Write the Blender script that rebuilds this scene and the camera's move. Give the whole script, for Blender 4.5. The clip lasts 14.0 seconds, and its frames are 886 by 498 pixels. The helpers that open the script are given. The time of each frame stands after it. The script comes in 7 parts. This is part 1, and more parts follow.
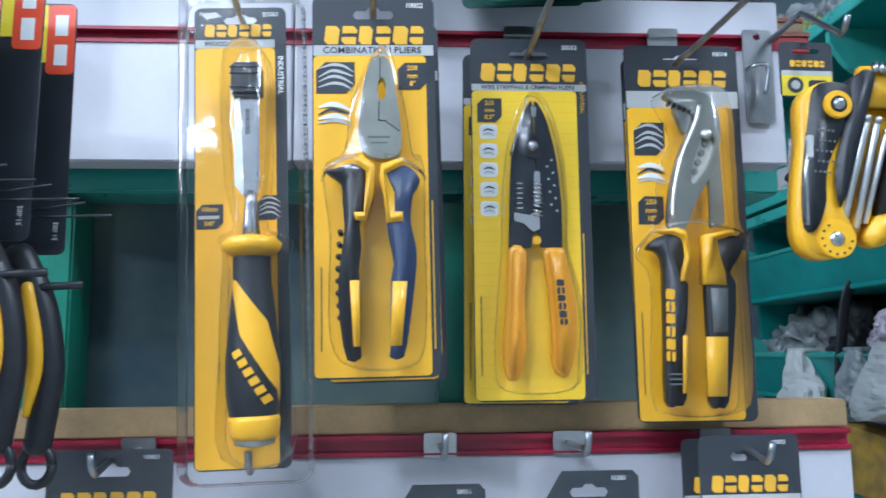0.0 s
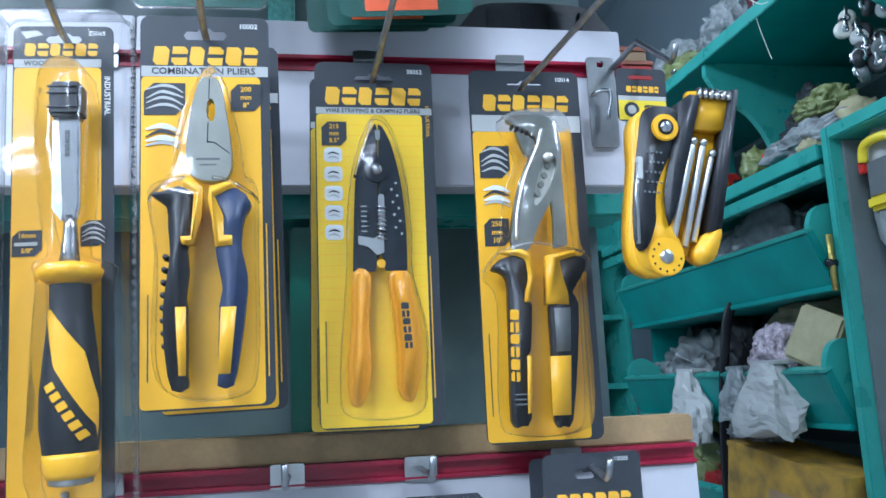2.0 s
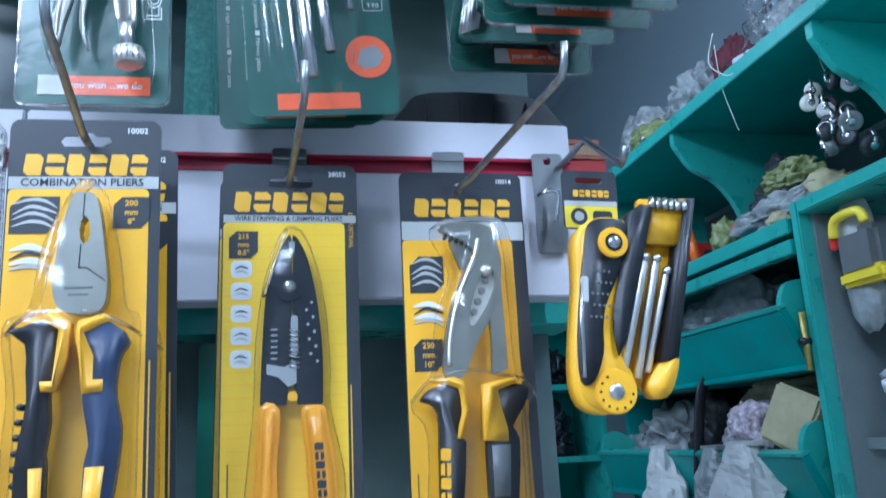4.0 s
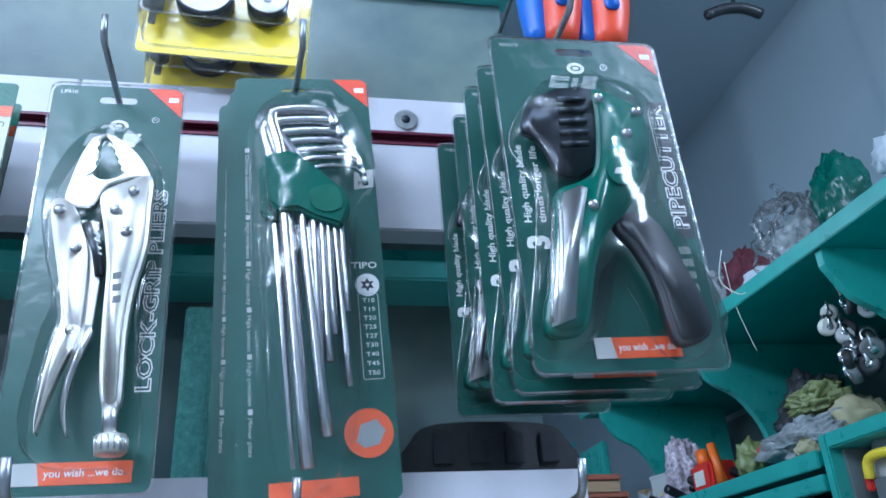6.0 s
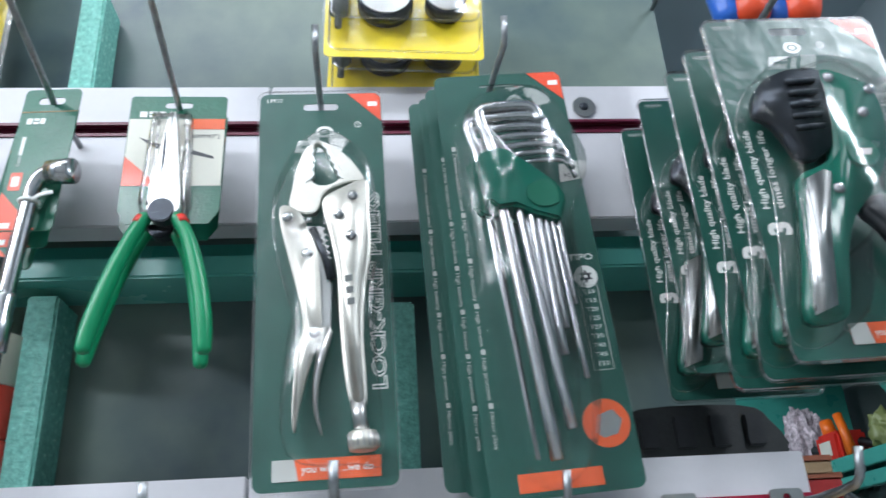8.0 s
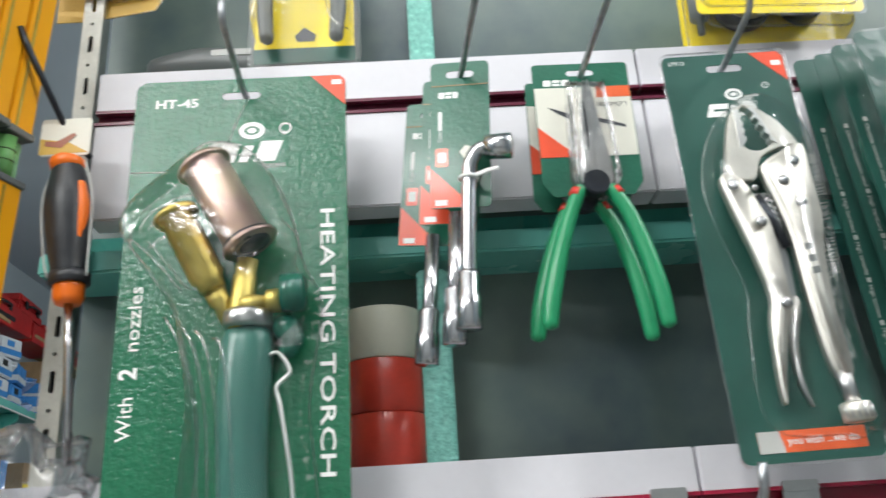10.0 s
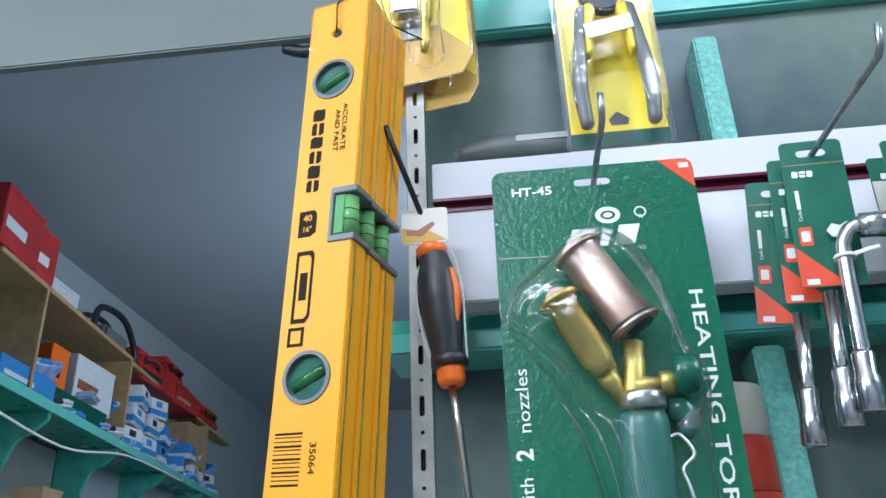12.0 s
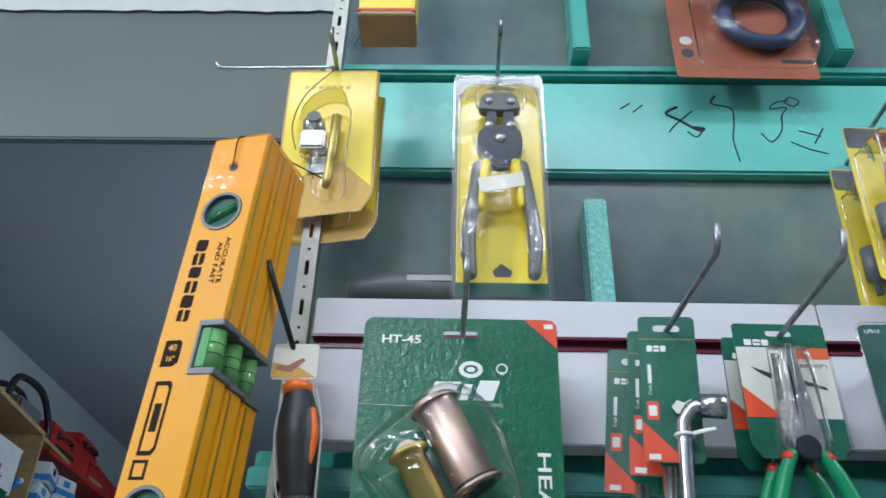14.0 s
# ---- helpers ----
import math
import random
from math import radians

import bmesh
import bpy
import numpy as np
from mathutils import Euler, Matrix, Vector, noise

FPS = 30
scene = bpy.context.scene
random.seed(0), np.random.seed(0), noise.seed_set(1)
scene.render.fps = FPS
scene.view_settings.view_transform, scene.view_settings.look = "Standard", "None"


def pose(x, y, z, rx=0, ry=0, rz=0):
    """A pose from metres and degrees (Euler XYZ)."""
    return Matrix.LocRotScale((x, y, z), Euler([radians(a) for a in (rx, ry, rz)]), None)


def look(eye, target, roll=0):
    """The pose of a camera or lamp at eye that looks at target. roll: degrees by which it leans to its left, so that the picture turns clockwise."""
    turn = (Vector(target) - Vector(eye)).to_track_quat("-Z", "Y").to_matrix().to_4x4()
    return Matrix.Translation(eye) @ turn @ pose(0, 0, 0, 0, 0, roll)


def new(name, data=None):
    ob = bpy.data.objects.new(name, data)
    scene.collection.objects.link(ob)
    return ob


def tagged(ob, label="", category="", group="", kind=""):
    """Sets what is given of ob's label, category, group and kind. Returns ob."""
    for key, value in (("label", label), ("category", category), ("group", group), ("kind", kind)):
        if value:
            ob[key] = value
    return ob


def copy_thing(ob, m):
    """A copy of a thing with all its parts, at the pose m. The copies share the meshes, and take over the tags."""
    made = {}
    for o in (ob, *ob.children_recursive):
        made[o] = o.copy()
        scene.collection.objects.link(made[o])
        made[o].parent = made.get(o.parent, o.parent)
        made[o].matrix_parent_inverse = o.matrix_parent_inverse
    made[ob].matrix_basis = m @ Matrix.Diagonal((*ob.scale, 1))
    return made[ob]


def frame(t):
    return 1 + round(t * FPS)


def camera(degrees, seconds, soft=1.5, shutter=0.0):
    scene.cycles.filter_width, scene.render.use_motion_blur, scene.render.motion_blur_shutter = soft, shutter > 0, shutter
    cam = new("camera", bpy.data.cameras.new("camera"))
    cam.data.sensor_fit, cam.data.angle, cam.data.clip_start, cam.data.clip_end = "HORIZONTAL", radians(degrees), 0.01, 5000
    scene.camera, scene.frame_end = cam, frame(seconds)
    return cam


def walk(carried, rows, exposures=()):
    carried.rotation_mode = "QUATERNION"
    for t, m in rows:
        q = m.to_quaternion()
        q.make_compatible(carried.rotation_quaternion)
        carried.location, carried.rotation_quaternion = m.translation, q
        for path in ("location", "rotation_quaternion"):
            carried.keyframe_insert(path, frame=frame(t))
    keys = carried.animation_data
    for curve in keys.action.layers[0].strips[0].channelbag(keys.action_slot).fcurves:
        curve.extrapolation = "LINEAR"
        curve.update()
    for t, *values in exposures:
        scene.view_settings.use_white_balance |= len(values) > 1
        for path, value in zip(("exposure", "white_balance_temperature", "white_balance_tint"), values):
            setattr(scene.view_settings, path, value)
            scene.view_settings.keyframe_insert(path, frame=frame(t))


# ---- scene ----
cam = camera(58.6, 14.0, shutter=0.35)
PATH = [
    (0, (-0.125, -0.597, 1.522), (-0.003, 1.381, 1.791), -0.6),
    (0.5, (-0.106, -0.598, 1.518), (0.12, 1.364, 1.836), -1.0),
    (1, (-0.088, -0.608, 1.519), (0.196, 1.343, 1.859), -2.3),
    (1.5, (-0.081, -0.609, 1.521), (0.25, 1.333, 1.863), -2.9),
    (2, (-0.075, -0.596, 1.516), (0.261, 1.346, 1.858), -2.5),
    (2.2, (-0.068, -0.587, 1.516), (0.22, 1.365, 1.848), -2.5),
    (4.3, (-0.028, -0.547, 1.588), (0.368, 1.339, 2.121), -3.1),
    (4.5, (-0.028, -0.549, 1.6), (0.302, 1.335, 2.186), -3.0),
    (5, (-0.027, -0.555, 1.638), (0.328, 1.267, 2.383), -3.6),
    (5.5, (-0.025, -0.556, 1.673), (0.346, 1.224, 2.506), -2.9),
    (6, (-0.02, -0.557, 1.711), (0.337, 1.215, 2.567), -3.3),
    (6.5, (-0.022, -0.552, 1.722), (0.27, 1.229, 2.584), -2.6),
    (7, (-0.033, -0.557, 1.723), (0.215, 1.238, 2.57), -2.8),
    (7.2, (-0.041, -0.557, 1.723), (0.179, 1.245, 2.562), -2.9),
    (9.3, (-0.301, -0.552, 1.74), (-0.165, 1.3, 2.482), -4.4),
    (9.5, (-0.324, -0.548, 1.747), (-0.22, 1.312, 2.474), -4.4),
    (10, (-0.379, -0.544, 1.755), (-0.327, 1.329, 2.456), -3.7),
    (10.5, (-0.458, -0.546, 1.758), (-0.555, 1.317, 2.481), -2.8),
    (11, (-0.519, -0.559, 1.761), (-0.745, 1.285, 2.504), -1.8),
    (11.5, (-0.551, -0.571, 1.774), (-0.73, 1.233, 2.619), -2.3),
    (12, (-0.567, -0.577, 1.774), (-0.739, 1.229, 2.617), -2.2),
    (12.5, (-0.571, -0.591, 1.792), (-0.698, 1.156, 2.757), -1.7),
    (13, (-0.57, -0.606, 1.8), (-0.643, 1.1, 2.842), 0.4),
    (13.5, (-0.548, -0.612, 1.805), (-0.585, 1.089, 2.856), 0.9),
    (14, (-0.502, -0.607, 1.799), (-0.552, 1.092, 2.852), 1.6),
]
EXPOSURES = [(0, 0.32, 5350, 10), (2.2, 0.46, 5150, 10), (4.3, 0.36, 4850, 10), (5.5, 0.2, 4850, 10), (7.2, 0.02, 5500, 10), (9.3, 0.12, 6700, 10), (10.4, 0.08, 6750, 10), (11.2, 0.08, 5950, 10), (12.5, -0.06, 5600, 10), (13.2, -0.4, 5700, 10), (14, -0.5, 5900, 10)]
walk(cam, [(t, look(eye, target, roll)) for t, eye, target, roll in PATH], EXPOSURES)

# ---- world and lamps ----
world = bpy.data.worlds.new("world")
world.use_nodes = True
world.node_tree.nodes["Background"].inputs[0].default_value = (0.55, 0.62, 0.7, 1)
world.node_tree.nodes["Background"].inputs[1].default_value = 0.25
scene.world = world


def lamp(name, m, power, sx, sy, colour):
    data = bpy.data.lights.new(name, "AREA")
    data.shape, data.size, data.size_y, data.energy, data.color = "RECTANGLE", sx, sy, power, colour
    ob = new(name, data)
    ob.matrix_world = m
    return ob


# Two ceiling tubes out of view, placed from glints on beam and torch card.
lamp("tube_light", look((-0.5, -0.95, 3.2), (-0.45, -0.4, 0.0)), 11, 1.2, 0.08, (0.94, 0.98, 1.0))
lamp("tube_light", look((-1.35, -2.1, 3.15), (-0.4, -0.2, 1.3)), 28, 1.2, 0.12, (0.94, 0.98, 1.0))
# Two fill lamps added at the sides; neither is a known fixture.
lamp("tube_light", look((1.38, -1.0, 3.1), (0.0, -0.1, 1.25)), 44, 0.12, 1.2, (0.94, 0.98, 1.0))
lamp("tube_light", look((-2.3, -1.1, 3.0), (-0.3, -0.1, 1.3)), 44, 0.12, 1.2, (0.94, 0.98, 1.0))
# Two more added fill lamps, hidden behind the partition, brighten ceiling and shelves.
lamp("tube_light", look((-0.1, 2.4, 2.95), (-2.4, 2.6, 3.0)), 30, 0.12, 1.2, (0.92, 0.97, 1.0))
lamp("tube_light", look((0.1, 1.05, 2.62), (1.0, 1.05, 1.7)), 5.5, 0.8, 0.1, (0.9, 0.97, 1.0))

# ---- materials ----


def mat(name, colour, rough=0.5, metal=0.0, var=0.12, scale=40.0, bump=0.05, fine=400.0, coat=0.0, spec=0.5, stain_or_sheen=None):
    """A procedural surface: two scales of colour change, uneven gloss and fine relief."""
    m = bpy.data.materials.new(name)
    m.use_nodes = True
    t = m.node_tree
    n, l = t.nodes, t.links
    b = n["Principled BSDF"]
    co = n.new("ShaderNodeTexCoord")
    big, small = n.new("ShaderNodeTexNoise"), n.new("ShaderNodeTexNoise")
    big.inputs["Scale"].default_value, small.inputs["Scale"].default_value = scale, fine
    big.inputs["Detail"].default_value, small.inputs["Detail"].default_value = 5, 3
    l.new(co.outputs["Object"], big.inputs["Vector"])
    l.new(co.outputs["Object"], small.inputs["Vector"])
    add = n.new("ShaderNodeMath")
    add.operation = "MULTIPLY_ADD"
    add.inputs[1].default_value = 0.35
    l.new(small.outputs["Fac"], add.inputs[0])
    l.new(big.outputs["Fac"], add.inputs[2])
    ramp = n.new("ShaderNodeMapRange")
    ramp.inputs[1].default_value, ramp.inputs[2].default_value = 0.4, 0.95
    l.new(add.outputs[0], ramp.inputs[0])
    mix = n.new("ShaderNodeMix")
    mix.data_type = "RGBA"
    dark = stain_or_sheen if stain_or_sheen else tuple(c * (1 - var) for c in colour)
    mix.inputs["A"].default_value = (*dark, 1)
    mix.inputs["B"].default_value = (*(min(1, c * (1 + var)) for c in colour), 1)
    l.new(ramp.outputs[0], mix.inputs["Factor"])
    l.new(mix.outputs["Result"], b.inputs["Base Color"])
    rr = n.new("ShaderNodeMapRange")
    rr.inputs[3].default_value, rr.inputs[4].default_value = max(0.02, rough * 0.8), min(1, rough * 1.25)
    l.new(big.outputs["Fac"], rr.inputs[0])
    l.new(rr.outputs[0], b.inputs["Roughness"])
    b.inputs["Metallic"].default_value = metal
    b.inputs["Coat Weight"].default_value = coat
    b.inputs["Coat Roughness"].default_value = 0.12
    b.inputs["Specular IOR Level"].default_value = spec
    if bump:
        bp = n.new("ShaderNodeBump")
        bp.inputs["Strength"].default_value = bump
        bp.inputs["Distance"].default_value = 0.002
        l.new(add.outputs[0], bp.inputs["Height"])
        l.new(bp.outputs[0], b.inputs["Normal"])
    return m


def clear_plastic(name, rough=0.06, wrinkle=0.25, scale=25.0, gain=1.0, tint=(1, 1, 1), base=0.02):
    """Thin clear film: see-through, with gloss that grows at a grazing angle."""
    m = bpy.data.materials.new(name)
    m.use_nodes = True
    t = m.node_tree
    n, l = t.nodes, t.links
    n.remove(n["Principled BSDF"])
    out = n["Material Output"]
    tr, gl, mx = n.new("ShaderNodeBsdfTransparent"), n.new("ShaderNodeBsdfGlossy"), n.new("ShaderNodeMixShader")
    tr.inputs[0].default_value = (*tint, 1)
    gl.inputs["Roughness"].default_value = rough
    fr = n.new("ShaderNodeFresnel")
    fr.inputs["IOR"].default_value = 1.45
    ma = n.new("ShaderNodeMath")
    ma.operation = "MULTIPLY_ADD"
    ma.use_clamp = True
    ma.inputs[1].default_value, ma.inputs[2].default_value = gain, base
    l.new(fr.outputs[0], ma.inputs[0])
    l.new(ma.outputs[0], mx.inputs[0])
    l.new(tr.outputs[0], mx.inputs[1])
    l.new(gl.outputs[0], mx.inputs[2])
    l.new(mx.outputs[0], out.inputs[0])
    co, no, bp = n.new("ShaderNodeTexCoord"), n.new("ShaderNodeTexNoise"), n.new("ShaderNodeBump")
    no.inputs["Scale"].default_value = scale
    no.inputs["Detail"].default_value = 3
    l.new(co.outputs["Object"], no.inputs["Vector"])
    bp.inputs["Strength"].default_value, bp.inputs["Distance"].default_value = wrinkle, 0.01
    l.new(no.outputs["Fac"], bp.inputs["Height"])
    l.new(bp.outputs[0], fr.inputs["Normal"])
    l.new(bp.outputs[0], gl.inputs["Normal"])
    return m


WHITE_PAPER = mat("white_paper_board", (0.645, 0.63, 0.67), 0.55, var=0.05, scale=14, bump=0.12, fine=160)
RAIL = mat("dark_red_rail", (0.12, 0.012, 0.035), 0.3, var=0.25, scale=30, bump=0.03)
RED_RAIL = mat("red_painted_rail", (0.33, 0.01, 0.04), 0.3, var=0.3, scale=25, bump=0.06)
PLY = mat("raw_plywood", (0.4, 0.27, 0.13), 0.7, var=0.25, scale=30, bump=0.2, fine=300)
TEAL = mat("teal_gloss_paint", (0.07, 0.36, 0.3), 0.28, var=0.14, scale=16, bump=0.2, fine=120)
MINT = mat("mint_gloss_paint", (0.16, 0.54, 0.47), 0.25, var=0.08, scale=10, bump=0.22, fine=90)
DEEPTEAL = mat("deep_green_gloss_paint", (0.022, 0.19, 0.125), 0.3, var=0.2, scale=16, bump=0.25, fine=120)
GLITTER = mat("hammered_mint_paint", (0.2, 0.55, 0.47), 0.25, var=0.25, scale=220, bump=0.9, fine=500)
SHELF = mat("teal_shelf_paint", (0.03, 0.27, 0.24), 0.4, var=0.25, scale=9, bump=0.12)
# Greenish and blue mottling is painted in for soft reflections in the glass.
PANEL = mat("dark_glass_reflections", (0.145, 0.185, 0.155), 0.3, var=0.25, scale=5, bump=0.012, fine=30, stain_or_sheen=(0.05, 0.085, 0.11), spec=0.45)
CEIL = mat("grey_ceiling_paint", (0.37, 0.43, 0.48), 0.7, var=0.06, scale=2, bump=0.1)
BEAM = mat("grey_green_plaster", (0.185, 0.21, 0.198), 0.6, var=0.1, scale=3, bump=0.15)
PALE = mat("pale_blue_wall", (0.3, 0.36, 0.39), 0.6, var=0.06, scale=3, bump=0.1)
# For surfaces out of view: white wall and lightened floor bounce fill light.
WHITEW = mat("white_bounce_paint", (0.78, 0.8, 0.8), 0.6, var=0.05, scale=3, bump=0.1)
FLOORM = mat("grey_floor_tile", (0.45, 0.45, 0.43), 0.4, var=0.15, scale=4, bump=0.05)
STEEL = mat("brushed_steel", (0.5, 0.5, 0.5), 0.3, 1.0, var=0.12, scale=60, bump=0.03)
CHROME = mat("chrome", (0.5, 0.5, 0.52), 0.2, 1.0, var=0.05, scale=60, bump=0.02)
WIRE = mat("galvanised_wire", (0.36, 0.37, 0.39), 0.38, 1.0, var=0.3, scale=150, bump=0.05)
NICKEL = mat("nickel_plated_steel", (0.66, 0.64, 0.59), 0.44, 1.0, var=0.1, scale=50, bump=0.03)
GUNMETAL = mat("black_oxide_steel", (0.035, 0.04, 0.05), 0.32, 0.7, var=0.3, scale=80, bump=0.05)
OLIVE = mat("satin_plier_steel", (0.36, 0.36, 0.32), 0.34, 1.0, var=0.12, scale=60, bump=0.04)
BRASS = mat("oily_brass", (0.5, 0.4, 0.12), 0.48, 1.0, var=0.25, scale=60, bump=0.05)
PASSIV = mat("yellow_zinc_plating", (0.5, 0.4, 0.28), 0.42, 1.0, var=0.2, scale=45, bump=0.03, stain_or_sheen=(0.44, 0.3, 0.31))
YELLOW = mat("yellow_printed_card", (0.95, 0.5, 0.008), 0.4, var=0.04, scale=20, bump=0.01, coat=0.3)
LEMON = mat("lemon_printed_card", (0.95, 0.62, 0.015), 0.4, var=0.05, scale=20, bump=0.01, coat=0.3)
CANARY = mat("canary_printed_card", (0.85, 0.66, 0.02), 0.4, var=0.05, scale=20, bump=0.01, coat=0.3)
CHARC = mat("charcoal_printed_card", (0.034, 0.038, 0.046), 0.38, var=0.15, scale=25, bump=0.02, coat=0.2)
GREYP = mat("pale_grey_print", (0.5, 0.5, 0.48), 0.45, var=0.05, bump=0)
GREEN = mat("bottle_green_card", (0.012, 0.115, 0.07), 0.3, var=0.18, scale=30, bump=0.5, fine=330, coat=0.15)
GREEN2 = mat("deep_green_card", (0.016, 0.085, 0.066), 0.38, var=0.2, scale=30, bump=0.03, coat=0.1)
REDP = mat("red_orange_print", (0.75, 0.08, 0.03), 0.35, var=0.06, bump=0.01, coat=0.3)
ORANGEP = mat("orange_print", (0.78, 0.13, 0.04), 0.35, var=0.06, bump=0.01, coat=0.3)
WHITEP = mat("white_print", (0.8, 0.8, 0.78), 0.4, var=0.04, bump=0)
BRIGHT = mat("bright_drawn_steel", (0.78, 0.78, 0.77), 0.36, 1.0, var=0.08, scale=60, bump=0.03)
INK = mat("matt_ink", (0.03, 0.022, 0.018), 0.8, var=0.15, bump=0, spec=0.1)
RIPPLE = mat("rippled_green_card", (0.012, 0.125, 0.062), 0.16, var=0.15, scale=210, bump=0.42, fine=520)
BLACKP = mat("black_print", (0.02, 0.02, 0.022), 0.4, var=0.1, bump=0)
GOLDP = mat("amber_print", (0.87, 0.48, 0.03), 0.4, var=0.04, bump=0)
CREAM = mat("cream_card", (0.7, 0.68, 0.6), 0.45, var=0.05, scale=20, bump=0.02)
RUBBER = mat("black_rubber", (0.017, 0.018, 0.022), 0.42, var=0.25, scale=120, bump=0.1)
NAVY = mat("dark_blue_rubber", (0.03, 0.045, 0.1), 0.42, var=0.2, scale=120, bump=0.1)
GRIP = mat("amber_vinyl_grip", (0.82, 0.36, 0.015), 0.32, var=0.05, scale=40, bump=0.03, coat=0.3)
YPLAST = mat("yellow_plastic", (0.85, 0.45, 0.01), 0.35, var=0.04, scale=40, bump=0.02)
GGRIP = mat("green_vinyl_grip", (0.01, 0.24, 0.1), 0.32, var=0.08, scale=40, bump=0.03)
GPLAST = mat("green_plastic", (0.008, 0.095, 0.065), 0.25, var=0.1, scale=40, bump=0.02)
LEVELP = mat("amber_powder_coat", (0.85, 0.37, 0.008), 0.45, var=0.06, scale=18, bump=0.03, fine=600, spec=0.3)
VIALG = mat("green_vial", (0.16, 0.38, 0.13), 0.08, var=0.1, scale=40, bump=0)
VIALC = mat("clear_green_block", (0.16, 0.4, 0.16), 0.08, var=0.12, scale=60, bump=0, coat=0.5)
VIALM = mat("mid_green_vial", (0.02, 0.12, 0.035), 0.12, var=0.3, scale=80, bump=0)
HANDLEG = mat("sage_green_plastic", (0.03, 0.13, 0.105), 0.3, var=0.15, scale=30, bump=0.05)
BAGB = mat("blue_print_bag", (0.5, 0.58, 0.68), 0.35, var=0.2, scale=22, bump=0.3, fine=60, stain_or_sheen=(0.06, 0.16, 0.5))
VIALD = mat("dark_green_vial", (0.045, 0.13, 0.1), 0.08, var=0.2, scale=60, bump=0)
GREYPL = mat("grey_plastic", (0.13, 0.14, 0.14), 0.4, var=0.1, bump=0.03)
ORANGEPL = mat("orange_plastic", (0.85, 0.16, 0.01), 0.35, var=0.06, bump=0.03)
SCARLET = mat("scarlet_plastic", (0.72, 0.07, 0.02), 0.35, var=0.08, bump=0.03)
BLUEPL = mat("blue_plastic", (0.03, 0.13, 0.55), 0.35, var=0.1, bump=0.03)
REDPL = mat("red_plastic", (0.6, 0.03, 0.02), 0.35, var=0.12, bump=0.03)
TAN = mat("tan_card", (0.58, 0.36, 0.07), 0.5, var=0.14, scale=18, bump=0.02)
RUST = mat("rust_orange_card", (0.3, 0.09, 0.045), 0.4, var=0.25, scale=25, bump=0.02)
OCHRE = mat("worn_yellow_carton", (0.5, 0.29, 0.03), 0.6, var=0.3, scale=24, bump=0.1, stain_or_sheen=(0.2, 0.13, 0.05))
CARTON = mat("brown_carton", (0.36, 0.24, 0.13), 0.75, var=0.2, scale=20, bump=0.1)
GREYBAG = mat("dusty_grey_bag", (0.27, 0.29, 0.29), 0.36, var=0.4, scale=30, bump=0.5, fine=90)
LIMEBAG = mat("lime_bag", (0.2, 0.23, 0.08), 0.4, var=0.25, scale=30, bump=0.4)
KHAKI = mat("khaki_cloth", (0.22, 0.2, 0.12), 0.8, var=0.3, scale=25, bump=0.4)
SPECKLE = mat("printed_foil_bag", (0.45, 0.38, 0.42), 0.35, var=0.75, scale=90, bump=0.4, fine=200)
DARK = mat("dusty_black_clutter", (0.02, 0.022, 0.024), 0.5, var=0.4, scale=30, bump=0.3)
MAROON = mat("maroon_cloth", (0.09, 0.012, 0.022), 0.7, var=0.4, scale=25, bump=0.3)
REDBOX = mat("red_box", (0.42, 0.022, 0.022), 0.42, var=0.3, scale=14, bump=0.05)
BLUEBOX = mat("blue_box", (0.05, 0.25, 0.6), 0.4, var=0.15, bump=0.03)
WHITEBOX = mat("white_box", (0.62, 0.66, 0.7), 0.45, var=0.1, bump=0.03)
BEIGE = mat("beige_foam", (0.42, 0.38, 0.22), 0.7, var=0.15, bump=0.1)
PVC_W = mat("cream_tape", (0.62, 0.6, 0.5), 0.4, var=0.06, bump=0.03)
PVC_R = mat("red_tape", (0.55, 0.05, 0.03), 0.3, var=0.15, scale=60, bump=0.03)
BLISTER = clear_plastic("clear_blister", 0.1, 0.12, 34, 0.62, base=0.002)
FACING = clear_plastic("clear_facing", 0.25, 0.1, 60, 0.3, base=0.0)
FILM = clear_plastic("clear_crinkled_film", 0.09, 0.3, 45, 0.8, base=0.008)
CLAM = clear_plastic("clear_clamshell", 0.1, 0.08, 40, 0.65, base=0.015)
GLINT = clear_plastic("clear_moulded_edge", 0.12, 0.1, 60, 0.9, base=0.09)

# ---- mesh helpers ----
MM = 0.001


def part(name, bm, material, parent=None, label=""):
    me = bpy.data.meshes.new(name)
    bm.normal_update()
    bm.to_mesh(me)
    bm.free()
    me.materials.append(material)
    ob = new(name, me)
    if parent is not None:
        ob.parent = parent
    if label:
        ob["label"] = label
    if material in (BLISTER, FILM, CLAM, FACING, GLINT):
        ob.visible_shadow = False
    return ob


def thing(name, label, category, group="", kind="", m=None):
    ob = new(name)
    ob.empty_display_size = 0.02
    tagged(ob, label, category, group, kind)
    if m is not None:
        ob.matrix_world = m
    return ob


def soften(bm, width, seg=2):
    if width:
        es = [e for e in bm.edges if len(e.link_faces) == 2 and e.calc_face_angle(0) > 0.5]
        bmesh.ops.bevel(bm, geom=es, offset=width, segments=seg, affect="EDGES", clamp_overlap=True)
    return bm


def smooth(bm):
    for f in bm.faces:
        f.smooth = True
    return bm


def box(x0, x1, y0, y1, z0, z1, bevel=0.0, bm=None):
    b = bmesh.new()
    bmesh.ops.create_cube(b, size=1, matrix=Matrix.Translation(((x0 + x1) / 2, (y0 + y1) / 2, (z0 + z1) / 2)) @ Matrix.Diagonal((x1 - x0, y1 - y0, z1 - z0, 1)))
    soften(b, bevel)
    return join(bm, b)


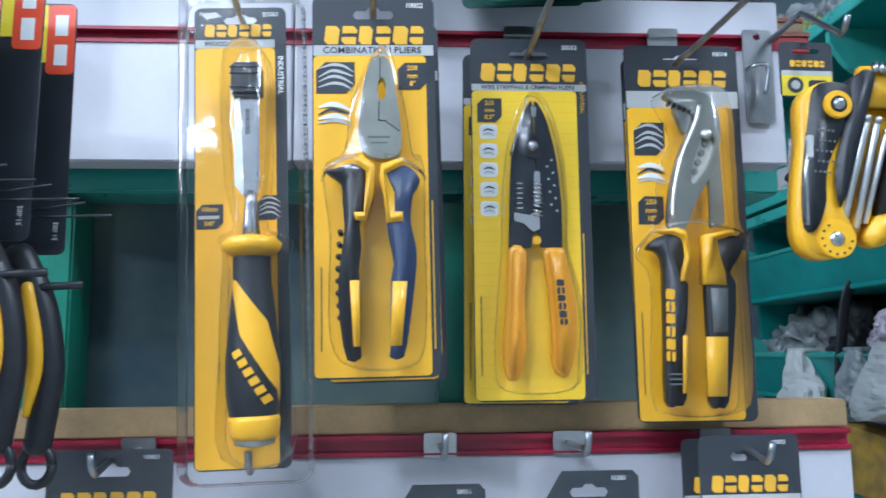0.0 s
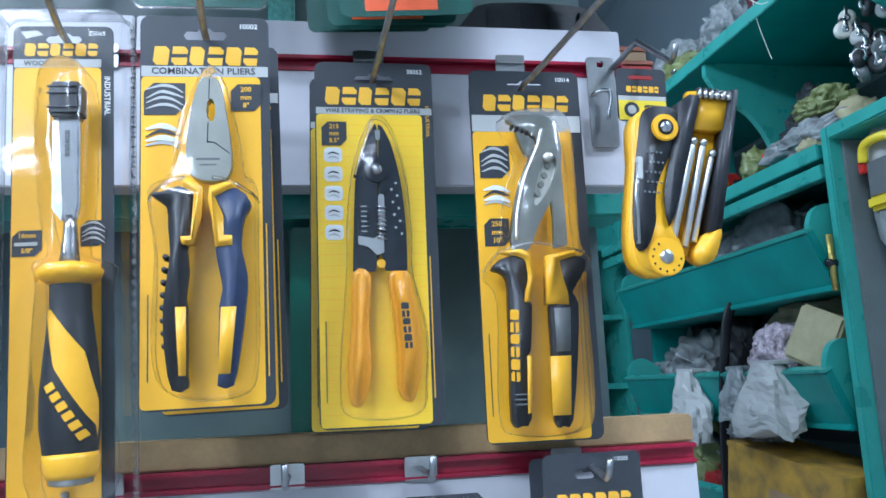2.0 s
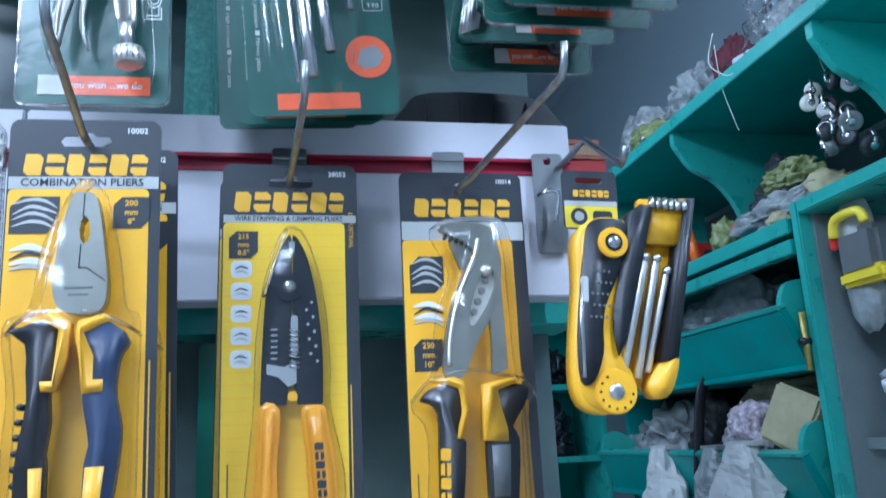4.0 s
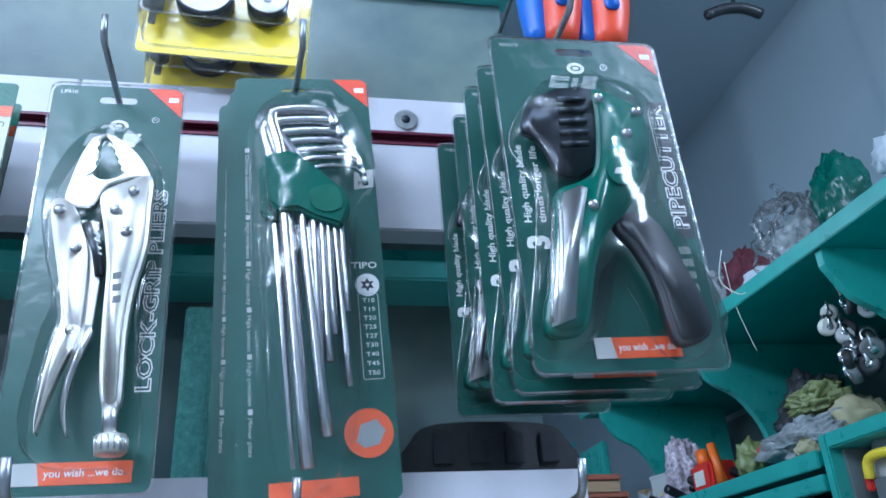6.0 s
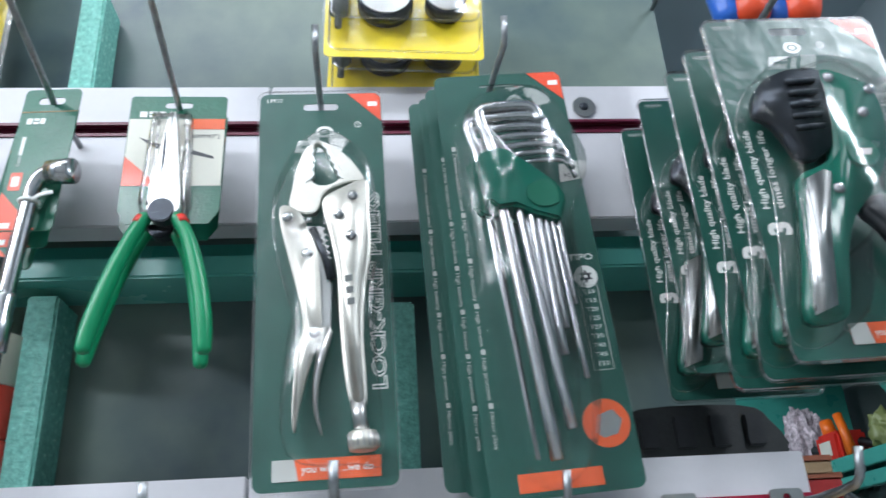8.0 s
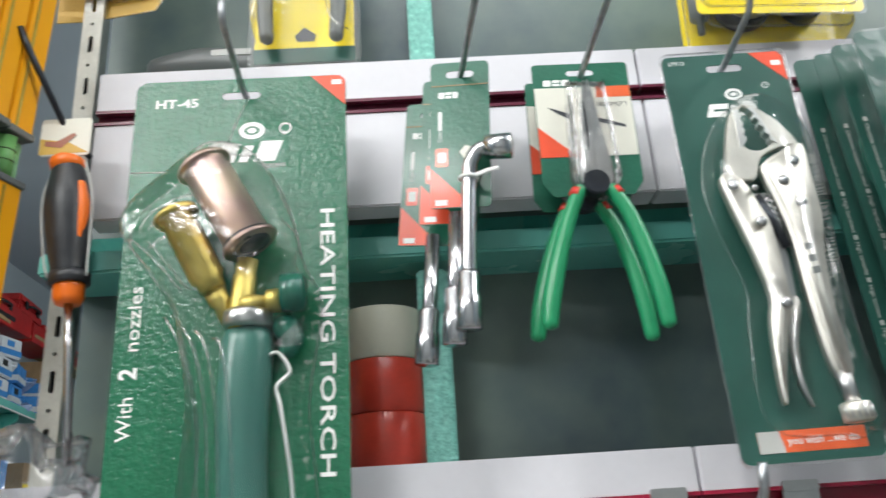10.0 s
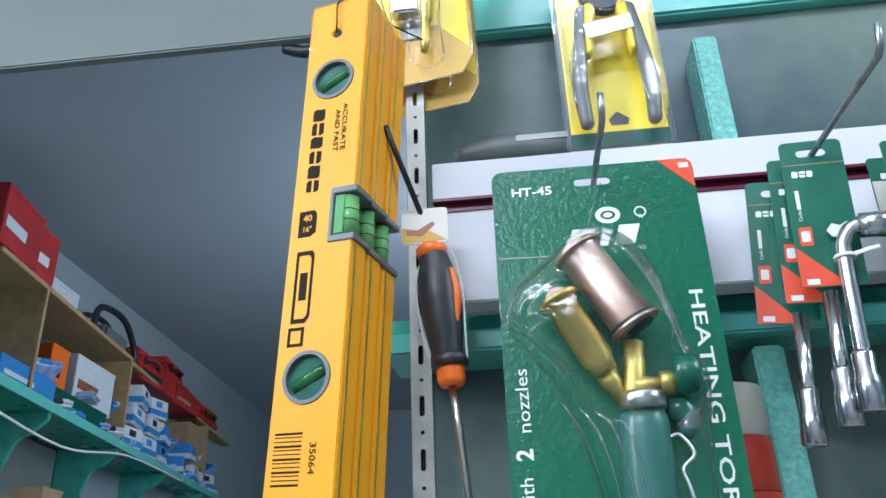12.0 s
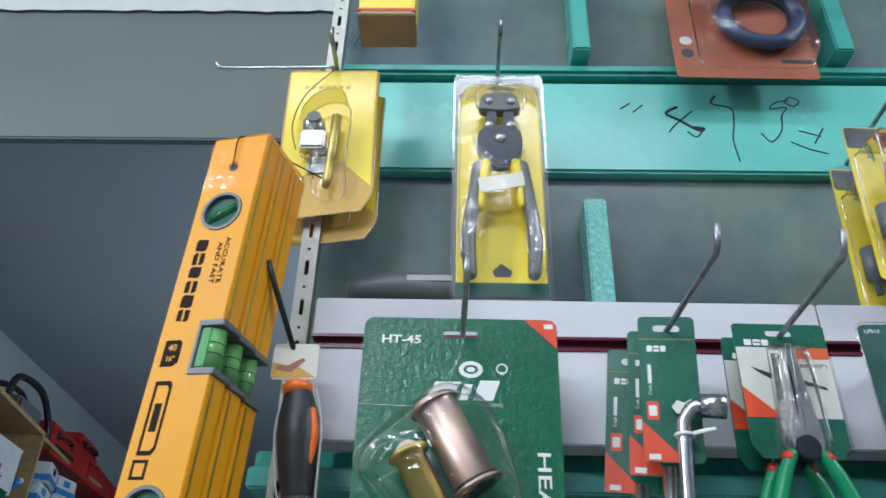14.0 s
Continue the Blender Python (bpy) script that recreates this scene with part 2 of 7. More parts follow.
def join(bm, b):
    if bm is None:
        return b
    me = bpy.data.meshes.new("tmp")
    b.to_mesh(me)
    b.free()
    bm.from_mesh(me)
    bpy.data.meshes.remove(me)
    return bm


def spline(pts, n=6, closed=True):
    """A smooth curve through the points (Catmull-Rom)."""
    out, k = [], len(pts)
    for i in range(k if closed else k - 1):
        a, b, c, d = ((pts[(i + j) % k] if closed else pts[min(max(i + j, 0), k - 1)]) for j in (-1, 0, 1, 2))
        for s in range(n):
            u = s / n
            out.append(tuple(0.5 * (2 * q + (r - p) * u + (2 * p - 5 * q + 4 * r - w) * u * u + (3 * q - p - 3 * r + w) * u ** 3) for p, q, r, w in zip(a, b, c, d)))
    if not closed:
        out.append(tuple(pts[-1]))
    return out


def rrect(x0, x1, z0, z1, r, n=5):
    out = []
    for cx, cz, a0 in ((x1 - r, z1 - r, 0), (x0 + r, z1 - r, 90), (x0 + r, z0 + r, 180), (x1 - r, z0 + r, 270)):
        for i in range(n + 1):
            a = radians(a0 + 90 * i / n)
            out.append((cx + r * math.cos(a), cz + r * math.sin(a)))
    return out


def plate(outline, y0, y1, holes=(), bevel=0.0, bm=None):
    """A sheet in the x-z plane from y0 (front) to y1, in millimetres, with real holes."""
    b = bmesh.new()
    edges = []
    for loop in (outline, *holes):
        vs = [b.verts.new((x * MM, y1 * MM, z * MM)) for x, z in loop]
        edges += [b.edges.new((vs[i], vs[(i + 1) % len(vs)])) for i in range(len(vs))]
    if holes:
        bmesh.ops.triangle_fill(b, use_beauty=True, use_dissolve=False, edges=edges)
    else:
        b.faces.new(b.verts[:])
    r = bmesh.ops.extrude_face_region(b, geom=b.faces[:])
    bmesh.ops.translate(b, verts=[v for v in r["geom"] if isinstance(v, bmesh.types.BMVert)], vec=(0, (y0 - y1) * MM, 0))
    bmesh.ops.recalc_face_normals(b, faces=b.faces[:])
    soften(b, bevel * MM)
    return join(bm, b)


def dome(outline, y0, depth, inset, bm=None, steps=4):
    """A raised clear bubble over an outline, open at its back."""
    b = bmesh.new()
    cx = sum(p[0] for p in outline) / len(outline)
    cz = sum(p[1] for p in outline) / len(outline)
    n = len(outline)
    rings = []
    for s in range(steps + 1):
        a = math.pi / 2 * s / steps
        k, d = inset * (1 - math.cos(a)), depth * math.sin(a)
        ring = []
        for x, z in outline:
            r = math.hypot(x - cx, z - cz) or 1
            f = max(0.0, 1 - k / r)
            ring.append(b.verts.new(((cx + (x - cx) * f) * MM, (y0 - d) * MM, (cz + (z - cz) * f) * MM)))
        rings.append(ring)
    for p, q in zip(rings, rings[1:]):
        for i in range(n):
            b.faces.new((p[i], p[(i + 1) % n], q[(i + 1) % n], q[i]))
    b.faces.new(rings[-1])
    bmesh.ops.recalc_face_normals(b, faces=b.faces[:])
    smooth(b)
    return join(bm, b)


def tube(path, r, seg=8, bm=None, closed=False):
    """A round bar along points in millimetres; r may be one radius or one a point, or (rx, ry) pairs."""
    b = bmesh.new()
    pts = [Vector(p) * MM for p in path]
    rad = r if isinstance(r, (list, tuple)) else [r] * len(pts)
    up = None
    rings = []
    for i, p in enumerate(pts):
        d = (pts[min(i + 1, len(pts) - 1)] - pts[max(i - 1, 0)]).normalized()
        if up is None:
            up = Vector((0, 1, 0)) if abs(d.y) < 0.9 else Vector((0, 0, 1))
        side = d.cross(up).normalized()
        up = side.cross(d).normalized()
        ra, rb = rad[i] if isinstance(rad[i], tuple) else (rad[i], rad[i])
        rings.append([b.verts.new(p + side * (ra * MM * math.cos(2 * math.pi * k / seg)) + up * (rb * MM * math.sin(2 * math.pi * k / seg))) for k in range(seg)])
    for p, q in zip(rings, rings[1:]):
        for k in range(seg):
            b.faces.new((p[k], p[(k + 1) % seg], q[(k + 1) % seg], q[k]))
    b.faces.new(rings[0])
    b.faces.new(rings[-1])
    bmesh.ops.recalc_face_normals(b, faces=b.faces[:])
    smooth(b)
    return join(bm, b)


def limb(path, radii, y=0.0, seg=12, n=4):
    """A grip swept along (x, z) points with (rx, ry) half sizes."""
    pts = spline([(x, z, a, c) for (x, z), (a, c) in zip(path, radii)], n, False)
    first, last = pts[0], pts[-1]
    prof = [(p[0], y, p[1]) for p in pts]
    rad = [(p[2], p[3]) for p in pts]
    d0 = Vector((prof[0][0] - prof[1][0], 0, prof[0][2] - prof[1][2])).normalized()
    d1 = Vector((prof[-1][0] - prof[-2][0], 0, prof[-1][2] - prof[-2][2])).normalized()
    for d, e, at in ((d0, first, 0), (d1, last, len(prof))):
        cap = [((e[0] + d.x * e[2] * f, y, e[1] + d.z * e[2] * f), (e[2] * g, e[3] * g)) for f, g in ((0.35, 0.9), (0.65, 0.6), (0.8, 0.15))]
        if at == 0:
            prof, rad = [c[0] for c in cap[::-1]] + prof, [c[1] for c in cap[::-1]] + rad
        else:
            prof, rad = prof + [c[0] for c in cap], rad + [c[1] for c in cap]
    return tube(prof, rad, seg)


def disc(x, z, r, y0, y1, seg=20, bevel=0.0, bm=None):
    return plate([(x + r * math.cos(2 * math.pi * i / seg), z + r * math.sin(2 * math.pi * i / seg)) for i in range(seg)], y0, y1, (), bevel, bm)


def stud(x, z, r, y, h, bm=None, seg=12):
    return dome([(x + r * math.cos(2 * math.pi * i / seg), z + r * math.sin(2 * math.pi * i / seg)) for i in range(seg)], y, h, r * 0.85, bm, 3)


def pad(outline, y0, y1, r, seg=2):
    """A moulded piece: a plate with well-rounded rims, softly shaded."""
    b = plate(outline, y0, y1)
    es = [e for e in b.edges if len(e.link_faces) == 2 and e.calc_face_angle(0) > 1.0]
    rim = [e for e in es if abs(e.verts[0].co.y - e.verts[1].co.y) < 1e-6]
    bmesh.ops.bevel(b, geom=rim, offset=r * MM, segments=seg, affect="EDGES", clamp_overlap=True)
    return smooth(b)


def blister(t, outline, depth, inset, steps=5):
    """A clear formed bubble with the bead where it meets the card."""
    bub = part("blister", dome(outline, -0.6, depth, inset, None, steps), BLISTER, t, "clear formed blister")
    part("blister_bead", tube([(x, -1.0, z) for x, z in outline] + [(outline[0][0], -1.0, outline[0][1])], 0.4, 6), GLINT, bub)
    return bub


def words(text, x, z, size, y, material, parent, turn=0.0, width=None, label="", bold=0.0, italic=0.0):
    """Lettering as a thin mesh: centred at (x, z) mm, cap height size mm, fitted to a width if given."""
    cu = bpy.data.curves.new("lettering", "FONT")
    cu.body, cu.size, cu.align_x, cu.align_y = text, size * MM * 1.4, "CENTER", "CENTER"
    cu.offset, cu.shear, cu.resolution_u, cu.extrude = bold * MM, italic, 2, 0.00008
    tmp = bpy.data.objects.new("lettering", cu)
    scene.collection.objects.link(tmp)
    me = bpy.data.meshes.new_from_object(tmp.evaluated_get(bpy.context.evaluated_depsgraph_get()))
    bpy.data.objects.remove(tmp)
    bm = bmesh.new()
    bm.from_mesh(me)
    bpy.data.meshes.remove(me)
    if width and bm.verts:
        w = max(v.co.x for v in bm.verts) - min(v.co.x for v in bm.verts)
        bmesh.ops.scale(bm, vec=(width * MM / w, 1, 1), verts=bm.verts)
    bmesh.ops.transform(bm, verts=bm.verts, matrix=Matrix.Translation((x * MM, y * MM, z * MM)) @ Matrix.Rotation(radians(-turn), 4, "Y") @ Matrix.Rotation(radians(90), 4, "X"))
    return part("lettering", bm, material, parent, label or "printed words")


def outlined(t, text, x, z, size, width, turn, fill=None):
    """White outlined capitals filled with the card's own colour."""
    words(text, x, z, size, -0.15, WHITEP, t, turn=turn, width=width, bold=0.62)
    words(text, x, z, size * 0.98, -0.35, fill or GREEN2, t, turn=turn, width=width * 0.985, bold=-0.14)


def bars(parent, rows, y, material, name="fine_print"):
    """Unreadable print: rows of (x0, x1, z0, z1) in mm as thin bars."""
    bm = None
    for x0, x1, z0, z1 in rows:
        bm = plate([(x0, z0), (x1, z0), (x1, z1), (x0, z1)], y - 0.15, y, (), 0, bm)
    return part(name, bm, material, parent)


def wordmark(parent, x, z, w, h, y, material, n=6, turn=0.0):
    """A brand mark as a row of plain cut-corner blocks, every other one slit."""
    c, s = math.cos(radians(turn)), math.sin(radians(turn))
    step, k = w / n, h * 0.06
    for i in range(n):
        a, b = -w / 2 + step * (i + 0.06), -w / 2 + step * (i + (0.9, 0.92, 0.84)[i % 3])
        q = h * 0.2
        runs = ((-0.5, -0.1), (0.1, 0.5)) if i % 2 else ((-0.5, 0.5),)
        for z0, z1 in runs:
            shape = [(a + q * (z0 == -0.5), z0 * h), (b, z0 * h), (b, z1 * h - q * (z1 == 0.5)), (b - q * (z1 == 0.5), z1 * h), (a, z1 * h), (a, z0 * h + q * (z0 == -0.5))]
            shape = [(p + k * r * 2 / h, r) for p, r in shape]
            clean = [p for j, p in enumerate(shape) if p != shape[j - 1]]
            part("mark_block", plate([(x + p * c - r * s, z + p * s + r * c) for p, r in clean], y - 0.2, y), material, parent)


def swirl(parent, x, z, k, y):
    """The packs' emblem: three plain slanted slabs under a ring."""
    for x0, x1, top in ((-16, -5, 2.2), (-3, 0.5, 1.2), (3, 11.5, 3.0)):
        q = 0.35 * (top + 6)
        part("emblem_slab", plate([(x + x0 * k, z - 6 * k), (x + x1 * k, z - 6 * k), (x + (x1 + q) * k, z + top * k), (x + (x0 + q) * k, z + top * k)], y - 0.2, y), WHITEP, parent)
    part("emblem_slit", plate([(x - 11.6 * k, z - 2.6 * k), (x - 3.8 * k, z - 2.6 * k), (x - 3.2 * k, z - 1.2 * k), (x - 11 * k, z - 1.2 * k)], y - 0.3, y - 0.1), GREEN2, parent)
    ring = [(x + 2 * k + 5.2 * k * math.cos(a * 0.314), z + 8 * k + 3.9 * k * math.sin(a * 0.314)) for a in range(20)]
    hole = [(x + 2 * k + 3.2 * k * math.cos(a * 0.314), z + 8 * k + 2.1 * k * math.sin(a * 0.314)) for a in range(20)]
    part("emblem_ring", plate(ring, y - 0.2, y, (hole,)), WHITEP, parent)
    part("emblem_core", plate([(x + 2 * k + 1.9 * k * math.cos(a * 0.42), z + 8 * k + 1.2 * k * math.sin(a * 0.42)) for a in range(15)], y - 0.2, y), WHITEP, parent)


def slot(x, z, w=26, h=5):
    """A euro hang slot."""
    pts = [(x - w / 2, z), (x - w / 2 + 2, z + h / 2), (x - 5, z + h / 2), (x - 2.5, z + h * 0.9), (x + 2.5, z + h * 0.9), (x + 5, z + h / 2), (x + w / 2 - 2, z + h / 2), (x + w / 2, z), (x + w / 2 - 2, z - h / 2), (x - w / 2 + 2, z - h / 2)]
    return pts


def flat_slot(x, z, w=26, h=6):
    return rrect(x - w / 2, x + w / 2, z - h / 2, z + h / 2, h * 0.48, 3)


def place(ob, x, y, z, tilt=0.0, lean=0.0, yaw=0.0):
    """Stand a thing: lean turns it clockwise in its own plane, tilt tips its top towards the viewer, yaw turns it left."""
    ob.matrix_world = pose(x, y, z, 0, 0, yaw) @ pose(0, 0, 0, tilt, 0, 0) @ pose(0, 0, 0, 0, lean, 0)
    return ob

# ---- the setting ----


def setting(name, bm, material, label, category):
    return tagged(part(name, bm, material), label, category, kind="structure")


setting("floor", box(-3.4, 2.2, -2.8, 6.2, -0.05, 0.0), FLOORM, "grey tiled shop floor", "floor")
setting("ceiling", box(-3.4, 2.2, 0.592, 6.2, 3.42, 3.5), CEIL, "plain grey painted ceiling of the back room", "ceiling")
setting("ceiling_side", box(0.1, 2.2, -2.8, 0.592, 3.42, 3.5), CEIL, "plain grey painted ceiling", "ceiling")
setting("ceiling_front", box(-3.4, 0.1, -2.8, 0.57, 3.255, 3.35), WHITEP, "white plaster ceiling with a rough edge", "ceiling")
setting("ceiling_beam", box(-3.4, 0.1, 0.57, 0.592, 2.772, 3.42, 0.003), BEAM, "grey-green plastered ceiling beam", "beam")
w = part("wall_west", box(-0.06, 0.0, -4.4, 4.4, 0, 3.5), PALE)
w.matrix_world = pose(-2.72, 2.6, 0, 0, 0, 1.5)
tagged(w, "pale blue painted shop wall behind shelves", "wall", kind="structure")
setting("wall_east", box(1.5, 1.58, -2.8, 6.2, 0, 3.5), PALE, "pale blue painted wall behind shelves", "wall")
setting("wall_north", box(-3.4, 2.2, 6.2, 6.28, 0, 3.5), PALE, "pale blue far wall of the shop", "wall")
# Added behind the camera, out of view, as a bounce for the lamps.
setting("wall_south", box(-3.4, 2.2, -2.88, -2.8, 0, 3.5), WHITEW, "unseen white wall added to bounce light", "wall")

# display partition: dark panes in a green painted frame
XL, XR = -0.675, 0.2
for name, z0, z1 in (("pane_1", 1.0, 1.66), ("pane_2", 1.68, 1.975), ("pane_3", 1.99, 2.321), ("pane_4", 2.473, 2.79)):
    setting(name, box(XL + 0.012, XR - 0.012, 0.088, 0.096, z0, z1), PANEL, "dark green-black glossy pane in the display frame", "pane")
setting("frame_rail_1", box(XL, XR, 0.04, 0.1, 1.655, 1.684, 0.002), TEAL, "teal painted wooden cross rail", "rail")
setting("frame_rail_2", box(XL, XR, 0.03, 0.1, 1.966, 1.984, 0.002), MINT, "mint painted wooden cross rail under the white board", "rail")
setting("frame_rail_2_top", box(XL, XR, 0.05, 0.1, 1.986, 2.003, 0.002), TEAL, "teal painted wooden batten", "rail")
beam = setting("frame_beam", box(XL, XR, 0.074, 0.1, 2.322, 2.452, 0.003), MINT, "wide mint painted wooden beam with scribbled pen marks", "beam")
setting("frame_ledge", box(XL, XR, 0.064, 0.1, 2.4565, 2.472, 0.004), TEAL, "teal painted ledge on the beam", "rail")
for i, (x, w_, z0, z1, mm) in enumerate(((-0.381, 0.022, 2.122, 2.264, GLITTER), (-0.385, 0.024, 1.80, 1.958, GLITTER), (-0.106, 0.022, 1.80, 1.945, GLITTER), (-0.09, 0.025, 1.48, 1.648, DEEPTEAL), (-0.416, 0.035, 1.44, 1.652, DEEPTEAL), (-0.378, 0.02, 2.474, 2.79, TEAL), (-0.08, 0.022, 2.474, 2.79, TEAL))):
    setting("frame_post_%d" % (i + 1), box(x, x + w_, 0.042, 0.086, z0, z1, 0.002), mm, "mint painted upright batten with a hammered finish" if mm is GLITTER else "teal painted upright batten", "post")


def rail_board(name, x0, x1, z0, z1, s0, s1, rail, label, seam=None):
    """A white paper-covered board with a slotted rail let into its face."""
    segs = [(x0, x1)] if seam is None else [(x0, seam - 0.0008), (seam + 0.0008, x1)]
    for a, b in segs:
        ob = setting(name, box(a, b, 0.0, 0.026, z0, s0, 0.0012), WHITE_PAPER, label, "board")
        tagged(part("upper_strip", box(a, b, 0.0, 0.026, s1, z1, 0.0012), WHITE_PAPER, ob), "")
        bm = box(a, b, 0.006, 0.024, s0 + 0.0005, s1 - 0.0005)
        box(a, b, -0.0012, 0.004, s0 - 0.001, s0 + 0.0016, 0, bm)
        box(a, b, -0.0012, 0.004, s1 - 0.0016, s1 + 0.001, 0, bm)
        part("slot_rail", bm, rail, ob, "dark red metal channel")
    return ob


rail_board("board_upper", -0.629, 0.188, 1.996, 2.124, 2.077, 2.088, RAIL, "white paper-covered display board with a dark red rail", -0.198)
rail_board("board_middle", -0.75, 0.188, 1.671, 1.807, 1.766, 1.777, RED_RAIL, "white paper-covered display board with a red rail", -0.2035)
low = setting("board_lower", box(-0.75, 0.222, 0.0, 0.026, 1.1, 1.449, 0.0012), WHITE_PAPER, "white lower display board", "board")
bm = box(-0.75, 0.222, 0.004, 0.026, 1.45, 1.464)
box(-0.75, 0.222, -0.003, 0.006, 1.449, 1.4525, 0.001, bm)
box(-0.75, 0.222, -0.003, 0.006, 1.4605, 1.4645, 0.001, bm)
part("slot_rail", bm, RED_RAIL, low, "glossy red metal channel")
setting("plywood_strip", box(-0.75, 0.2225, 0.002, 0.03, 1.465, 1.486, 0.0015), PLY, "raw plywood strip on the lower board", "board")

# slotted steel upright
std = thing("slotted_upright", "cream slotted steel shelf upright beside the boards", "upright")
holes = [rrect(-2.0, 2.0, z, z + 16, 1.9, 2) for z in range(-600, 570, 40)] + [[(1.6 * math.cos(q * 0.785), z + 1.6 * math.sin(q * 0.785)) for q in range(8)] for z in range(-572, 570, 40)]
part("channel", plate([(-8, -620), (8, -620), (8, 600), (-8, 600)], -1, 1, holes), mat("cream_enamel", (0.56, 0.55, 0.5), 0.4, var=0.2, scale=30, bump=0.04), std)
part("flange", box(-0.008, -0.0066, 0.0012, 0.014, -0.62, 0.6), STEEL, std)
part("flange", box(0.0066, 0.008, 0.0012, 0.014, -0.62, 0.6), STEEL, std)
part("channel_back", box(-0.0064, 0.0064, 0.0125, 0.0138, -0.62, 0.6), GREYPL, std, "dark back of the channel")
std.matrix_world = pose(-0.643, 0.008, 2.15)

# pen scribbles on the beam
PEN = mat("black_pen", (0.012, 0.014, 0.016), 0.5, bump=0)
sc = thing("pen_scribble", "black felt-pen scribbles on the mint beam", "scribble")


def pen(pts, r=0.9):
    part("pen_stroke", tube([(x * 1.155 + 32, 0, z) for x, z in spline(pts, 5, False)], [(r, 0.25)] * (5 * (len(pts) - 1) + 1), 6), PEN, sc)


sc.matrix_world = pose(-0.251, 0.0737, 2.387)
pen([(-82, 33), (-92, 24)])
pen([(-70, 30), (-80, 19)])
pen([(-22, 22), (-40, 2), (-48, -10)])
pen([(-36, 28), (-48, 18), (-36, 8), (-20, -6), (-14, -4), (-24, -2)], 1.8)
pen([(-14, -4), (-22, -16), (-30, -8)])
pen([(3, 45), (-2, 33), (16, 26), (16, 4), (12, -20), (14, -50)])
pen([(74, 38), (62, 36), (54, 26), (70, 28), (64, 16), (60, -6), (48, -22), (40, -10)])
pen([(76, -6), (96, -14)])
pen([(66, -22), (82, -32), (98, -38)])
pen([(100, -2), (88, -24)])
pen([(76, 44), (84, 38), (78, 30), (70, 36), (76, 44)])

# rough plaster lip where the beam meets the white front ceiling
lip = bmesh.new()
bmesh.ops.create_grid(lip, x_segments=160, y_segments=3, size=0.5)
for v in lip.verts:
    v.co = Vector((-1.65 + v.co.x * 3.5, 0.564 - 0.006 * abs(v.co.y), 3.19 + v.co.y * 0.14 + (0.008 * noise.noise(Vector((v.co.x * 90, 0, 0))) if v.co.y < 0 else 0)))
setting("plaster_lip", lip, WHITEP, "rough white plaster strip at the ceiling edge", "plaster")

# ---- hooks ----


def hook(x, z, reach, tip=16, lift=0.0, bend=0.0, label="galvanised wire display hook with an upturned tip", group="display hooks", clip=True, dip=0.0, card=40, root=4):
    h = thing("display_hook", label, "hook", group)
    run = [(0, root, dip), (0, -card * 0.6, dip), (0, -card - 2, dip + 1), (bend * 0.1, -card - 10, dip + 2)]
    run += [(bend, -reach + 5, lift - 1), (bend, -reach + 1, lift + 2), (bend, -reach - 1, lift + 5), (bend, -reach - 4, lift + tip)]
    part("wire", tube(run, 2.3, 10), WIRE, h)
    if clip:
        bm = plate(rrect(-12, 12, -9, 7, 1.5, 2), -1.2, 0.2)
        plate(rrect(-12, 12, 2, 9, 1.5, 2), -3, -1.2, (), 0, bm)
        part("clip_plate", bm, STEEL, h, "bent steel clip over the rail")
    h.matrix_world = pose(x, -0.0015, z)
    return h


for x, z, reach, bend, dip, card in ((-0.2265, 1.772, 160, 0, -27.5, 92), (-0.139, 1.772, 196, 3, -26.5, 102), (-0.026, 1.772, 132, 8, -29.5, 42), (0.09, 1.772, 168, 32, -31, 38)):
    hook(x, z, reach, 16, -6, bend, dip=dip, card=card)
for x, z, reach, bend in ((-0.501, 2.082, 120, 2), (-0.345, 2.082, 165, 10), (-0.257, 2.082, 160, 6), (-0.153, 2.082, 110, 0), (-0.028, 2.082, 120, 6), (0.15, 2.082, 178, 2)):
    hook(x, z, reach, 16, -6, bend, clip=False, dip=-14.5, card=52)
hook(0.004, 1.457, 60, 14, 0, clip=True)
hook(-0.092, 1.457, 60, 14, 0, clip=True)
hook(-0.467, 2.405, 50, 10, -4, clip=False, root=78)
hook(-0.09, 2.335, 70, 12, -6, clip=False, root=78)

# bare plate hook and washer on the boards
ph = thing("plate_hook", "grey steel plate hook with a punched hole and wire loop", "hook")
part("plate", plate(rrect(-12, 12, -74, 4, 3, 3), -1.5, 0, ([(3 * math.cos(a * 0.52), -2 + 3 * math.sin(a * 0.52)) for a in range(12)],)), STEEL, ph)
part("wire_loop", tube(spline([(-10, -2, -30), (-6, -6, -28), (2, -9, -28), (4, -9, -34), (1, -8, -52)], 4, False), 1.6, 8), CHROME, ph)
ph.matrix_world = pose(0.167, -0.003, 1.777)
ws = thing("washer_screw", "zinc washer with a cross-head screw in the board", "screw")
part("washer", plate([(10 * math.cos(a * 0.262), 10 * math.sin(a * 0.262)) for a in range(24)], -1.2, 0, (), 0.3), STEEL, ws)
part("screw_head", stud(0, 0, 4, -1.2, 2), GUNMETAL, ws)
ws.matrix_world = pose(0.066, -0.001, 2.101)

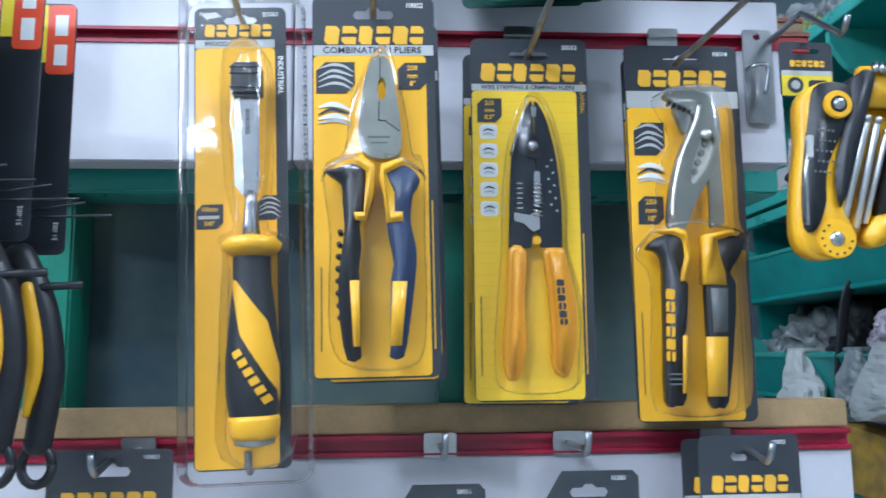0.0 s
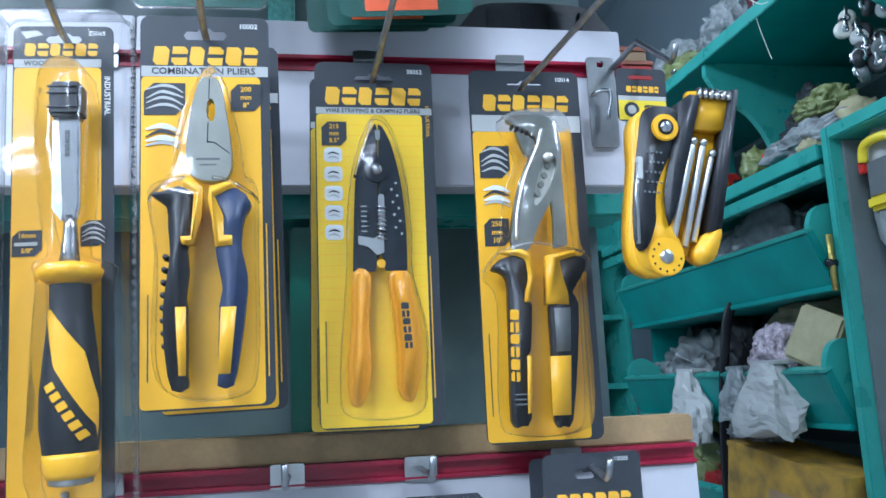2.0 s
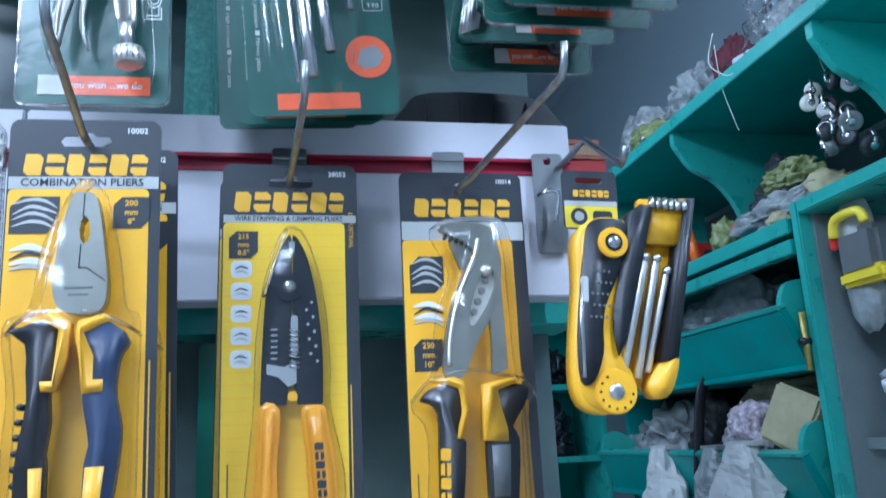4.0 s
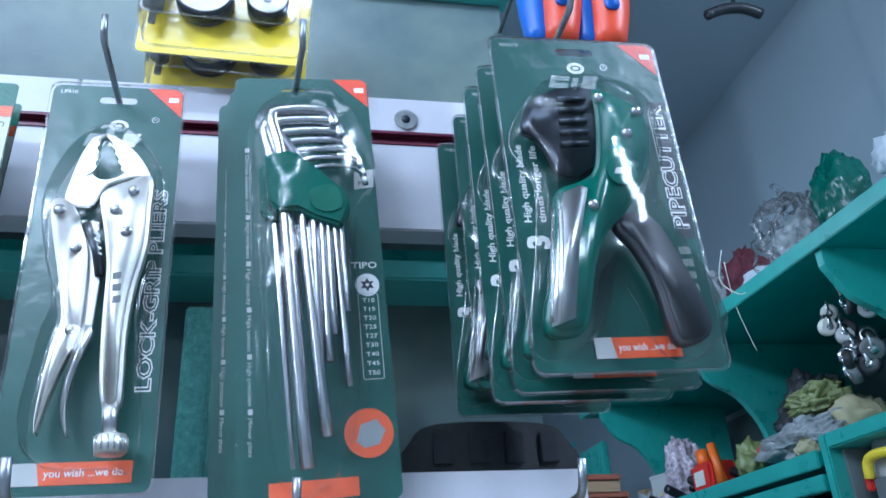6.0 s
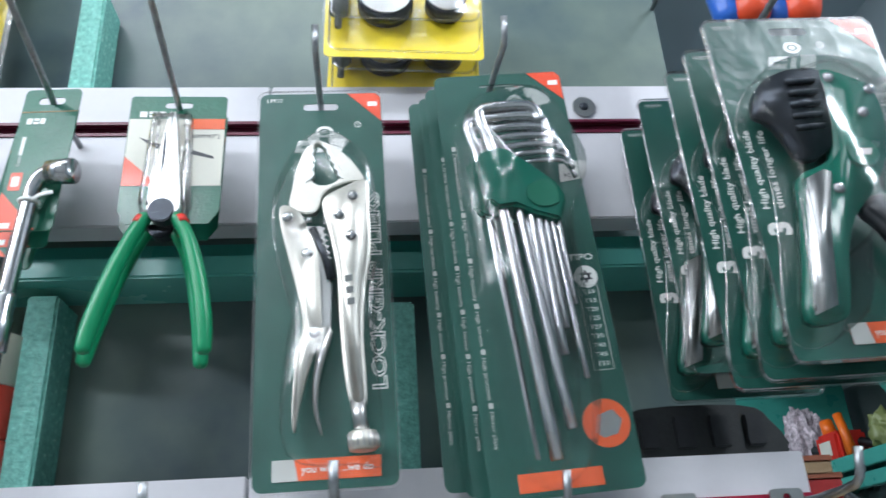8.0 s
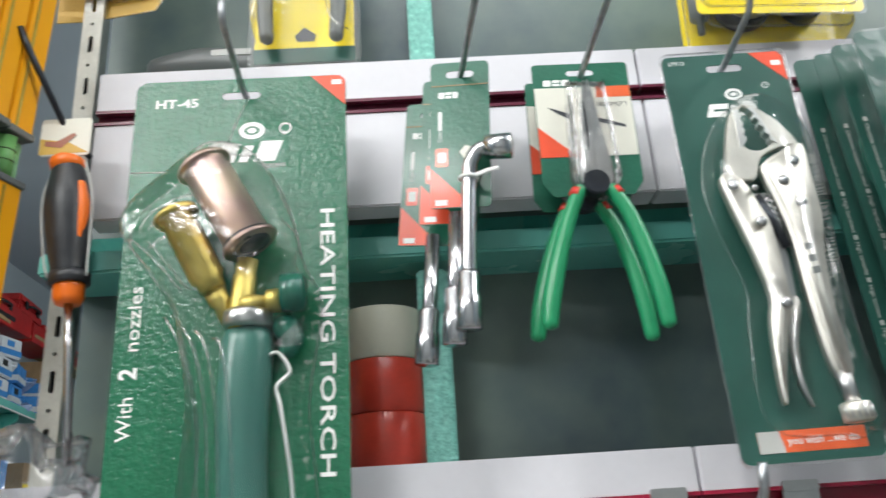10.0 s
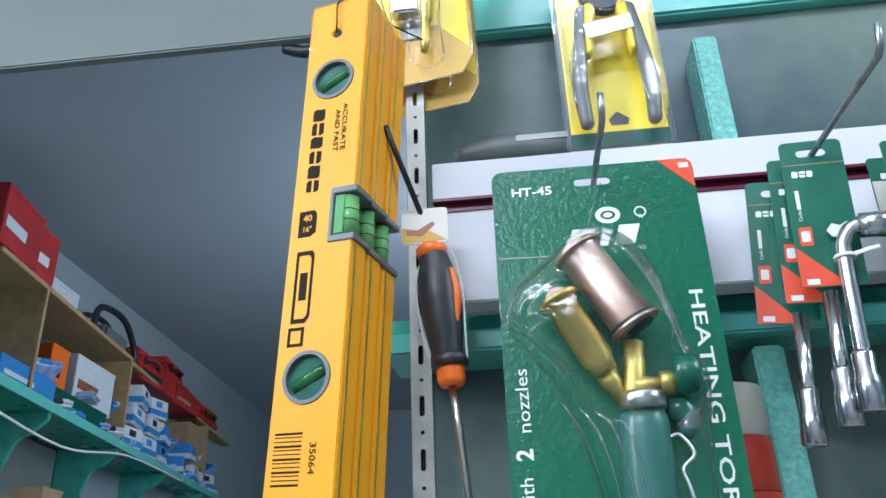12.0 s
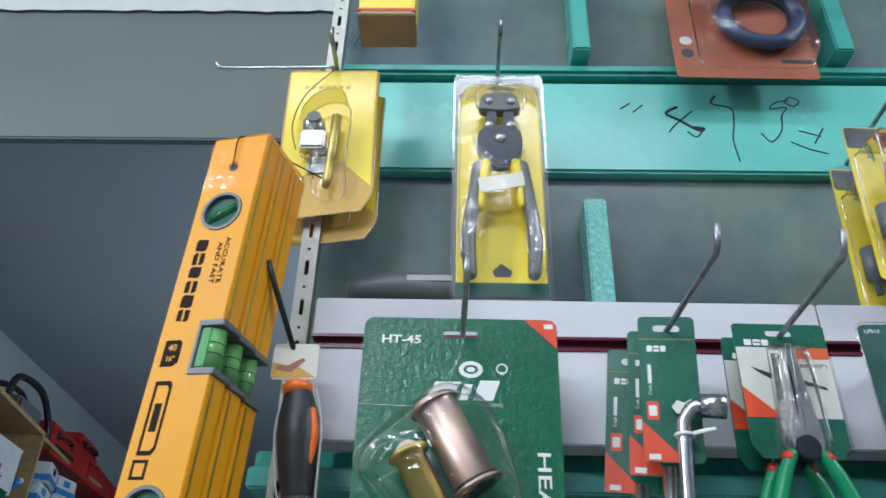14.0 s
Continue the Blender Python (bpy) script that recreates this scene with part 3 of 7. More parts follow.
# ---- carded tools, middle board ----


def badge(parent, x, z, w, h, lines, y=-0.5):
    c = min(w, h) * 0.25
    part("size_badge", plate([(x - w / 2 + c, z + h / 2), (x + w / 2, z + h / 2), (x + w / 2, z - h / 2 + c), (x + w / 2 - c, z - h / 2), (x - w / 2, z - h / 2), (x - w / 2, z + h / 2 - c)], y - 0.2, y + 0.1), CHARC, parent)
    k = h / (len(lines) + 0.4)
    for i, t in enumerate(lines):
        words(t, x, z + h / 2 - k * (i + 0.7), k * 0.62, y - 0.35, GOLDP, parent, bold=0.1)


def icon(parent, x, z, w, h, material, seed, y=-0.5):
    """A small printed picture: a cut-corner field with a few curved strokes on it."""
    c = min(w, h) * 0.28
    if material is not WHITEP:
        part("pictogram", plate([(x - w / 2 + c, z + h / 2), (x + w / 2, z + h / 2), (x + w / 2, z - h / 2 + c), (x + w / 2 - c, z - h / 2), (x - w / 2, z - h / 2), (x - w / 2, z + h / 2 - c)], y - 0.2, y + 0.1), material, parent)
    rnd = random.Random(seed)
    for i, (za, zb, zc) in enumerate(((0.3, 0.42, 0.2), (0.02, 0.2, 0.05), (-0.12, 0.02, -0.2), (-0.3, -0.18, -0.4))):
        k = rnd.uniform(0.03, 0.07)
        up = spline([(x - w * 0.45, z + h * za), (x - w * 0.1, z + h * (zb + k)), (x + w * 0.2, z + h * zb), (x + w * 0.46, z + h * zc)], 4, False)
        thick = h * (0.07 if material is not WHITEP else (0.15, 0.1)[i % 2])
        low_edge = [(px, pz - thick * (0.3 + math.sin(math.pi * j / (len(up) - 1)))) for j, (px, pz) in enumerate(up)][::-1]
        tone = GREYP if material is not WHITEP else (WHITEP, CHARC, WHITEP, GREYP)[i]
        part("pictogram_stroke", plate(up + low_edge, y - 0.4 - 0.02 * i, y - 0.15), tone, parent)


def wrap(poly, cx, cy, radius, lift=0.35):
    """A thin inlay laid on the front of an upright round grip; radius(z) in mm."""
    b = bmesh.new()
    vs = [b.verts.new((x, 0, z)) for x, z in poly]
    b.faces.new(vs)
    bmesh.ops.triangulate(b, faces=b.faces[:])
    bmesh.ops.subdivide_edges(b, edges=b.edges[:], cuts=5, use_grid_fill=True)
    for v in b.verts:
        r = radius(v.co.z) + lift
        dx = max(-r * 0.97, min(r * 0.97, v.co.x - cx))
        v.co = Vector(((cx + dx) * MM, (cy - math.sqrt(r * r - dx * dx)) * MM, v.co.z * MM))
    bmesh.ops.recalc_face_normals(b, faces=b.faces[:])
    return smooth(b)


def amber_card(name, label, w, h, field, field_mat, x0=None, x1=None, slot_z=-13, code="", bandz=(-34, -41), title="", mark=(0, -26, 66, 12)):
    t = thing(name, label, "tool pack", "amber carded tools")
    part("card", plate(rrect(-w / 2, w / 2, -h, 0, 6), 0, 0.7, (slot(0, slot_z, w * 0.34, 6),)), CHARC, t, "charcoal printed card with a hang slot")
    part("print_field", plate(rrect(-w / 2 + 0.8, x1, -h + 1.2, field, 3, 3), -0.25, 0.05), field_mat, t, "plain amber print")
    part("title_band", plate([(-w / 2 + 0.8, bandz[1]), (w / 2 - 1, bandz[1]), (w / 2 - 1, bandz[0]), (-w / 2 + 0.8, bandz[0])], -0.45, 0.05), GREYP, t)
    wordmark(t, mark[0], mark[1], mark[2], mark[3], -0.1, GOLDP)
    if title:
        words(title, -1, (bandz[0] + bandz[1]) / 2, (bandz[0] - bandz[1]) * 0.62, -0.6, CHARC, t, width=w * 0.8, bold=0.08)
    if code:
        words(code, w / 2 - 13, -6.5, 3.4, -0.1, WHITEP, t, bold=0.06)
    bars(t, [(x1 + 1.8, x1 + 2.6, -h * 0.93, -h * 0.55)], -0.1, GOLDP)
    bars(t, [(-w / 2 + 5, -w / 2 + 5.7, -h * 0.93, -h * 0.72)], -0.3, CHARC)
    return t


def chisel_pack():
    t = thing("wood_chisel_pack", "wood chisel with black and yellow handle in clear clamshell", "tool pack", "amber carded tools")
    part("card", plate(rrect(-30, 30, -300, 0, 5), 0, 0.7, (slot(0, -9, 22, 5),)), CHARC, t, "charcoal printed card")
    part("print_field", plate(rrect(-29.2, 22.5, -299, -28, 3, 3), -0.25, 0.05), YELLOW, t, "plain amber print")
    part("title_band", plate([(-29.2, -28), (22.5, -28), (22.5, -22.5), (-29.2, -22.5)], -0.45, 0.05), GREYP, t)
    wordmark(t, -1, -16, 45, 8.5, -0.1, GOLDP)
    words("WOOD CHISEL", -8, -25.2, 3.3, -0.6, CHARC, t, width=31, bold=0.08)
    words("INDUSTRIAL", 26, -47, 3.6, -0.1, WHITEP, t, turn=-90, width=26, bold=0.05)
    words("25065", 20, -5, 3, -0.1, WHITEP, t)
    part("emblem", plate([(-26, -4), (-16, -3), (-12, -6), (-22, -8)], -0.3, -0.1), GREYP, t)
    badge(t, -20, -141, 17, 16, ("16mm", "", "5/8\""))
    bars(t, [(-27, -14, -142.6, -140.4)], -0.9, GREYP, "ruler_icon")
    icon(t, 18, -136, 15, 16, CHARC, 4)
    cy = -15
    cap = part("blade_guard", box(-0.002, 0.0165, -0.024, -0.008, -0.068, -0.046, 0.002), RUBBER, t, "black blade cap")
    for z in (-50, -54, -63):
        part("cap_rib", tube([(-2.4, -24.4, z), (16.9, -24.4, z)], 0.7, 6), RUBBER, cap)
    part("blade", plate([(-0.5, -66), (14.5, -66), (14.5, -122), (12.5, -131), (5, -132), (-0.5, -124)], cy - 3, cy + 2, (), 1.2), CHROME, t, "polished steel blade")
    part("blade_bevel", plate([(-0.8, -70), (2.6, -68), (5, -124), (4.6, -132), (-0.8, -124)], cy - 3.5, cy - 2.6), BRIGHT, t, "bright steel edge")
    wordmark(t, 7.5, -84, 17, 2.6, cy - 3.2, GREYPL, 6, -90)
    part("shank", tube([(8.8, cy, -128), (8.8, cy, -136), (8.6, cy, -150), (8.4, cy, -162)], [3.6, 4.0, 5.2, 7], 14), CHROME, t)
    xc = 9.0
    part("collar", tube([(xc, cy, -157), (xc, cy, -158), (xc, cy, -161.5), (xc, cy, -166), (xc, cy, -170)], [9, 15, 18.5, 17, 11.5], 28), YPLAST, t, "yellow plastic collar")
    zs = [-164, -170, -184, -207, -233, -252, -265, -268]
    rs = [12.2, 11.5, 11.6, 14.2, 16.6, 16.6, 14.8, 14.2]
    rad = lambda z: float(np.interp(-z, [-q for q in zs], rs))
    handle = part("handle", tube(spline([(xc + 0.6 * i / 7, cy, z) for i, z in enumerate(zs)], 3, False), [rad(p[2]) for p in spline([(0, 0, z) for z in zs], 3, False)], 28), RUBBER, t, "black rubber grip")
    part("inlay", wrap([(-2, -184), (1, -185), (20, -210), (19, -231), (29, -250), (29, -258), (4, -218), (5, -202), (-2, -189)], xc + 0.4, cy, rad), YPLAST, handle, "yellow grip inlay")
    for i in range(6):
        u, v = 3 + 3.4 * i, -230 - 5.4 * i
        part("mark_block", wrap([(u - 4.2, v + 1.4), (u + 0.8, v + 4.2), (u + 3.0, v + 0.4), (u - 2.0, v - 2.4)], xc + 0.4, cy, rad, 0.45), YPLAST, handle)
    part("butt", tube([(xc + 0.8, cy, -266), (xc + 0.8, cy, -269), (xc + 0.8, cy, -277), (xc + 0.8, cy, -280)], [14.7, 15.6, 14.6, 13], 28), YPLAST, t)
    part("strike_cap", tube([(xc + 0.8, cy, -279), (xc + 0.8, cy, -283), (xc + 0.8, cy, -284)], [12.4, 12, 9], 24), STEEL, t)
    part("clamshell", dome(rrect(-35, 41, -308, 5, 9, 6), 4, 30, 7, None, 5), CLAM, t, "clear plastic clamshell")
    part("clamshell_flange", plate(rrect(-37, 44, -311, 7, 9, 6), 3.6, 4.4, (rrect(-34.5, 40.5, -307.5, 4.5, 9, 6), )), CLAM, t)
    part("flange_bead", tube([(x, 3.4, z) for x, z in rrect(-35.5, 42, -309, 6, 9, 6)] + [(42, 3.4, -3)], 0.9, 6), GLINT, t)
    for i in range(46):
        part("rim_crimp", box(0.0405, 0.0428, -0.0005, 0.0035, -0.302 + i * 0.0066, -0.2985 + i * 0.0066), GLINT, t)
    blister(t, spline([(-5, -40), (20, -40), (20, -120), (17, -150), (32, -158), (30, -176), (31, -240), (30, -292), (-7, -292), (-9, -240), (-8, -176), (-10, -158), (0, -150), (-5, -120)], 4), 34, 5)
    return t


def combination_pack():
    t = amber_card("combination_pliers_pack", "combination pliers on an amber and charcoal card", 80, 250, -41, YELLOW, x1=34, code="10002", bandz=(-34, -41), title="COMBINATION PLIERS", mark=(1, -27, 67, 12.5))
    badge(t, 25, -55, 19, 18, ("200", "mm", "8\""))
    icon(t, -25, -56, 25, 21, CHARC, 1)
    icon(t, -26, -81, 23, 18, WHITEP, 2)
    y = -12
    teeth = [(5 + (2.9 if i % 2 else 2.3) * math.cos(i * 0.349), -69 + (7.8 if i % 2 else 7) * math.sin(i * 0.349)) for i in range(18)]
    jaw = part("jaws", plate(spline([(4, -48), (-1, -49), (-6, -64), (-9, -85), (-10, -97), (-8, -108), (-2, -113), (10, -114), (16, -109), (17, -97), (15, -78), (11, -53), (7, -48)], 3), y - 5, y + 4.5, (teeth,), 0.8), OLIVE, t, "satin steel plier jaws")
    part("jaw_seam", plate([(4, -49), (4.6, -49), (4.2, -62), (3.6, -62)], y - 5.15, y - 4.9), GUNMETAL, jaw)
    part("jaw_seam", plate([(3, -77), (3.6, -77), (3.2, -89), (7, -89.4), (16, -96.4), (16, -97.2), (6.8, -90.2), (2.4, -90)], y - 5.15, y - 4.9), GUNMETAL, jaw)
    bars(jaw, [(-4, 10, -101, -99.6), (-2, 8, -104.4, -103.4)], y - 5, GREYPL, "maker_stamp")
    for base, shape, inlay, shoulder in ((RUBBER, [(-30, -122), (-23, -120), (-14, -117), (-6, -122), (-5, -135), (-6, -146), (-10, -154), (-9, -168), (-11, -184), (-10, -190), (-10, -230), (-10, -237), (-18, -238), (-22, -217), (-23, -190), (-20, -167), (-19, -156), (-20, -143), (-21, -129)], [(-16, -190), (-10, -190), (-10, -230), (-14, -230)], [(-13, -113), (-8, -112), (0, -118), (-1, -136), (-6, -153), (-12, -153), (-13, -148), (-7, -148), (-5, -122), (-11, -118)]), (NAVY, [(4, -120), (20, -119), (28, -128), (24, -135), (22, -147), (22, -157), (25, -172), (24, -190), (20, -218), (16, -237), (8, -237), (8, -231), (9, -190), (11, -181), (9, -168), (7, -155), (7, -135)], [(10, -191), (19, -191), (15, -230), (8, -230)], [(4, -118), (17, -114), (19, -118), (7, -124), (12, -136), (12, -148), (17, -148), (17, -154), (7, -155), (5, -136), (3, -126)])):
        g = part("grip", pad(spline(shape, 2), y - 7, y + 7, 2.6), base, t, "moulded rubber grip")
        part("grip_inlay", pad(inlay, y - 8, y - 3, 0.8), YPLAST, g, "yellow grip inlay")
        part("grip_shoulder", pad(shoulder, y - 8.6, y + 3, 1.2), YPLAST, g, "yellow grip collar")
    for i in range(8):
        part("grip_rib", tube([(-21.6 - 1.6 * math.sin(i * 0.4), y - 5.5, -160 - 7.5 * i), (-21.6 - 1.6 * math.sin(i * 0.4), y + 4, -160 - 7.5 * i)], 1.8, 8), RUBBER, t)
    blister(t, spline([(2, -42), (12, -46), (20, -80), (24, -108), (31, -116), (31, -160), (30, -225), (20, -243), (-14, -243), (-29, -225), (-29, -160), (-33, -120), (-20, -108), (-14, -75)], 4), 25, 5)
    for s in (-1, 1):
        part("blister_crease", tube(spline([(-2 + s * 8, -22, -113), (-2 + s * 18, -21, -115), (-1 + s * 29, -14, -121), (-1 + s * 33, -2, -124)], 4, False), 1.0, 6), GLINT, t)
    return t


def stripper_pack():
    t = amber_card("wire_stripper_pack", "black wire stripper with amber grips on a yellow card", 87, 266, -40, LEMON, x1=35, code="38052", bandz=(-35, -40), title="WIRE STRIPPING & CRIMPING PLIERS", mark=(0, -26, 73, 13.5))
    badge(t, -30, -55, 18, 18, ("215", "mm", "8.5\""))
    for i in range(5):
        z = -71 - 14.3 * i
        part("pictogram", plate(rrect(-37.5, -24.5, z - 5.5, z + 5.5, 3, 3), -0.6, -0.3), WHITEP, t)
        icon(t, -31, z, 9, 8, WHITEP, 20 + i, y=-0.65)
    words("INDUSTRIAL", 39, -45, 3, -0.1, GOLDP, t, turn=-90, width=24)
    for i in range(27):
        bars(t, [(-42, 34, -48 - i * 8 - 0.5, -48 - i * 8)], -0.12, YELLOW, "print_line")
    y = -9
    part("blade", plate(spline([(-1, -50), (-5, -57), (-12, -75), (-16, -93), (-18, -130)], 4, False) + [(-19, -158), (-3, -158), (-2, -150), (0.4, -146), (0.4, -54)], y - 2, y + 1.2, (), 0.5), GUNMETAL, t, "black oxide cutting blade")
    b = part("blade", plate([(1, -51)] + spline([(4, -53), (10, -66), (16, -93), (19, -126), (19, -158)], 4, False) + [(3.5, -158), (2.6, -150), (0.8, -146)], y - 3.2, y, (), 0.5), GUNMETAL, t, "black oxide cutting blade")
    part("tip_notch", plate([(-1.5, -56), (2.5, -56), (2, -63), (-1, -63)], y - 3.6, y - 3), STEEL, b)
    part("pivot_boss", disc(-1, -85, 9.5, y - 4.6, y, 24, 0.8), GUNMETAL, b)
    part("pivot_screw", stud(-1, -85, 4.6, y - 4.6, 3), CHROME, b)
    part("slot_guide", plate(rrect(-0.4, 4, -128, -103, 2, 3), y - 3.7, y - 3), STEEL, b, "bright spring slot")
    for i in range(8):
        part("spring_coil", tube([(-1.6, y - 4.4, -112 - 3.2 * i), (5, y - 4.4, -113.6 - 3.2 * i)], 0.9, 6), CHROME, b)
    part("latch_plate", plate([(-15, -133), (-4, -135), (3, -131), (3, -145), (-2, -147), (-8, -141), (-15, -139)], y - 3.8, y - 3.2), STEEL, b, "worn bright latch")
    part("latch_tab", disc(0.6, -153, 3.2, y - 4.2, y - 3.4, 14), YPLAST, b)
    for i in range(9):
        part("gauge_notch", disc(12.6 + 0.4 * i - (i % 2) * 3.6, -95 - 4.6 * i, 0.95, y - 3.5, y - 3.1, 8), GREYP, b)
    for i in range(6):
        part("gauge_mark", box(-0.0125, -0.0085, (y - 2.3) * MM, (y - 1.9) * MM, (-112 - 3.6 * i) * MM, (-111.2 - 3.6 * i) * MM), GREYP, b)
    for shape in ([(-19, -159), (-7, -161), (-9, -194), (-8, -225), (-12, -245), (-17, -251), (-23, -247), (-24, -225), (-21, -194)], [(6, -160), (19, -159), (22, -170), (27, -197), (27, -225), (22, -245), (17, -249), (10, -241), (10, -215), (8, -184)]):
        part("grip", pad(spline(shape, 3), y - 6, y + 5, 3.6, 3), GRIP, t, "amber vinyl grip")
    wordmark(t, 17, -197, 33, 5.4, y - 6.1, CHARC, 6, -86)
    blister(t, spline([(0, -44), (10, -52), (20, -85), (24, -130), (24, -160), (32, -200), (31, -235), (24, -258), (-22, -258), (-29, -235), (-26, -190), (-23, -155), (-22, -120), (-17, -80), (-8, -52)], 4), 19, 5)
    part("blister_crease", tube(spline([(-3, -8, -47), (-9, -14, -66), (-17, -16, -92)], 4, False), 1.1, 6), GLINT, t)
    return t


def groove_pack():
    t = amber_card("pump_pliers_pack", "groove-joint pump pliers on an amber and charcoal card", 87, 280, -49, YELLOW, x1=34, code="10014", bandz=(-36, -49), title="", mark=(1, -26, 70, 13))
    icon(t, -27, -73, 23, 25, CHARC, 7)
    icon(t, -27, -100, 22, 19, WHITEP, 8)
    badge(t, -28, -127, 19, 21, ("250", "mm", "10\""))
    y = -13
    front = part("jaw", plate(spline([(-21, -45), (-12, -41), (13, -43), (20, -60), (20, -78), (14, -100), (0, -124), (-9, -143), (-21, -142), (-20, -120), (-13, -93), (-2, -69), (2, -62), (-4, -55), (-12, -51)], 3), y - 4, y + 2, (spline([(12, -72), (16, -80), (10, -96), (0, -110), (-3, -107), (0, -93), (6, -78)], 3),), 0.8), OLIVE, t, "satin steel pump-plier arm")
    part("jaw", plate(spline([(-13, -53), (-7, -55), (1, -61), (-5, -73), (-10, -63)], 3), y - 2, y + 4, (), 0.6), OLIVE, t, "satin steel lower jaw")
    part("jaw", plate([(11, -101), (21, -79), (22, -119), (22, -139), (11, -142), (12, -119)], y + 0.5, y + 5, (), 0.8), OLIVE, t, "satin steel pump-plier arm")
    part("slot_floor", plate(spline([(12, -72), (16, -80), (10, -96), (0, -110), (-3, -107), (0, -93), (6, -78)], 3), y + 0.2, y + 2.6), NICKEL, front)
    for i in range(4):
        part("groove_tooth", disc(10 - 3 * i, -80 - 7 * i, 2.4, y - 1.6, y + 1, 12, 0.3), OLIVE, front)
    part("pivot", stud(10, -74, 4.2, y - 4, 2.5), NICKEL, front)
    for i in range(5):
        part("jaw_tooth", box((-17 + 3.6 * i) * MM, (-15 + 3.6 * i) * MM, (y - 4.4) * MM, (y + 2) * MM, (-52 - 1.6 * i) * MM, (-49 - 1.6 * i) * MM, 0.0004), GUNMETAL, front)
    # Bright bar laid on the arm as its highlight.
    part("jaw_edge", tube(spline([(-18, y - 4, -136), (-16, y - 4, -116), (-9, y - 4, -90), (2, y - 4, -66), (6, y - 4, -52)], 4, False), 1.6, 8), BRIGHT, front, "bright steel edge")
    for base, shape, inlay, shoulder in ((RUBBER, [(-37, -157), (-31, -150), (-20, -148), (-12, -153), (-11, -165), (-15, -173), (-14, -182), (-10, -183), (-13, -216), (-15, -220), (-15, -262), (-22, -267), (-28, -264), (-27, -224), (-26, -183), (-26, -165), (-31, -159)], [(-16, -219), (-12, -219), (-15, -258), (-18, -259)], [(-31, -145), (-16, -143), (-10, -146), (-7, -163), (-11, -181), (-16, -181), (-12, -165), (-13, -150), (-22, -147)]), (RUBBER, [(7, -153), (23, -148), (33, -152), (29, -163), (21, -175), (25, -183), (22, -218), (15, -265), (9, -268), (3, -265), (4, -218), (4, -183)], [(1, -220), (16, -220), (13, -261), (0, -261)], [(3, -148), (24, -144), (25, -148), (12, -152), (14, -165), (17, -176), (17, -184), (1, -183), (2, -163)])):
        g = part("grip", pad(spline(shape, 2), y - 7, y + 6, 2.4), base, t, "moulded rubber grip")
        part("grip_inlay", pad(inlay, y - 8, y - 3, 0.7), YPLAST, g, "yellow grip inlay")
        part("thumb_stop", pad(shoulder, y - 8.4, y + 3, 1.2), YPLAST, g, "yellow thumb stop")
    part("grip_panel", pad([(6, -186), (18, -186), (16, -217), (6, -217)], y - 7.6, y - 5, 0.5), GREYPL, t)
    for i in range(3):
        part("grip_groove", box(-0.0265, -0.016, (y - 7.3) * MM, (y - 6.8) * MM, (-246 - 3.4 * i) * MM, (-245 - 3.4 * i) * MM), GREYPL, t)
    wordmark(t, -24.4, -212, 52, 6.4, y - 7.1, YPLAST, 6, -92)
    blister(t, spline([(-24, -42), (14, -36), (26, -50), (28, -90), (30, -140), (38, -150), (32, -172), (30, -255), (20, -274), (-22, -274), (-34, -258), (-31, -180), (-41, -160), (-28, -140), (-22, -100), (-12, -72)], 4), 27, 5)
    part("blister_crease", tube(spline([(-41, -3, -157), (-30, -14, -144), (-8, -22, -139), (14, -23, -143), (34, -14, -146), (42, -3, -157)], 4, False), 0.9, 6), GLINT, t)
    return t


place(chisel_pack(), -0.2275, -0.09, 1.7535, 0, -1.7)
place(combination_pack(), -0.139, -0.1, 1.7585, 0.5, -0.8)
place(copy_thing(bpy.data.objects["combination_pliers_pack"], Matrix()), -0.1345, -0.062, 1.755, 0.5, -1.2)
place(stripper_pack(), -0.0255, -0.04, 1.7555, 0.8, 0)
place(copy_thing(bpy.data.objects["wire_stripper_pack"], Matrix()), -0.029, -0.016, 1.752, 0.6, 0.6)
place(groove_pack(), 0.091, -0.036, 1.7535, 0, 0)
place(copy_thing(bpy.data.objects["pump_pliers_pack"], Matrix()), 0.0955, -0.012, 1.752, 0, -0.5)

# small card and folding hex keys
hc = thing("hex_key_card", "small black and yellow hang card", "hang card")
part("card", plate(rrect(-20, 20, -42, 0, 4), 0, 0.8, (flat_slot(0, -7, 20, 4),)), CHARC, hc)
part("print_field", plate([(-19, -41), (19, -41), (19, -25), (-19, -25)], -0.3, 0.05), CANARY, hc)
wordmark(hc, 1, -16.5, 27, 5, -0.1, GOLDP)
part("title_band", plate([(-19, -25.5), (19, -25.5), (19, -22), (-19, -22)], -0.4, 0.05), GREYP, hc)
part("round_icon", disc(-9, -33, 6, -0.6, -0.3), CHARC, hc)
part("round_icon", disc(-9, -33, 3.4, -0.8, -0.6), GREYP, hc)
part("pictogram", plate(rrect(1, 15, -37, -29, 2, 2), -0.6, -0.3), CHARC, hc)
place(hc, 0.177, -0.058, 1.7485, 0, 1.0)
hk = thing("folding_hex_keys", "yellow and black folding hex key set with steel keys", "hex keys")
left = part("handle", pad(spline([(-40, -34), (-34, -23), (-20, -18), (-6, -22), (-9, -39), (-12, -53), (-12, -67), (-16, -86), (-12, -101), (-5, -115), (-3, -125), (-10, -135), (-24, -138), (-36, -133), (-41, -119), (-41, -93), (-39, -61)], 3), -11, 9, 2.4, 3), YPLAST, hk, "yellow plastic handle")
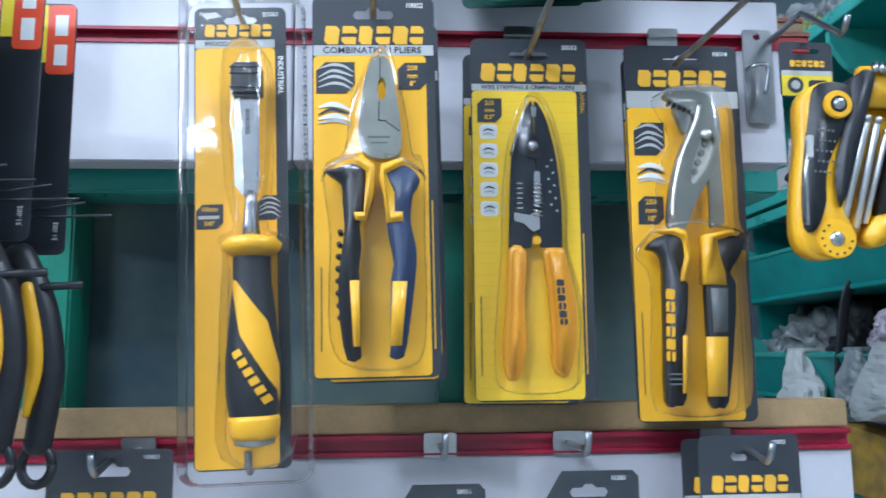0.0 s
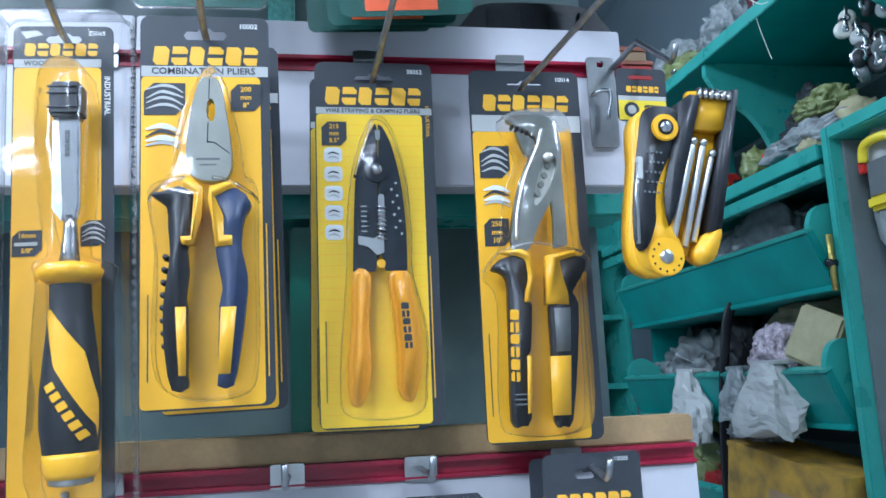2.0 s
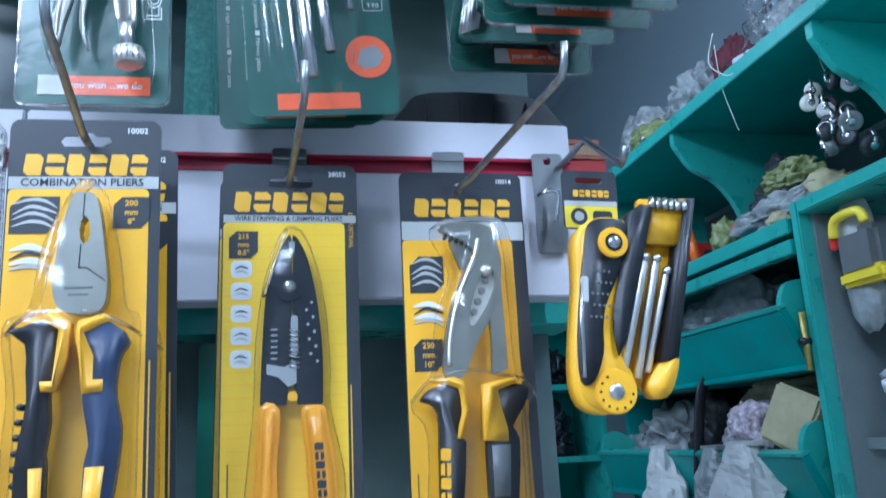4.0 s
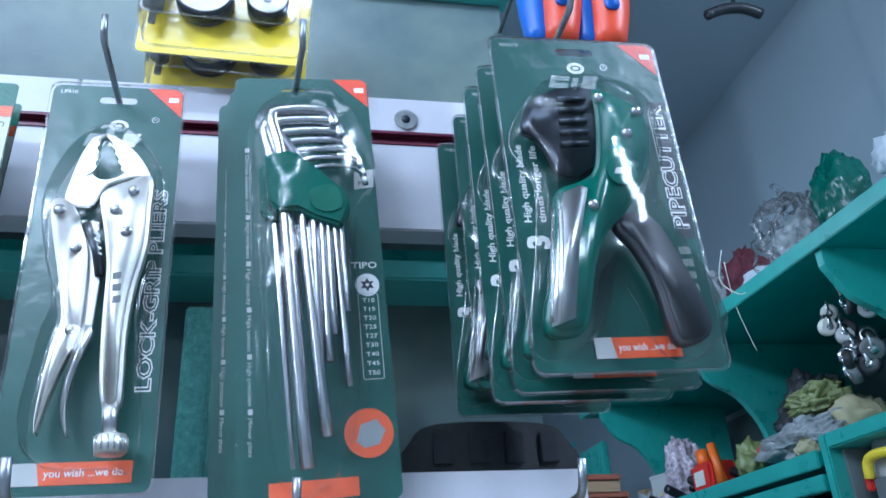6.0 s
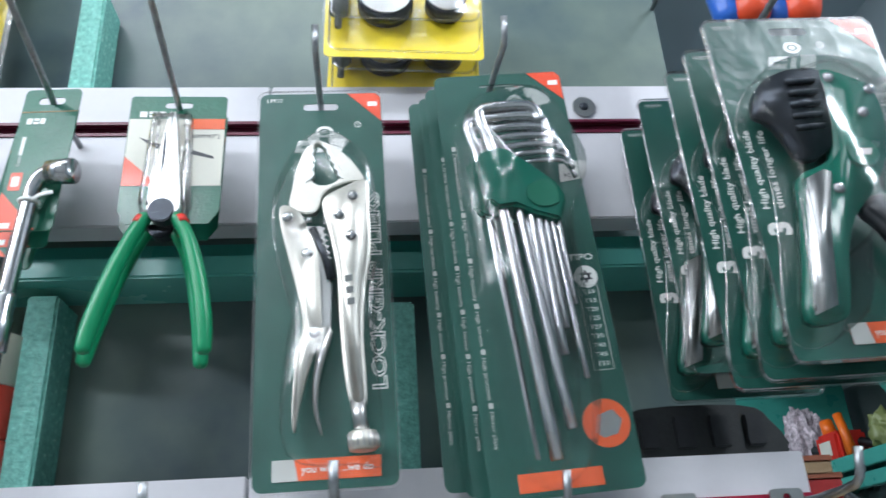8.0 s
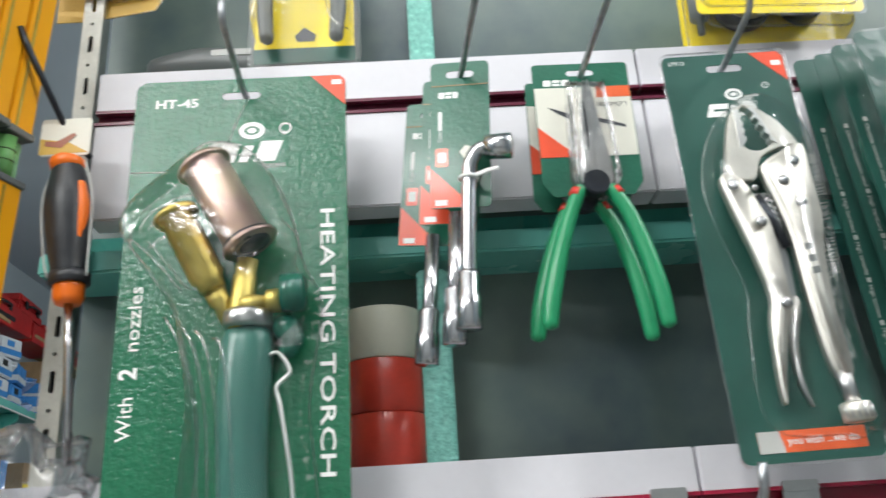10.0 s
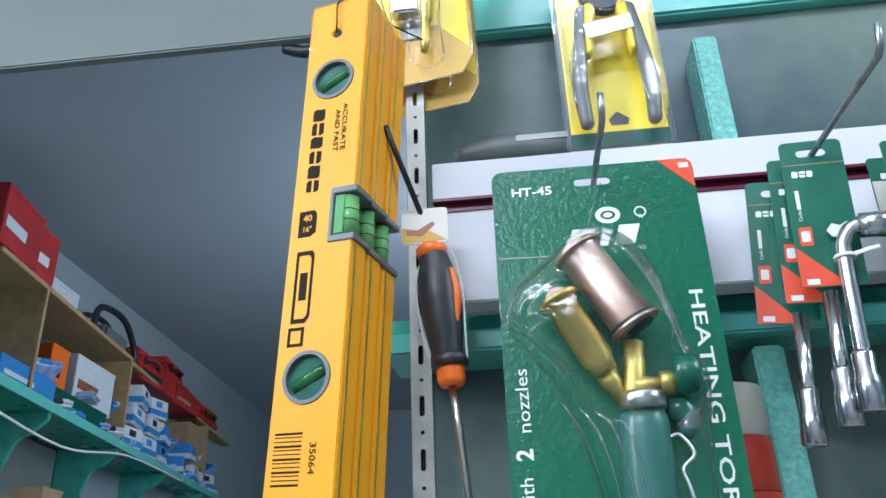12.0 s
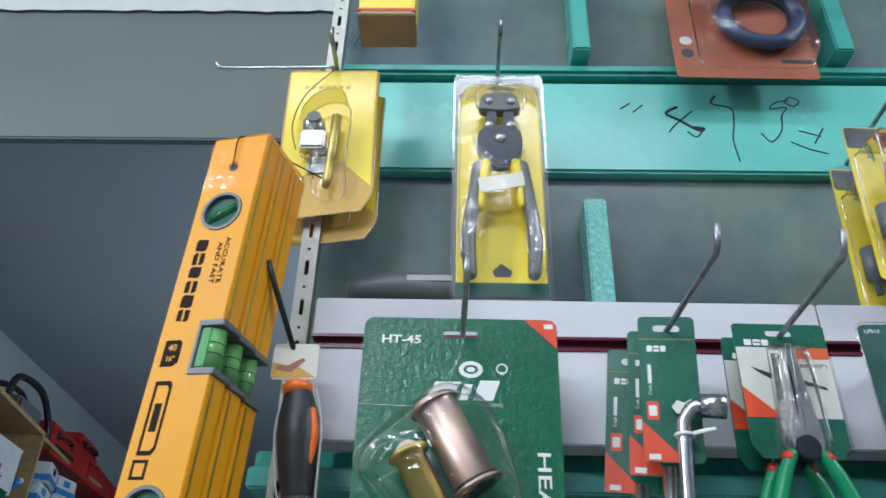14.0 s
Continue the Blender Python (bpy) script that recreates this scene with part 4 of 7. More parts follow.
part("handle_panel", pad(spline([(-34, -25), (-22, -20), (-9, -23), (-12, -41), (-15, -55), (-23, -74), (-25, -88), (-25, -103), (-31, -120), (-39, -120), (-41, -94), (-39, -62), (-37, -43)], 3), -14, -10.5, 1.2), RUBBER, left, "black textured grip panel")
for i in range(5):
    for j in range(4):
        part("grip_dot", disc(-31 + 3.2 * j + 1.6 * (i % 2) - 0.5 * i, -54 - 7 * i, 0.9, -14.4, -13.8, 6), GREYPL, left)
part("pivot_ring", disc(-19, -36, 9.5, -16.5, -13, 28, 0.8), YPLAST, left)
part("pivot_washer", disc(-19, -36, 5.6, -17, -16, 20, 0.3), GUNMETAL, left)
part("pivot_screw", stud(-19, -36, 4.2, -17, 2.2), CHROME, left)
part("end_boss", disc(-17, -125, 13, -12.5, -10, 28, 0.8), YPLAST, left)
part("end_screw", stud(-17, -125, 5, -12.5, 2), STEEL, left)
for i in range(9):
    part("boss_dot", disc(-17 + 10 * math.cos(0.5 * i + 2.2), -125 + 10 * math.sin(0.5 * i + 2.2), 0.8, -12.9, -12.4, 6), GUNMETAL, left)
part("side_key", tube([(-37.5, -12.5, -62), (-38.5, -12.5, -84), (-37, -12.5, -118)], 2.0, 6), STEEL, hk)
part("side_clip", box(-0.039, -0.0345, -0.015, -0.01, -0.074, -0.058, 0.0008), GREYP, hk)
right = part("channel", pad([(7, 0), (43, 4), (40, -31), (29, -99), (23, -122), (11, -125), (-2, -114), (-5, -74)], 2, 11, 1.2), YPLAST, hk, "yellow plastic handle channel")
part("channel_wall", pad(spline([(-7, -15), (7, -9), (6, -22), (-7, -78), (-15, -104), (-18, -79), (-13, -51)], 2), -14, 10, 1.4), RUBBER, right, "black handle side")
part("channel_wall", pad([(32, -2), (38, -1), (23, -103), (13, -106)], -13, 10, 1.2), RUBBER, right, "black handle side")
part("channel_bridge", pad([(7, -4), (35, -1), (31, -31), (0, -32)], -9, 3, 1.2), YPLAST, right)
part("channel_end", pad(spline([(14, -105), (24, -102), (20, -120), (14, -127), (7, -126), (5, -118)], 3), -12, 4, 1.8), YPLAST, right)
for i, (x0, z0, x1, z1) in enumerate(((4, -42, -12, -117), (12, -42, -2, -116), (19, -49, 5, -112))):
    key = part("hex_key", tube([(x0, -9 + i, z0), (x0 - 0.8, -9 + i, z0 - 4), (x1, -8 + i, z1)], [1.8, 3.2 - 0.3 * i, 3.2 - 0.3 * i], 6), BRIGHT, hk, "bright steel hex key")
    part("ball_end", stud(x0, z0, 3, -10 + i, 3), STEEL, key)
for i in range(6):
    part("key_knuckle", tube([(9 + i * 4.4, -10, -3), (8.4 + i * 4.4, -12, -10)], 2.0, 8), STEEL, hk)
place(hk, 0.188, -0.097, 1.7175, 0, 5)
hook(0.178, 1.772, 84, 10, -26, 14, clip=False)

# ---- carded tools, upper board ----


def green_card(name, label, w, h, slot_w=26, corner=True, material=None, flat=True, r=6, slot_z=-12):
    t = thing(name, label, "tool pack", "green carded tools")
    part("card", plate(rrect(-w / 2, w / 2, -h, 0, r), 0, 0.8, (flat_slot(0, slot_z, slot_w, 6),)), material or GREEN2, t, "green printed card with a hang slot")
    if corner:
        part("corner_flash", plate([(w / 2 - 25, -0.4), (w / 2 - 4, -0.4), (w / 2 - 0.5, -4), (w / 2 - 0.5, -25)], -0.3, 0.05), REDP, t, "red corner flash")
        bars(t, [(w / 2 - 10, w / 2 - 3, -12, -8)], -0.3, WHITEP, "wordmark")
    return t


def slogan(t, x0, x1, z0, z1):
    part("slogan_strip", plate([(x0, z0), (x1, z0), (x1, z1), (x0, z1)], -0.35, 0.05), ORANGEP, t)
    part("slogan_mark", plate([(x0, z0), (x0 + (x1 - x0) * 0.24, z0), (x0 + (x1 - x0) * 0.2, z1), (x0, z1)], -0.6, -0.3), GREYP, t)
    words("you wish ...we do", x0 + (x1 - x0) * 0.6, (z0 + z1) / 2, (z1 - z0) * 0.36, -0.5, WHITEP, t, width=(x1 - x0) * 0.66, bold=0.06)


def registered(t, x, z, k=1.0):
    part("round_mark", plate([(x + 2.6 * k * math.cos(a * 0.45), z + 2.6 * k * math.sin(a * 0.45)) for a in range(14)], -0.3, 0, ([(x + 2 * k * math.cos(a * 0.45), z + 2 * k * math.sin(a * 0.45)) for a in range(14)],)), WHITEP, t)
    words("R", x, z, 2 * k, -0.2, WHITEP, t)


def lock_grip_pack():
    t = green_card("lock_grip_pliers_pack", "nickel lock-grip pliers in a blister on green card", 90, 290)
    words("LP910", -34, -6, 3.4, -0.1, WHITEP, t)
    swirl(t, 0, -44, 1.25, -0.1)
    registered(t, 27, -28)
    outlined(t, "LOCK-GRIP PLIERS", 36, -158, 9, 144, 90)
    slogan(t, -33, 34, -284, -271)
    y = -14
    part("upper_jaw", plate(spline([(-4, -53), (4, -53), (17, -63), (26, -75), (30, -85), (19, -86), (3, -93), (-3, -108), (-13, -109), (-21, -104), (-20, -92), (-16, -73), (-11, -59)], 3), y - 3, y + 4, (spline([(-4, -56), (1, -55), (13, -76), (13, -83), (4, -88), (-6, -85), (-6, -70)], 2),), 0.8), NICKEL, t, "nickel plated jaw")
    part("jaw_teeth", plate([(-9, -57), (-5, -56)] + [(-5.4 + 1.5 * (i % 2), -58 - 3 * i) for i in range(9)] + [(-10, -86)], y - 4, y + 3), BRIGHT, t)
    part("jaw_teeth", plate([(5, -55), (1.5, -56)] + [(2 + 1.2 * i + 1.5 * (i % 2), -57 - 3 * i) for i in range(9)] + [(16, -84)], y - 4, y + 3), BRIGHT, t)
    body = part("fixed_arm", pad(spline([(2, -99), (17, -90), (32, -86), (33, -110), (33, -138), (28, -167), (26, -198), (27, -231), (26, -243), (17, -243), (13, -220), (11, -186), (10, -153), (5, -123), (2, -110)], 3), y - 7, y + 5, 2.6, 3), NICKEL, t, "nickel plated body arm")
    for i, (u, v) in enumerate(((17, -160), (17.6, -168), (18.2, -176))):
        part("arm_stamp", plate([(u - 2, v - 2.6), (u + 3, v - 2), (u + 3, v + 2.6), (u - 2, v + 2)], y - 7.2, y - 6.9), GREYPL, body)
    part("lever_arm", pad(spline([(-28, -110), (-24, -104), (-14, -110), (-8, -125), (-2, -145), (-1, -185), (-2, -197), (-9, -219), (-15, -242), (-18, -258), (-19, -242), (-16, -207), (-12, -190), (-17, -162), (-24, -132)], 3), y - 6, y + 3, 1.8, 3), NICKEL, t, "nickel plated lever")
    part("link_plate", plate([(-10, -118), (1, -119), (6, -164), (5, -193), (-1, -192), (-3, -145)], y - 1, y + 2, (), 0.5), STEEL, t, "steel link plate")
    part("link_bar", tube([(-6, y - 2, -121), (2, y - 2, -140), (6, y - 2, -158)], 3, 8), GUNMETAL, t)
    part("release_lever", pad(spline([(-1, -193), (6, -195), (-1, -218), (-4, -241), (-1, -260), (-6, -246), (-6, -222)], 3), y - 3, y + 3, 0.8), STEEL, t)
    part("spring", tube([(0 + (2 if i % 2 else -2) + 0.4 * i, y - 4, -120 - 2.2 * i) for i in range(12)], 0.6, 6), STEEL, t)
    for x, z in [(22, -99), (12, -113), (20, -129), (-22, -114), (-9, -141), (-5, -196), (-8, -117)]:
        part("rivet", stud(x, z, 4.0 if z != -117 else 2.2, y - 7, 2.6), CHROME, t, "domed steel rivet")
    part("adjusting_screw", tube([(21, y - 2, -240), (22, y - 2, -250), (23, y - 2, -260)], [5, 4.6, 4.6], 16), STEEL, t, "threaded adjusting screw")
    part("screw_knob", tube([(23, y - 2, -259), (23, y - 2, -260), (24, y - 2, -270), (24, y - 2, -271)], [7, 9, 9, 7], 20), NICKEL, t, "knurled screw knob")
    for i in range(9):
        a = math.pi * i / 8
        part("knurl", tube([(23.4 - 9.1 * math.cos(a), y - 2 - 9.1 * math.sin(a), -261), (24.2 - 9.1 * math.cos(a), y - 2 - 9.1 * math.sin(a), -269)], 0.6, 5), STEEL, t)
    blister(t, spline([(-6, -48), (14, -48), (34, -70), (38, -104), (38, -150), (33, -200), (36, -272), (20, -276), (-24, -268), (-24, -210), (-20, -180), (-30, -140), (-34, -104), (-24, -70)], 4), 27, 6)
    part("blister_crease", tube(spline([(36, -4, -140), (33, -16, -160), (31, -18, -190), (34, -6, -214)], 4, False), 1.2, 6), GLINT, t)
    part("film", plate(rrect(-46, 46, -291.5, 1.5, 7), -0.95, -0.85), FACING, t, "clear plastic facing")
    part("film_rim", plate(rrect(-46.6, 46.6, -292, 2, 7), -1.3, 0.4, (rrect(-45.6, 45.6, -291, 1, 6),)), GLINT, t)
    return t


def torx_pack():
    t = green_card("torx_key_set_pack", "nine-piece star key set in a blister on green card", 95, 303, slot_w=30)
    swirl(t, 8, -36, 1.0, -0.1)
    registered(t, 26, -30)
    words("TIPO", 35, -152, 4.6, -0.15, WHITEP, t, width=17, bold=0.1)
    star = [(36 + (5 if i % 2 else 2.6) * math.cos(i * math.pi / 6), -166 + (5 if i % 2 else 2.6) * math.sin(i * math.pi / 6)) for i in range(12)]
    part("round_icon", disc(36, -166, 8, -0.3, 0), WHITEP, t)
    part("star_icon", plate(star, -0.5, -0.3, ([(36 + 1.3 * math.cos(a), -166 + 1.3 * math.sin(a)) for a in range(6)],)), CHARC, t)
    part("size_frame", plate(rrect(29, 42.5, -230, -172, 1.5, 2), -0.3, 0, (rrect(29.5, 42, -229.5, -172.5, 1.2, 2),)), GREYP, t)
    for i, s in enumerate(("T10", "T15", "T20", "T25", "T27", "T30", "T40", "T45", "T50")):
        words(s, 36, -177 - 6.1 * i, 2.9, -0.15, WHITEP, t, width=8)
    part("badge_disc", disc(30, -263, 15, -0.4, 0, 32), ORANGEP, t, "orange round badge")
    part("badge_picture", plate([(22, -268), (25, -258), (35, -255), (40, -262), (36, -270), (27, -272)], -0.7, -0.4), STEEL, t)
    words("\u25a0 Chrome vanadium steel \u25a0 High hardness \u25a0 High tenacity \u25a0 High torsion \u25a0 High precision \u25a0 Mirror plate", -40, -166, 2.8, -0.15, GREYP, t, turn=-90, width=212)
    part("count_tag", plate([(32, -94), (46, -92), (46, -78), (33, -80)], -0.4, 0), GREYP, t)
    words("9", 39, -82.5, 4, -0.6, CHARC, t)
    words("PCS", 39, -89.5, 3.4, -0.6, CHARC, t)
    part("slogan_strip", plate([(-30, -299), (22, -299), (22, -288), (-30, -288)], -0.35, 0.05), ORANGEP, t)
    y = -16
    part("key_holder", plate([(-28, -80), (-26, -116), (-20, -122), (-8, -121), (4, -128), (20, -134), (27, -118), (22, -106), (8, -92), (-10, -76)], y - 9, y + 9, (), 2), GPLAST, t, "green plastic key holder")
    part("holder_plaque", plate(spline([(2, -108), (14, -104), (20, -110), (20, -122), (8, -124), (1, -118)], 2), y - 10, y - 9), GREEN, t)
    ends = [(-15, -24, -8, -284, 5.0, -44, 20), (-4, -22, 4, -267, 4.3, -52, 24), (3, -18, 2, -232, 3.6, -60, 28), (8, -14, 8, -222, 3.1, -67, 32), (12, -10, 12, -205, 2.7, -74, 36), (16, -4, 19, -238, 2.4, -80, 38), (20, 2, 21, -190, 2.1, -86, 39)]
    for i, (xt, xb0, xb, zb, r, zbend, xr) in enumerate(ends):
        path = [(xr, y - 4 + i, zbend - 12), (xr - 6, y - 4 + i, zbend + 1), (xb0 + 10, y - 3 + i * 0.6, zbend + 2), (xb0 + 2, y - 3 + i * 0.6, zbend - 4), (xt - 2, y - 2, zbend - 30), (xt, y - 1, -126), (xb, y, zb)]
        part("star_key", tube(spline(path, 4, False), r * 0.86, 10), CHROME, t, "polished L-shaped star key")
    part("blister", dome(spline([(-30, -40), (20, -28), (44, -74), (44, -100), (30, -130), (26, -230), (10, -290), (-24, -290), (-32, -200), (-34, -100)], 4), -0.6, 30, 6), BLISTER, t, "clear formed blister")
    part("film", plate(rrect(-48.5, 48.5, -304, 1.5, 7), -0.95, -0.85), FACING, t, "clear plastic facing")
    return t


def cutter_pack():
    t = green_card("pipe_cutter_pack", "green pipe cutter with black lever in green blister pack", 113, 226, slot_w=26, material=GREEN2, slot_z=-9)
    words("WB970", -44, -5, 3, -0.1, GREYP, t)
    swirl(t, -3, -31, 1.15, -0.1)
    registered(t, 19, -20)
    outlined(t, "PIPECUTTER", 48.5, -95, 9.5, 90, 90, CHARC)
    part("text_field", plate([(43, -146), (55.5, -146), (55.5, -46), (43, -46)], -0.1, 0.05), CHARC, t, "dark printed strip")
    bars(t, [(42.5 - 0.03 * i, 50 - 0.03 * i, -156 - 8 * i, -151.4 - 8 * i) for i in range(4)], -0.1, GREYP)
    words("High quality blade", -48, -109, 4.4, -0.15, WHITEP, t, turn=90, width=53, bold=0.12)
    words("times longer life", -39, -109, 4.4, -0.15, WHITEP, t, turn=90, width=53, bold=0.12)
    words("3", -43, -148, 13, -0.15, WHITEP, t, turn=90, bold=0.9)
    slogan(t, -21, 30, -219, -207)
    y = -14
    house = part("blade_housing", pad(spline([(-32, -55), (-20, -51), (-1, -52), (-1, -71), (-6, -101), (-14, -109), (-23, -113), (-31, -109), (-36, -95), (-42, -86), (-49, -81), (-46, -68), (-39, -59)], 3), y - 5, y + 5, 2.0), GUNMETAL, t, "black ribbed blade jaw")
    for i in range(5):
        part("housing_rib", tube([(-26 - 0.6 * i, y - 6, -62 - 8 * i), (-8 - 0.8 * i, y - 6, -61 - 8 * i)], 2.0, 8), GUNMETAL, house)
    body = part("body", pad(spline([(-2, -54), (10, -56), (27, -68), (28, -91), (21, -114), (6, -136), (-10, -152), (-20, -172), (-29, -203), (-36, -210), (-53, -208), (-47, -181), (-38, -143), (-35, -125), (-21, -119), (-9, -108), (-3, -73)], 3), y - 8, y + 7, 2.8, 3), GPLAST, t, "green enamelled body with handle")
    for x, z in [(0, -61), (23, -70), (14, -86), (-16, -135), (5, -113)][:4]:
        part("rivet", stud(x, z, 3.6, y - 8, 2.2), CHROME, body)
    part("maker_disc", disc(5, -113, 9.5, y - 9, y - 7.5, 24, 0.4), GPLAST, body)
    part("maker_mark", plate([(0, -115), (9, -115), (11, -111), (2, -111)], y - 9.2, y - 8.9), GREYP, body)
    # Steel plate imitates the bright reflection on the blister over the handle.
    part("handle_sleeve", pad([(-33, -128), (-22, -123), (-18, -125), (-28, -157), (-38, -203), (-52, -208), (-46, -182), (-38, -144)], y - 9.6, y - 7.5, 0.8), STEEL, body, "steel plate imitating the blister's reflection")
    part("lever", pad(spline([(-3, -146), (6, -138), (21, -141), (31, -162), (39, -188), (42, -205), (36, -215), (21, -217), (17, -204), (14, -180), (6, -159)], 3), y - 6, y + 6, 2.8, 3), RUBBER, t, "black rubber lever")
    blister(t, spline([(-36, -50), (0, -44), (30, -58), (34, -100), (26, -130), (46, -190), (46, -216), (20, -220), (8, -186), (-8, -166), (-26, -212), (-56, -214), (-46, -150), (-42, -110), (-54, -82)], 4), 27, 5)
    for k in (0, 1):
        part("blister_crease", tube(spline([(-36 - 5 * k, -24, -130 - 8 * k), (-41 - 5 * k, -26, -165), (-48 - 4 * k, -24, -206)], 4, False), 1.5 - 0.5 * k, 6), GLINT, t)
    part("blister_crease", tube(spline([(-14, -20, -53), (6, -24, -50), (26, -20, -62), (34, -6, -74)], 4, False), 1.0, 6), GLINT, t)
    part("film", plate(rrect(-58, 58, -228, 1.5, 7), -0.95, -0.85), FACING, t, "clear plastic facing")
    part("film_rim", plate(rrect(-58, 58, -228, 1.5, 7), -1.2, 0.6, (rrect(-56.6, 56.6, -226.6, 0.1, 6),)), GLINT, t)
    return t


def torch_pack():
    t = green_card("heating_torch_pack", "brass heating torch in a blister on bottle-green card", 150, 335, slot_w=27, material=RIPPLE, slot_z=-14, r=8)
    words("HT-45", -45.5, -19, 7, -0.15, WHITEP, t, width=30, bold=0.18)
    swirl(t, 5, -57, 1.75, -0.1)
    registered(t, 32, -46, 1.7)
    words("TRADING", 24, -71, 3, -0.15, GREYP, t, width=17)
    words("HEATING TORCH", 61, -194, 9.5, -0.15, WHITEP, t, turn=-90, width=176, bold=0.12)
    words("With", -64, -241, 9, -0.15, WHITEP, t, turn=90, width=27)
    words("2", -64, -217, 11, -0.15, WHITEP, t, turn=90, bold=0.4)
    words("nozzles", -63, -181, 9, -0.15, WHITEP, t, turn=90, width=43)
    part("crease", tube([(-74, -0.2, -72), (-40, -0.2, -73), (-28, -0.2, -72)], 0.35, 5), GREYP, t)
    y = -19
    flat = len(t.children)

    def nozzle(x0, z0, x1, z1, r, material, flange):
        d = Vector((x1 - x0, 0, z1 - z0)).normalized()
        p = lambda s, dy=0: (x0 + d.x * s, y + dy, z0 + d.z * s)
        n = math.hypot(x1 - x0, z1 - z0)
        s = [-1, 0, 2, 3, 4, n - 4, n - 3, n - 1, n, n + 1, n, n - 3] if flange else [-3, -2, 0, 2, 4, n - 10, n - 6, n, n + 1]
        rr = [r * 0.9, r * 1.02, r * 1.02, r, r, r, r * 1.16, r * 1.2, r * 1.16, r, r * 0.85, r * 0.8] if flange else [r * 0.9, r * 1.32, r * 1.36, r * 1.28, r, r, r * 0.8, r * 0.72, r * 0.5]
        return tube([p(q) for q in s], rr, 28)

    part("nozzle", nozzle(-18, -83, 15, -141, 15.5, PASSIV, True), PASSIV, t, "wide yellow-zinc burner nozzle")
    part("nozzle_bore", nozzle(13.6, -138.4, 15.2, -141.6, 13, GUNMETAL, False), GUNMETAL, t)
    part("nozzle_rim", nozzle(-19.4, -80.6, -17, -84.8, 15.6, PASSIV, True), PASSIV, t)
    part("nozzle", nozzle(-34, -119, -8, -170, 11, BRASS, False), BRASS, t, "narrow brass nozzle")
    part("nozzle_mouth", disc(-34, -118, 9, y - 2, y + 2, 20, 0.5), PASSIV, t)
    part("small_tip", tube([(-9, y + 4, -168), (-4, y + 4, -178), (-3, y + 4, -180), (1, y + 4, -190)], [7.5, 6.5, 5, 5], 14), BRASS, t)
    part("elbow", tube([(12, y + 4, -146), (11, y + 4, -156), (10.8, y + 4, -157), (9, y + 4, -178), (8, y + 4, -192)], [7, 6.4, 7.4, 7.4, 7], 16), BRASS, t, "brass elbow")
    part("cross_pipe", tube([(9, y + 2, -176), (20, y + 2, -176), (22, y + 2, -175), (26, y + 2, -175)], [6, 6, 4.5, 4.5], 12), BRASS, t)
    part("hex_nut", tube([(25, y + 2, -175), (26, y + 2, -175), (34, y + 2, -174.5), (35, y + 2, -174.5)], [5, 8, 8, 5], 6), BRASS, t, "brass hexagon nut")
    part("valve_knob", tube([(34, y + 2, -174), (35, y + 2, -174), (48, y + 2, -174), (50, y + 2, -174)], [7, 12.5, 12.5, 10], 24), GPLAST, t, "green valve knob")
    part("socket_ring", tube([(13, y + 6, -184), (13, y + 6, -186), (13, y + 6, -193), (13, y + 6, -195)], [14, 15.5, 15.5, 14], 24), STEEL, t, "bright steel collar")
    part("handle", limb([(13, -198), (12, -220), (11, -250), (12, -285), (14, -322)], [(16, 13), (16.5, 14), (16, 14), (15, 13), (15, 12)], y + 8), HANDLEG, t, "dark green torch handle")
    part("trigger", limb([(36, -194), (40, -202), (38, -210)], [(9, 7), (8.5, 7), (6, 6)], y + 8), GPLAST, t, "dark green thumb wheel")
    for i in range(8):
        part("wheel_rib", tube([(32 + 0.4 * i, y - 1, -207 - 0.3 * i + 0 * i), (50 - 0.4 * i, y - 1, -190 - 2.6 * i)], 0.6, 5), GLINT, t)
    part("lighter_wire", tube(spline([(27, y + 4, -213), (33, y + 4, -212), (40, y + 4, -224), (32, y + 4, -233), (35, y + 4, -247), (42, y + 4, -290), (44, y + 4, -325)], 5, False), 1.3, 6), BRIGHT, t, "bent steel wire")
    bub = spline([(-12, -62), (-40, -82), (-64, -104), (-70, -124), (-56, -146), (-38, -172), (-28, -205), (-18, -250), (-14, -330), (52, -330), (50, -240), (54, -206), (58, -172), (46, -146), (38, -112), (18, -72)], 5)
    for tool_part in t.children[flat:]:
        tool_part.location.z = 0.004
    part("blister", dome(bub, -0.6, 37, 12, None, 6), FILM, t, "clear crumpled blister")
    part("blister_bead", tube([(x, -1.0, z) for x, z in bub] + [(bub[0][0], -1.0, bub[0][1])], 0.7, 6), GLINT, t)
    for k in range(4):
        part("handle_fold", tube(spline([(-40 + 11 * k, -10 - 6 * min(k, 2), -180 - 6 * k), (-26 + 9 * k, -14 - 7 * min(k, 2), -206), (-16 + 8 * k, -14 - 7 * min(k, 2), -250), (-12 + 8 * k, -13 - 7 * min(k, 2), -322)], 4, False), 0.9, 6), GLINT, t)
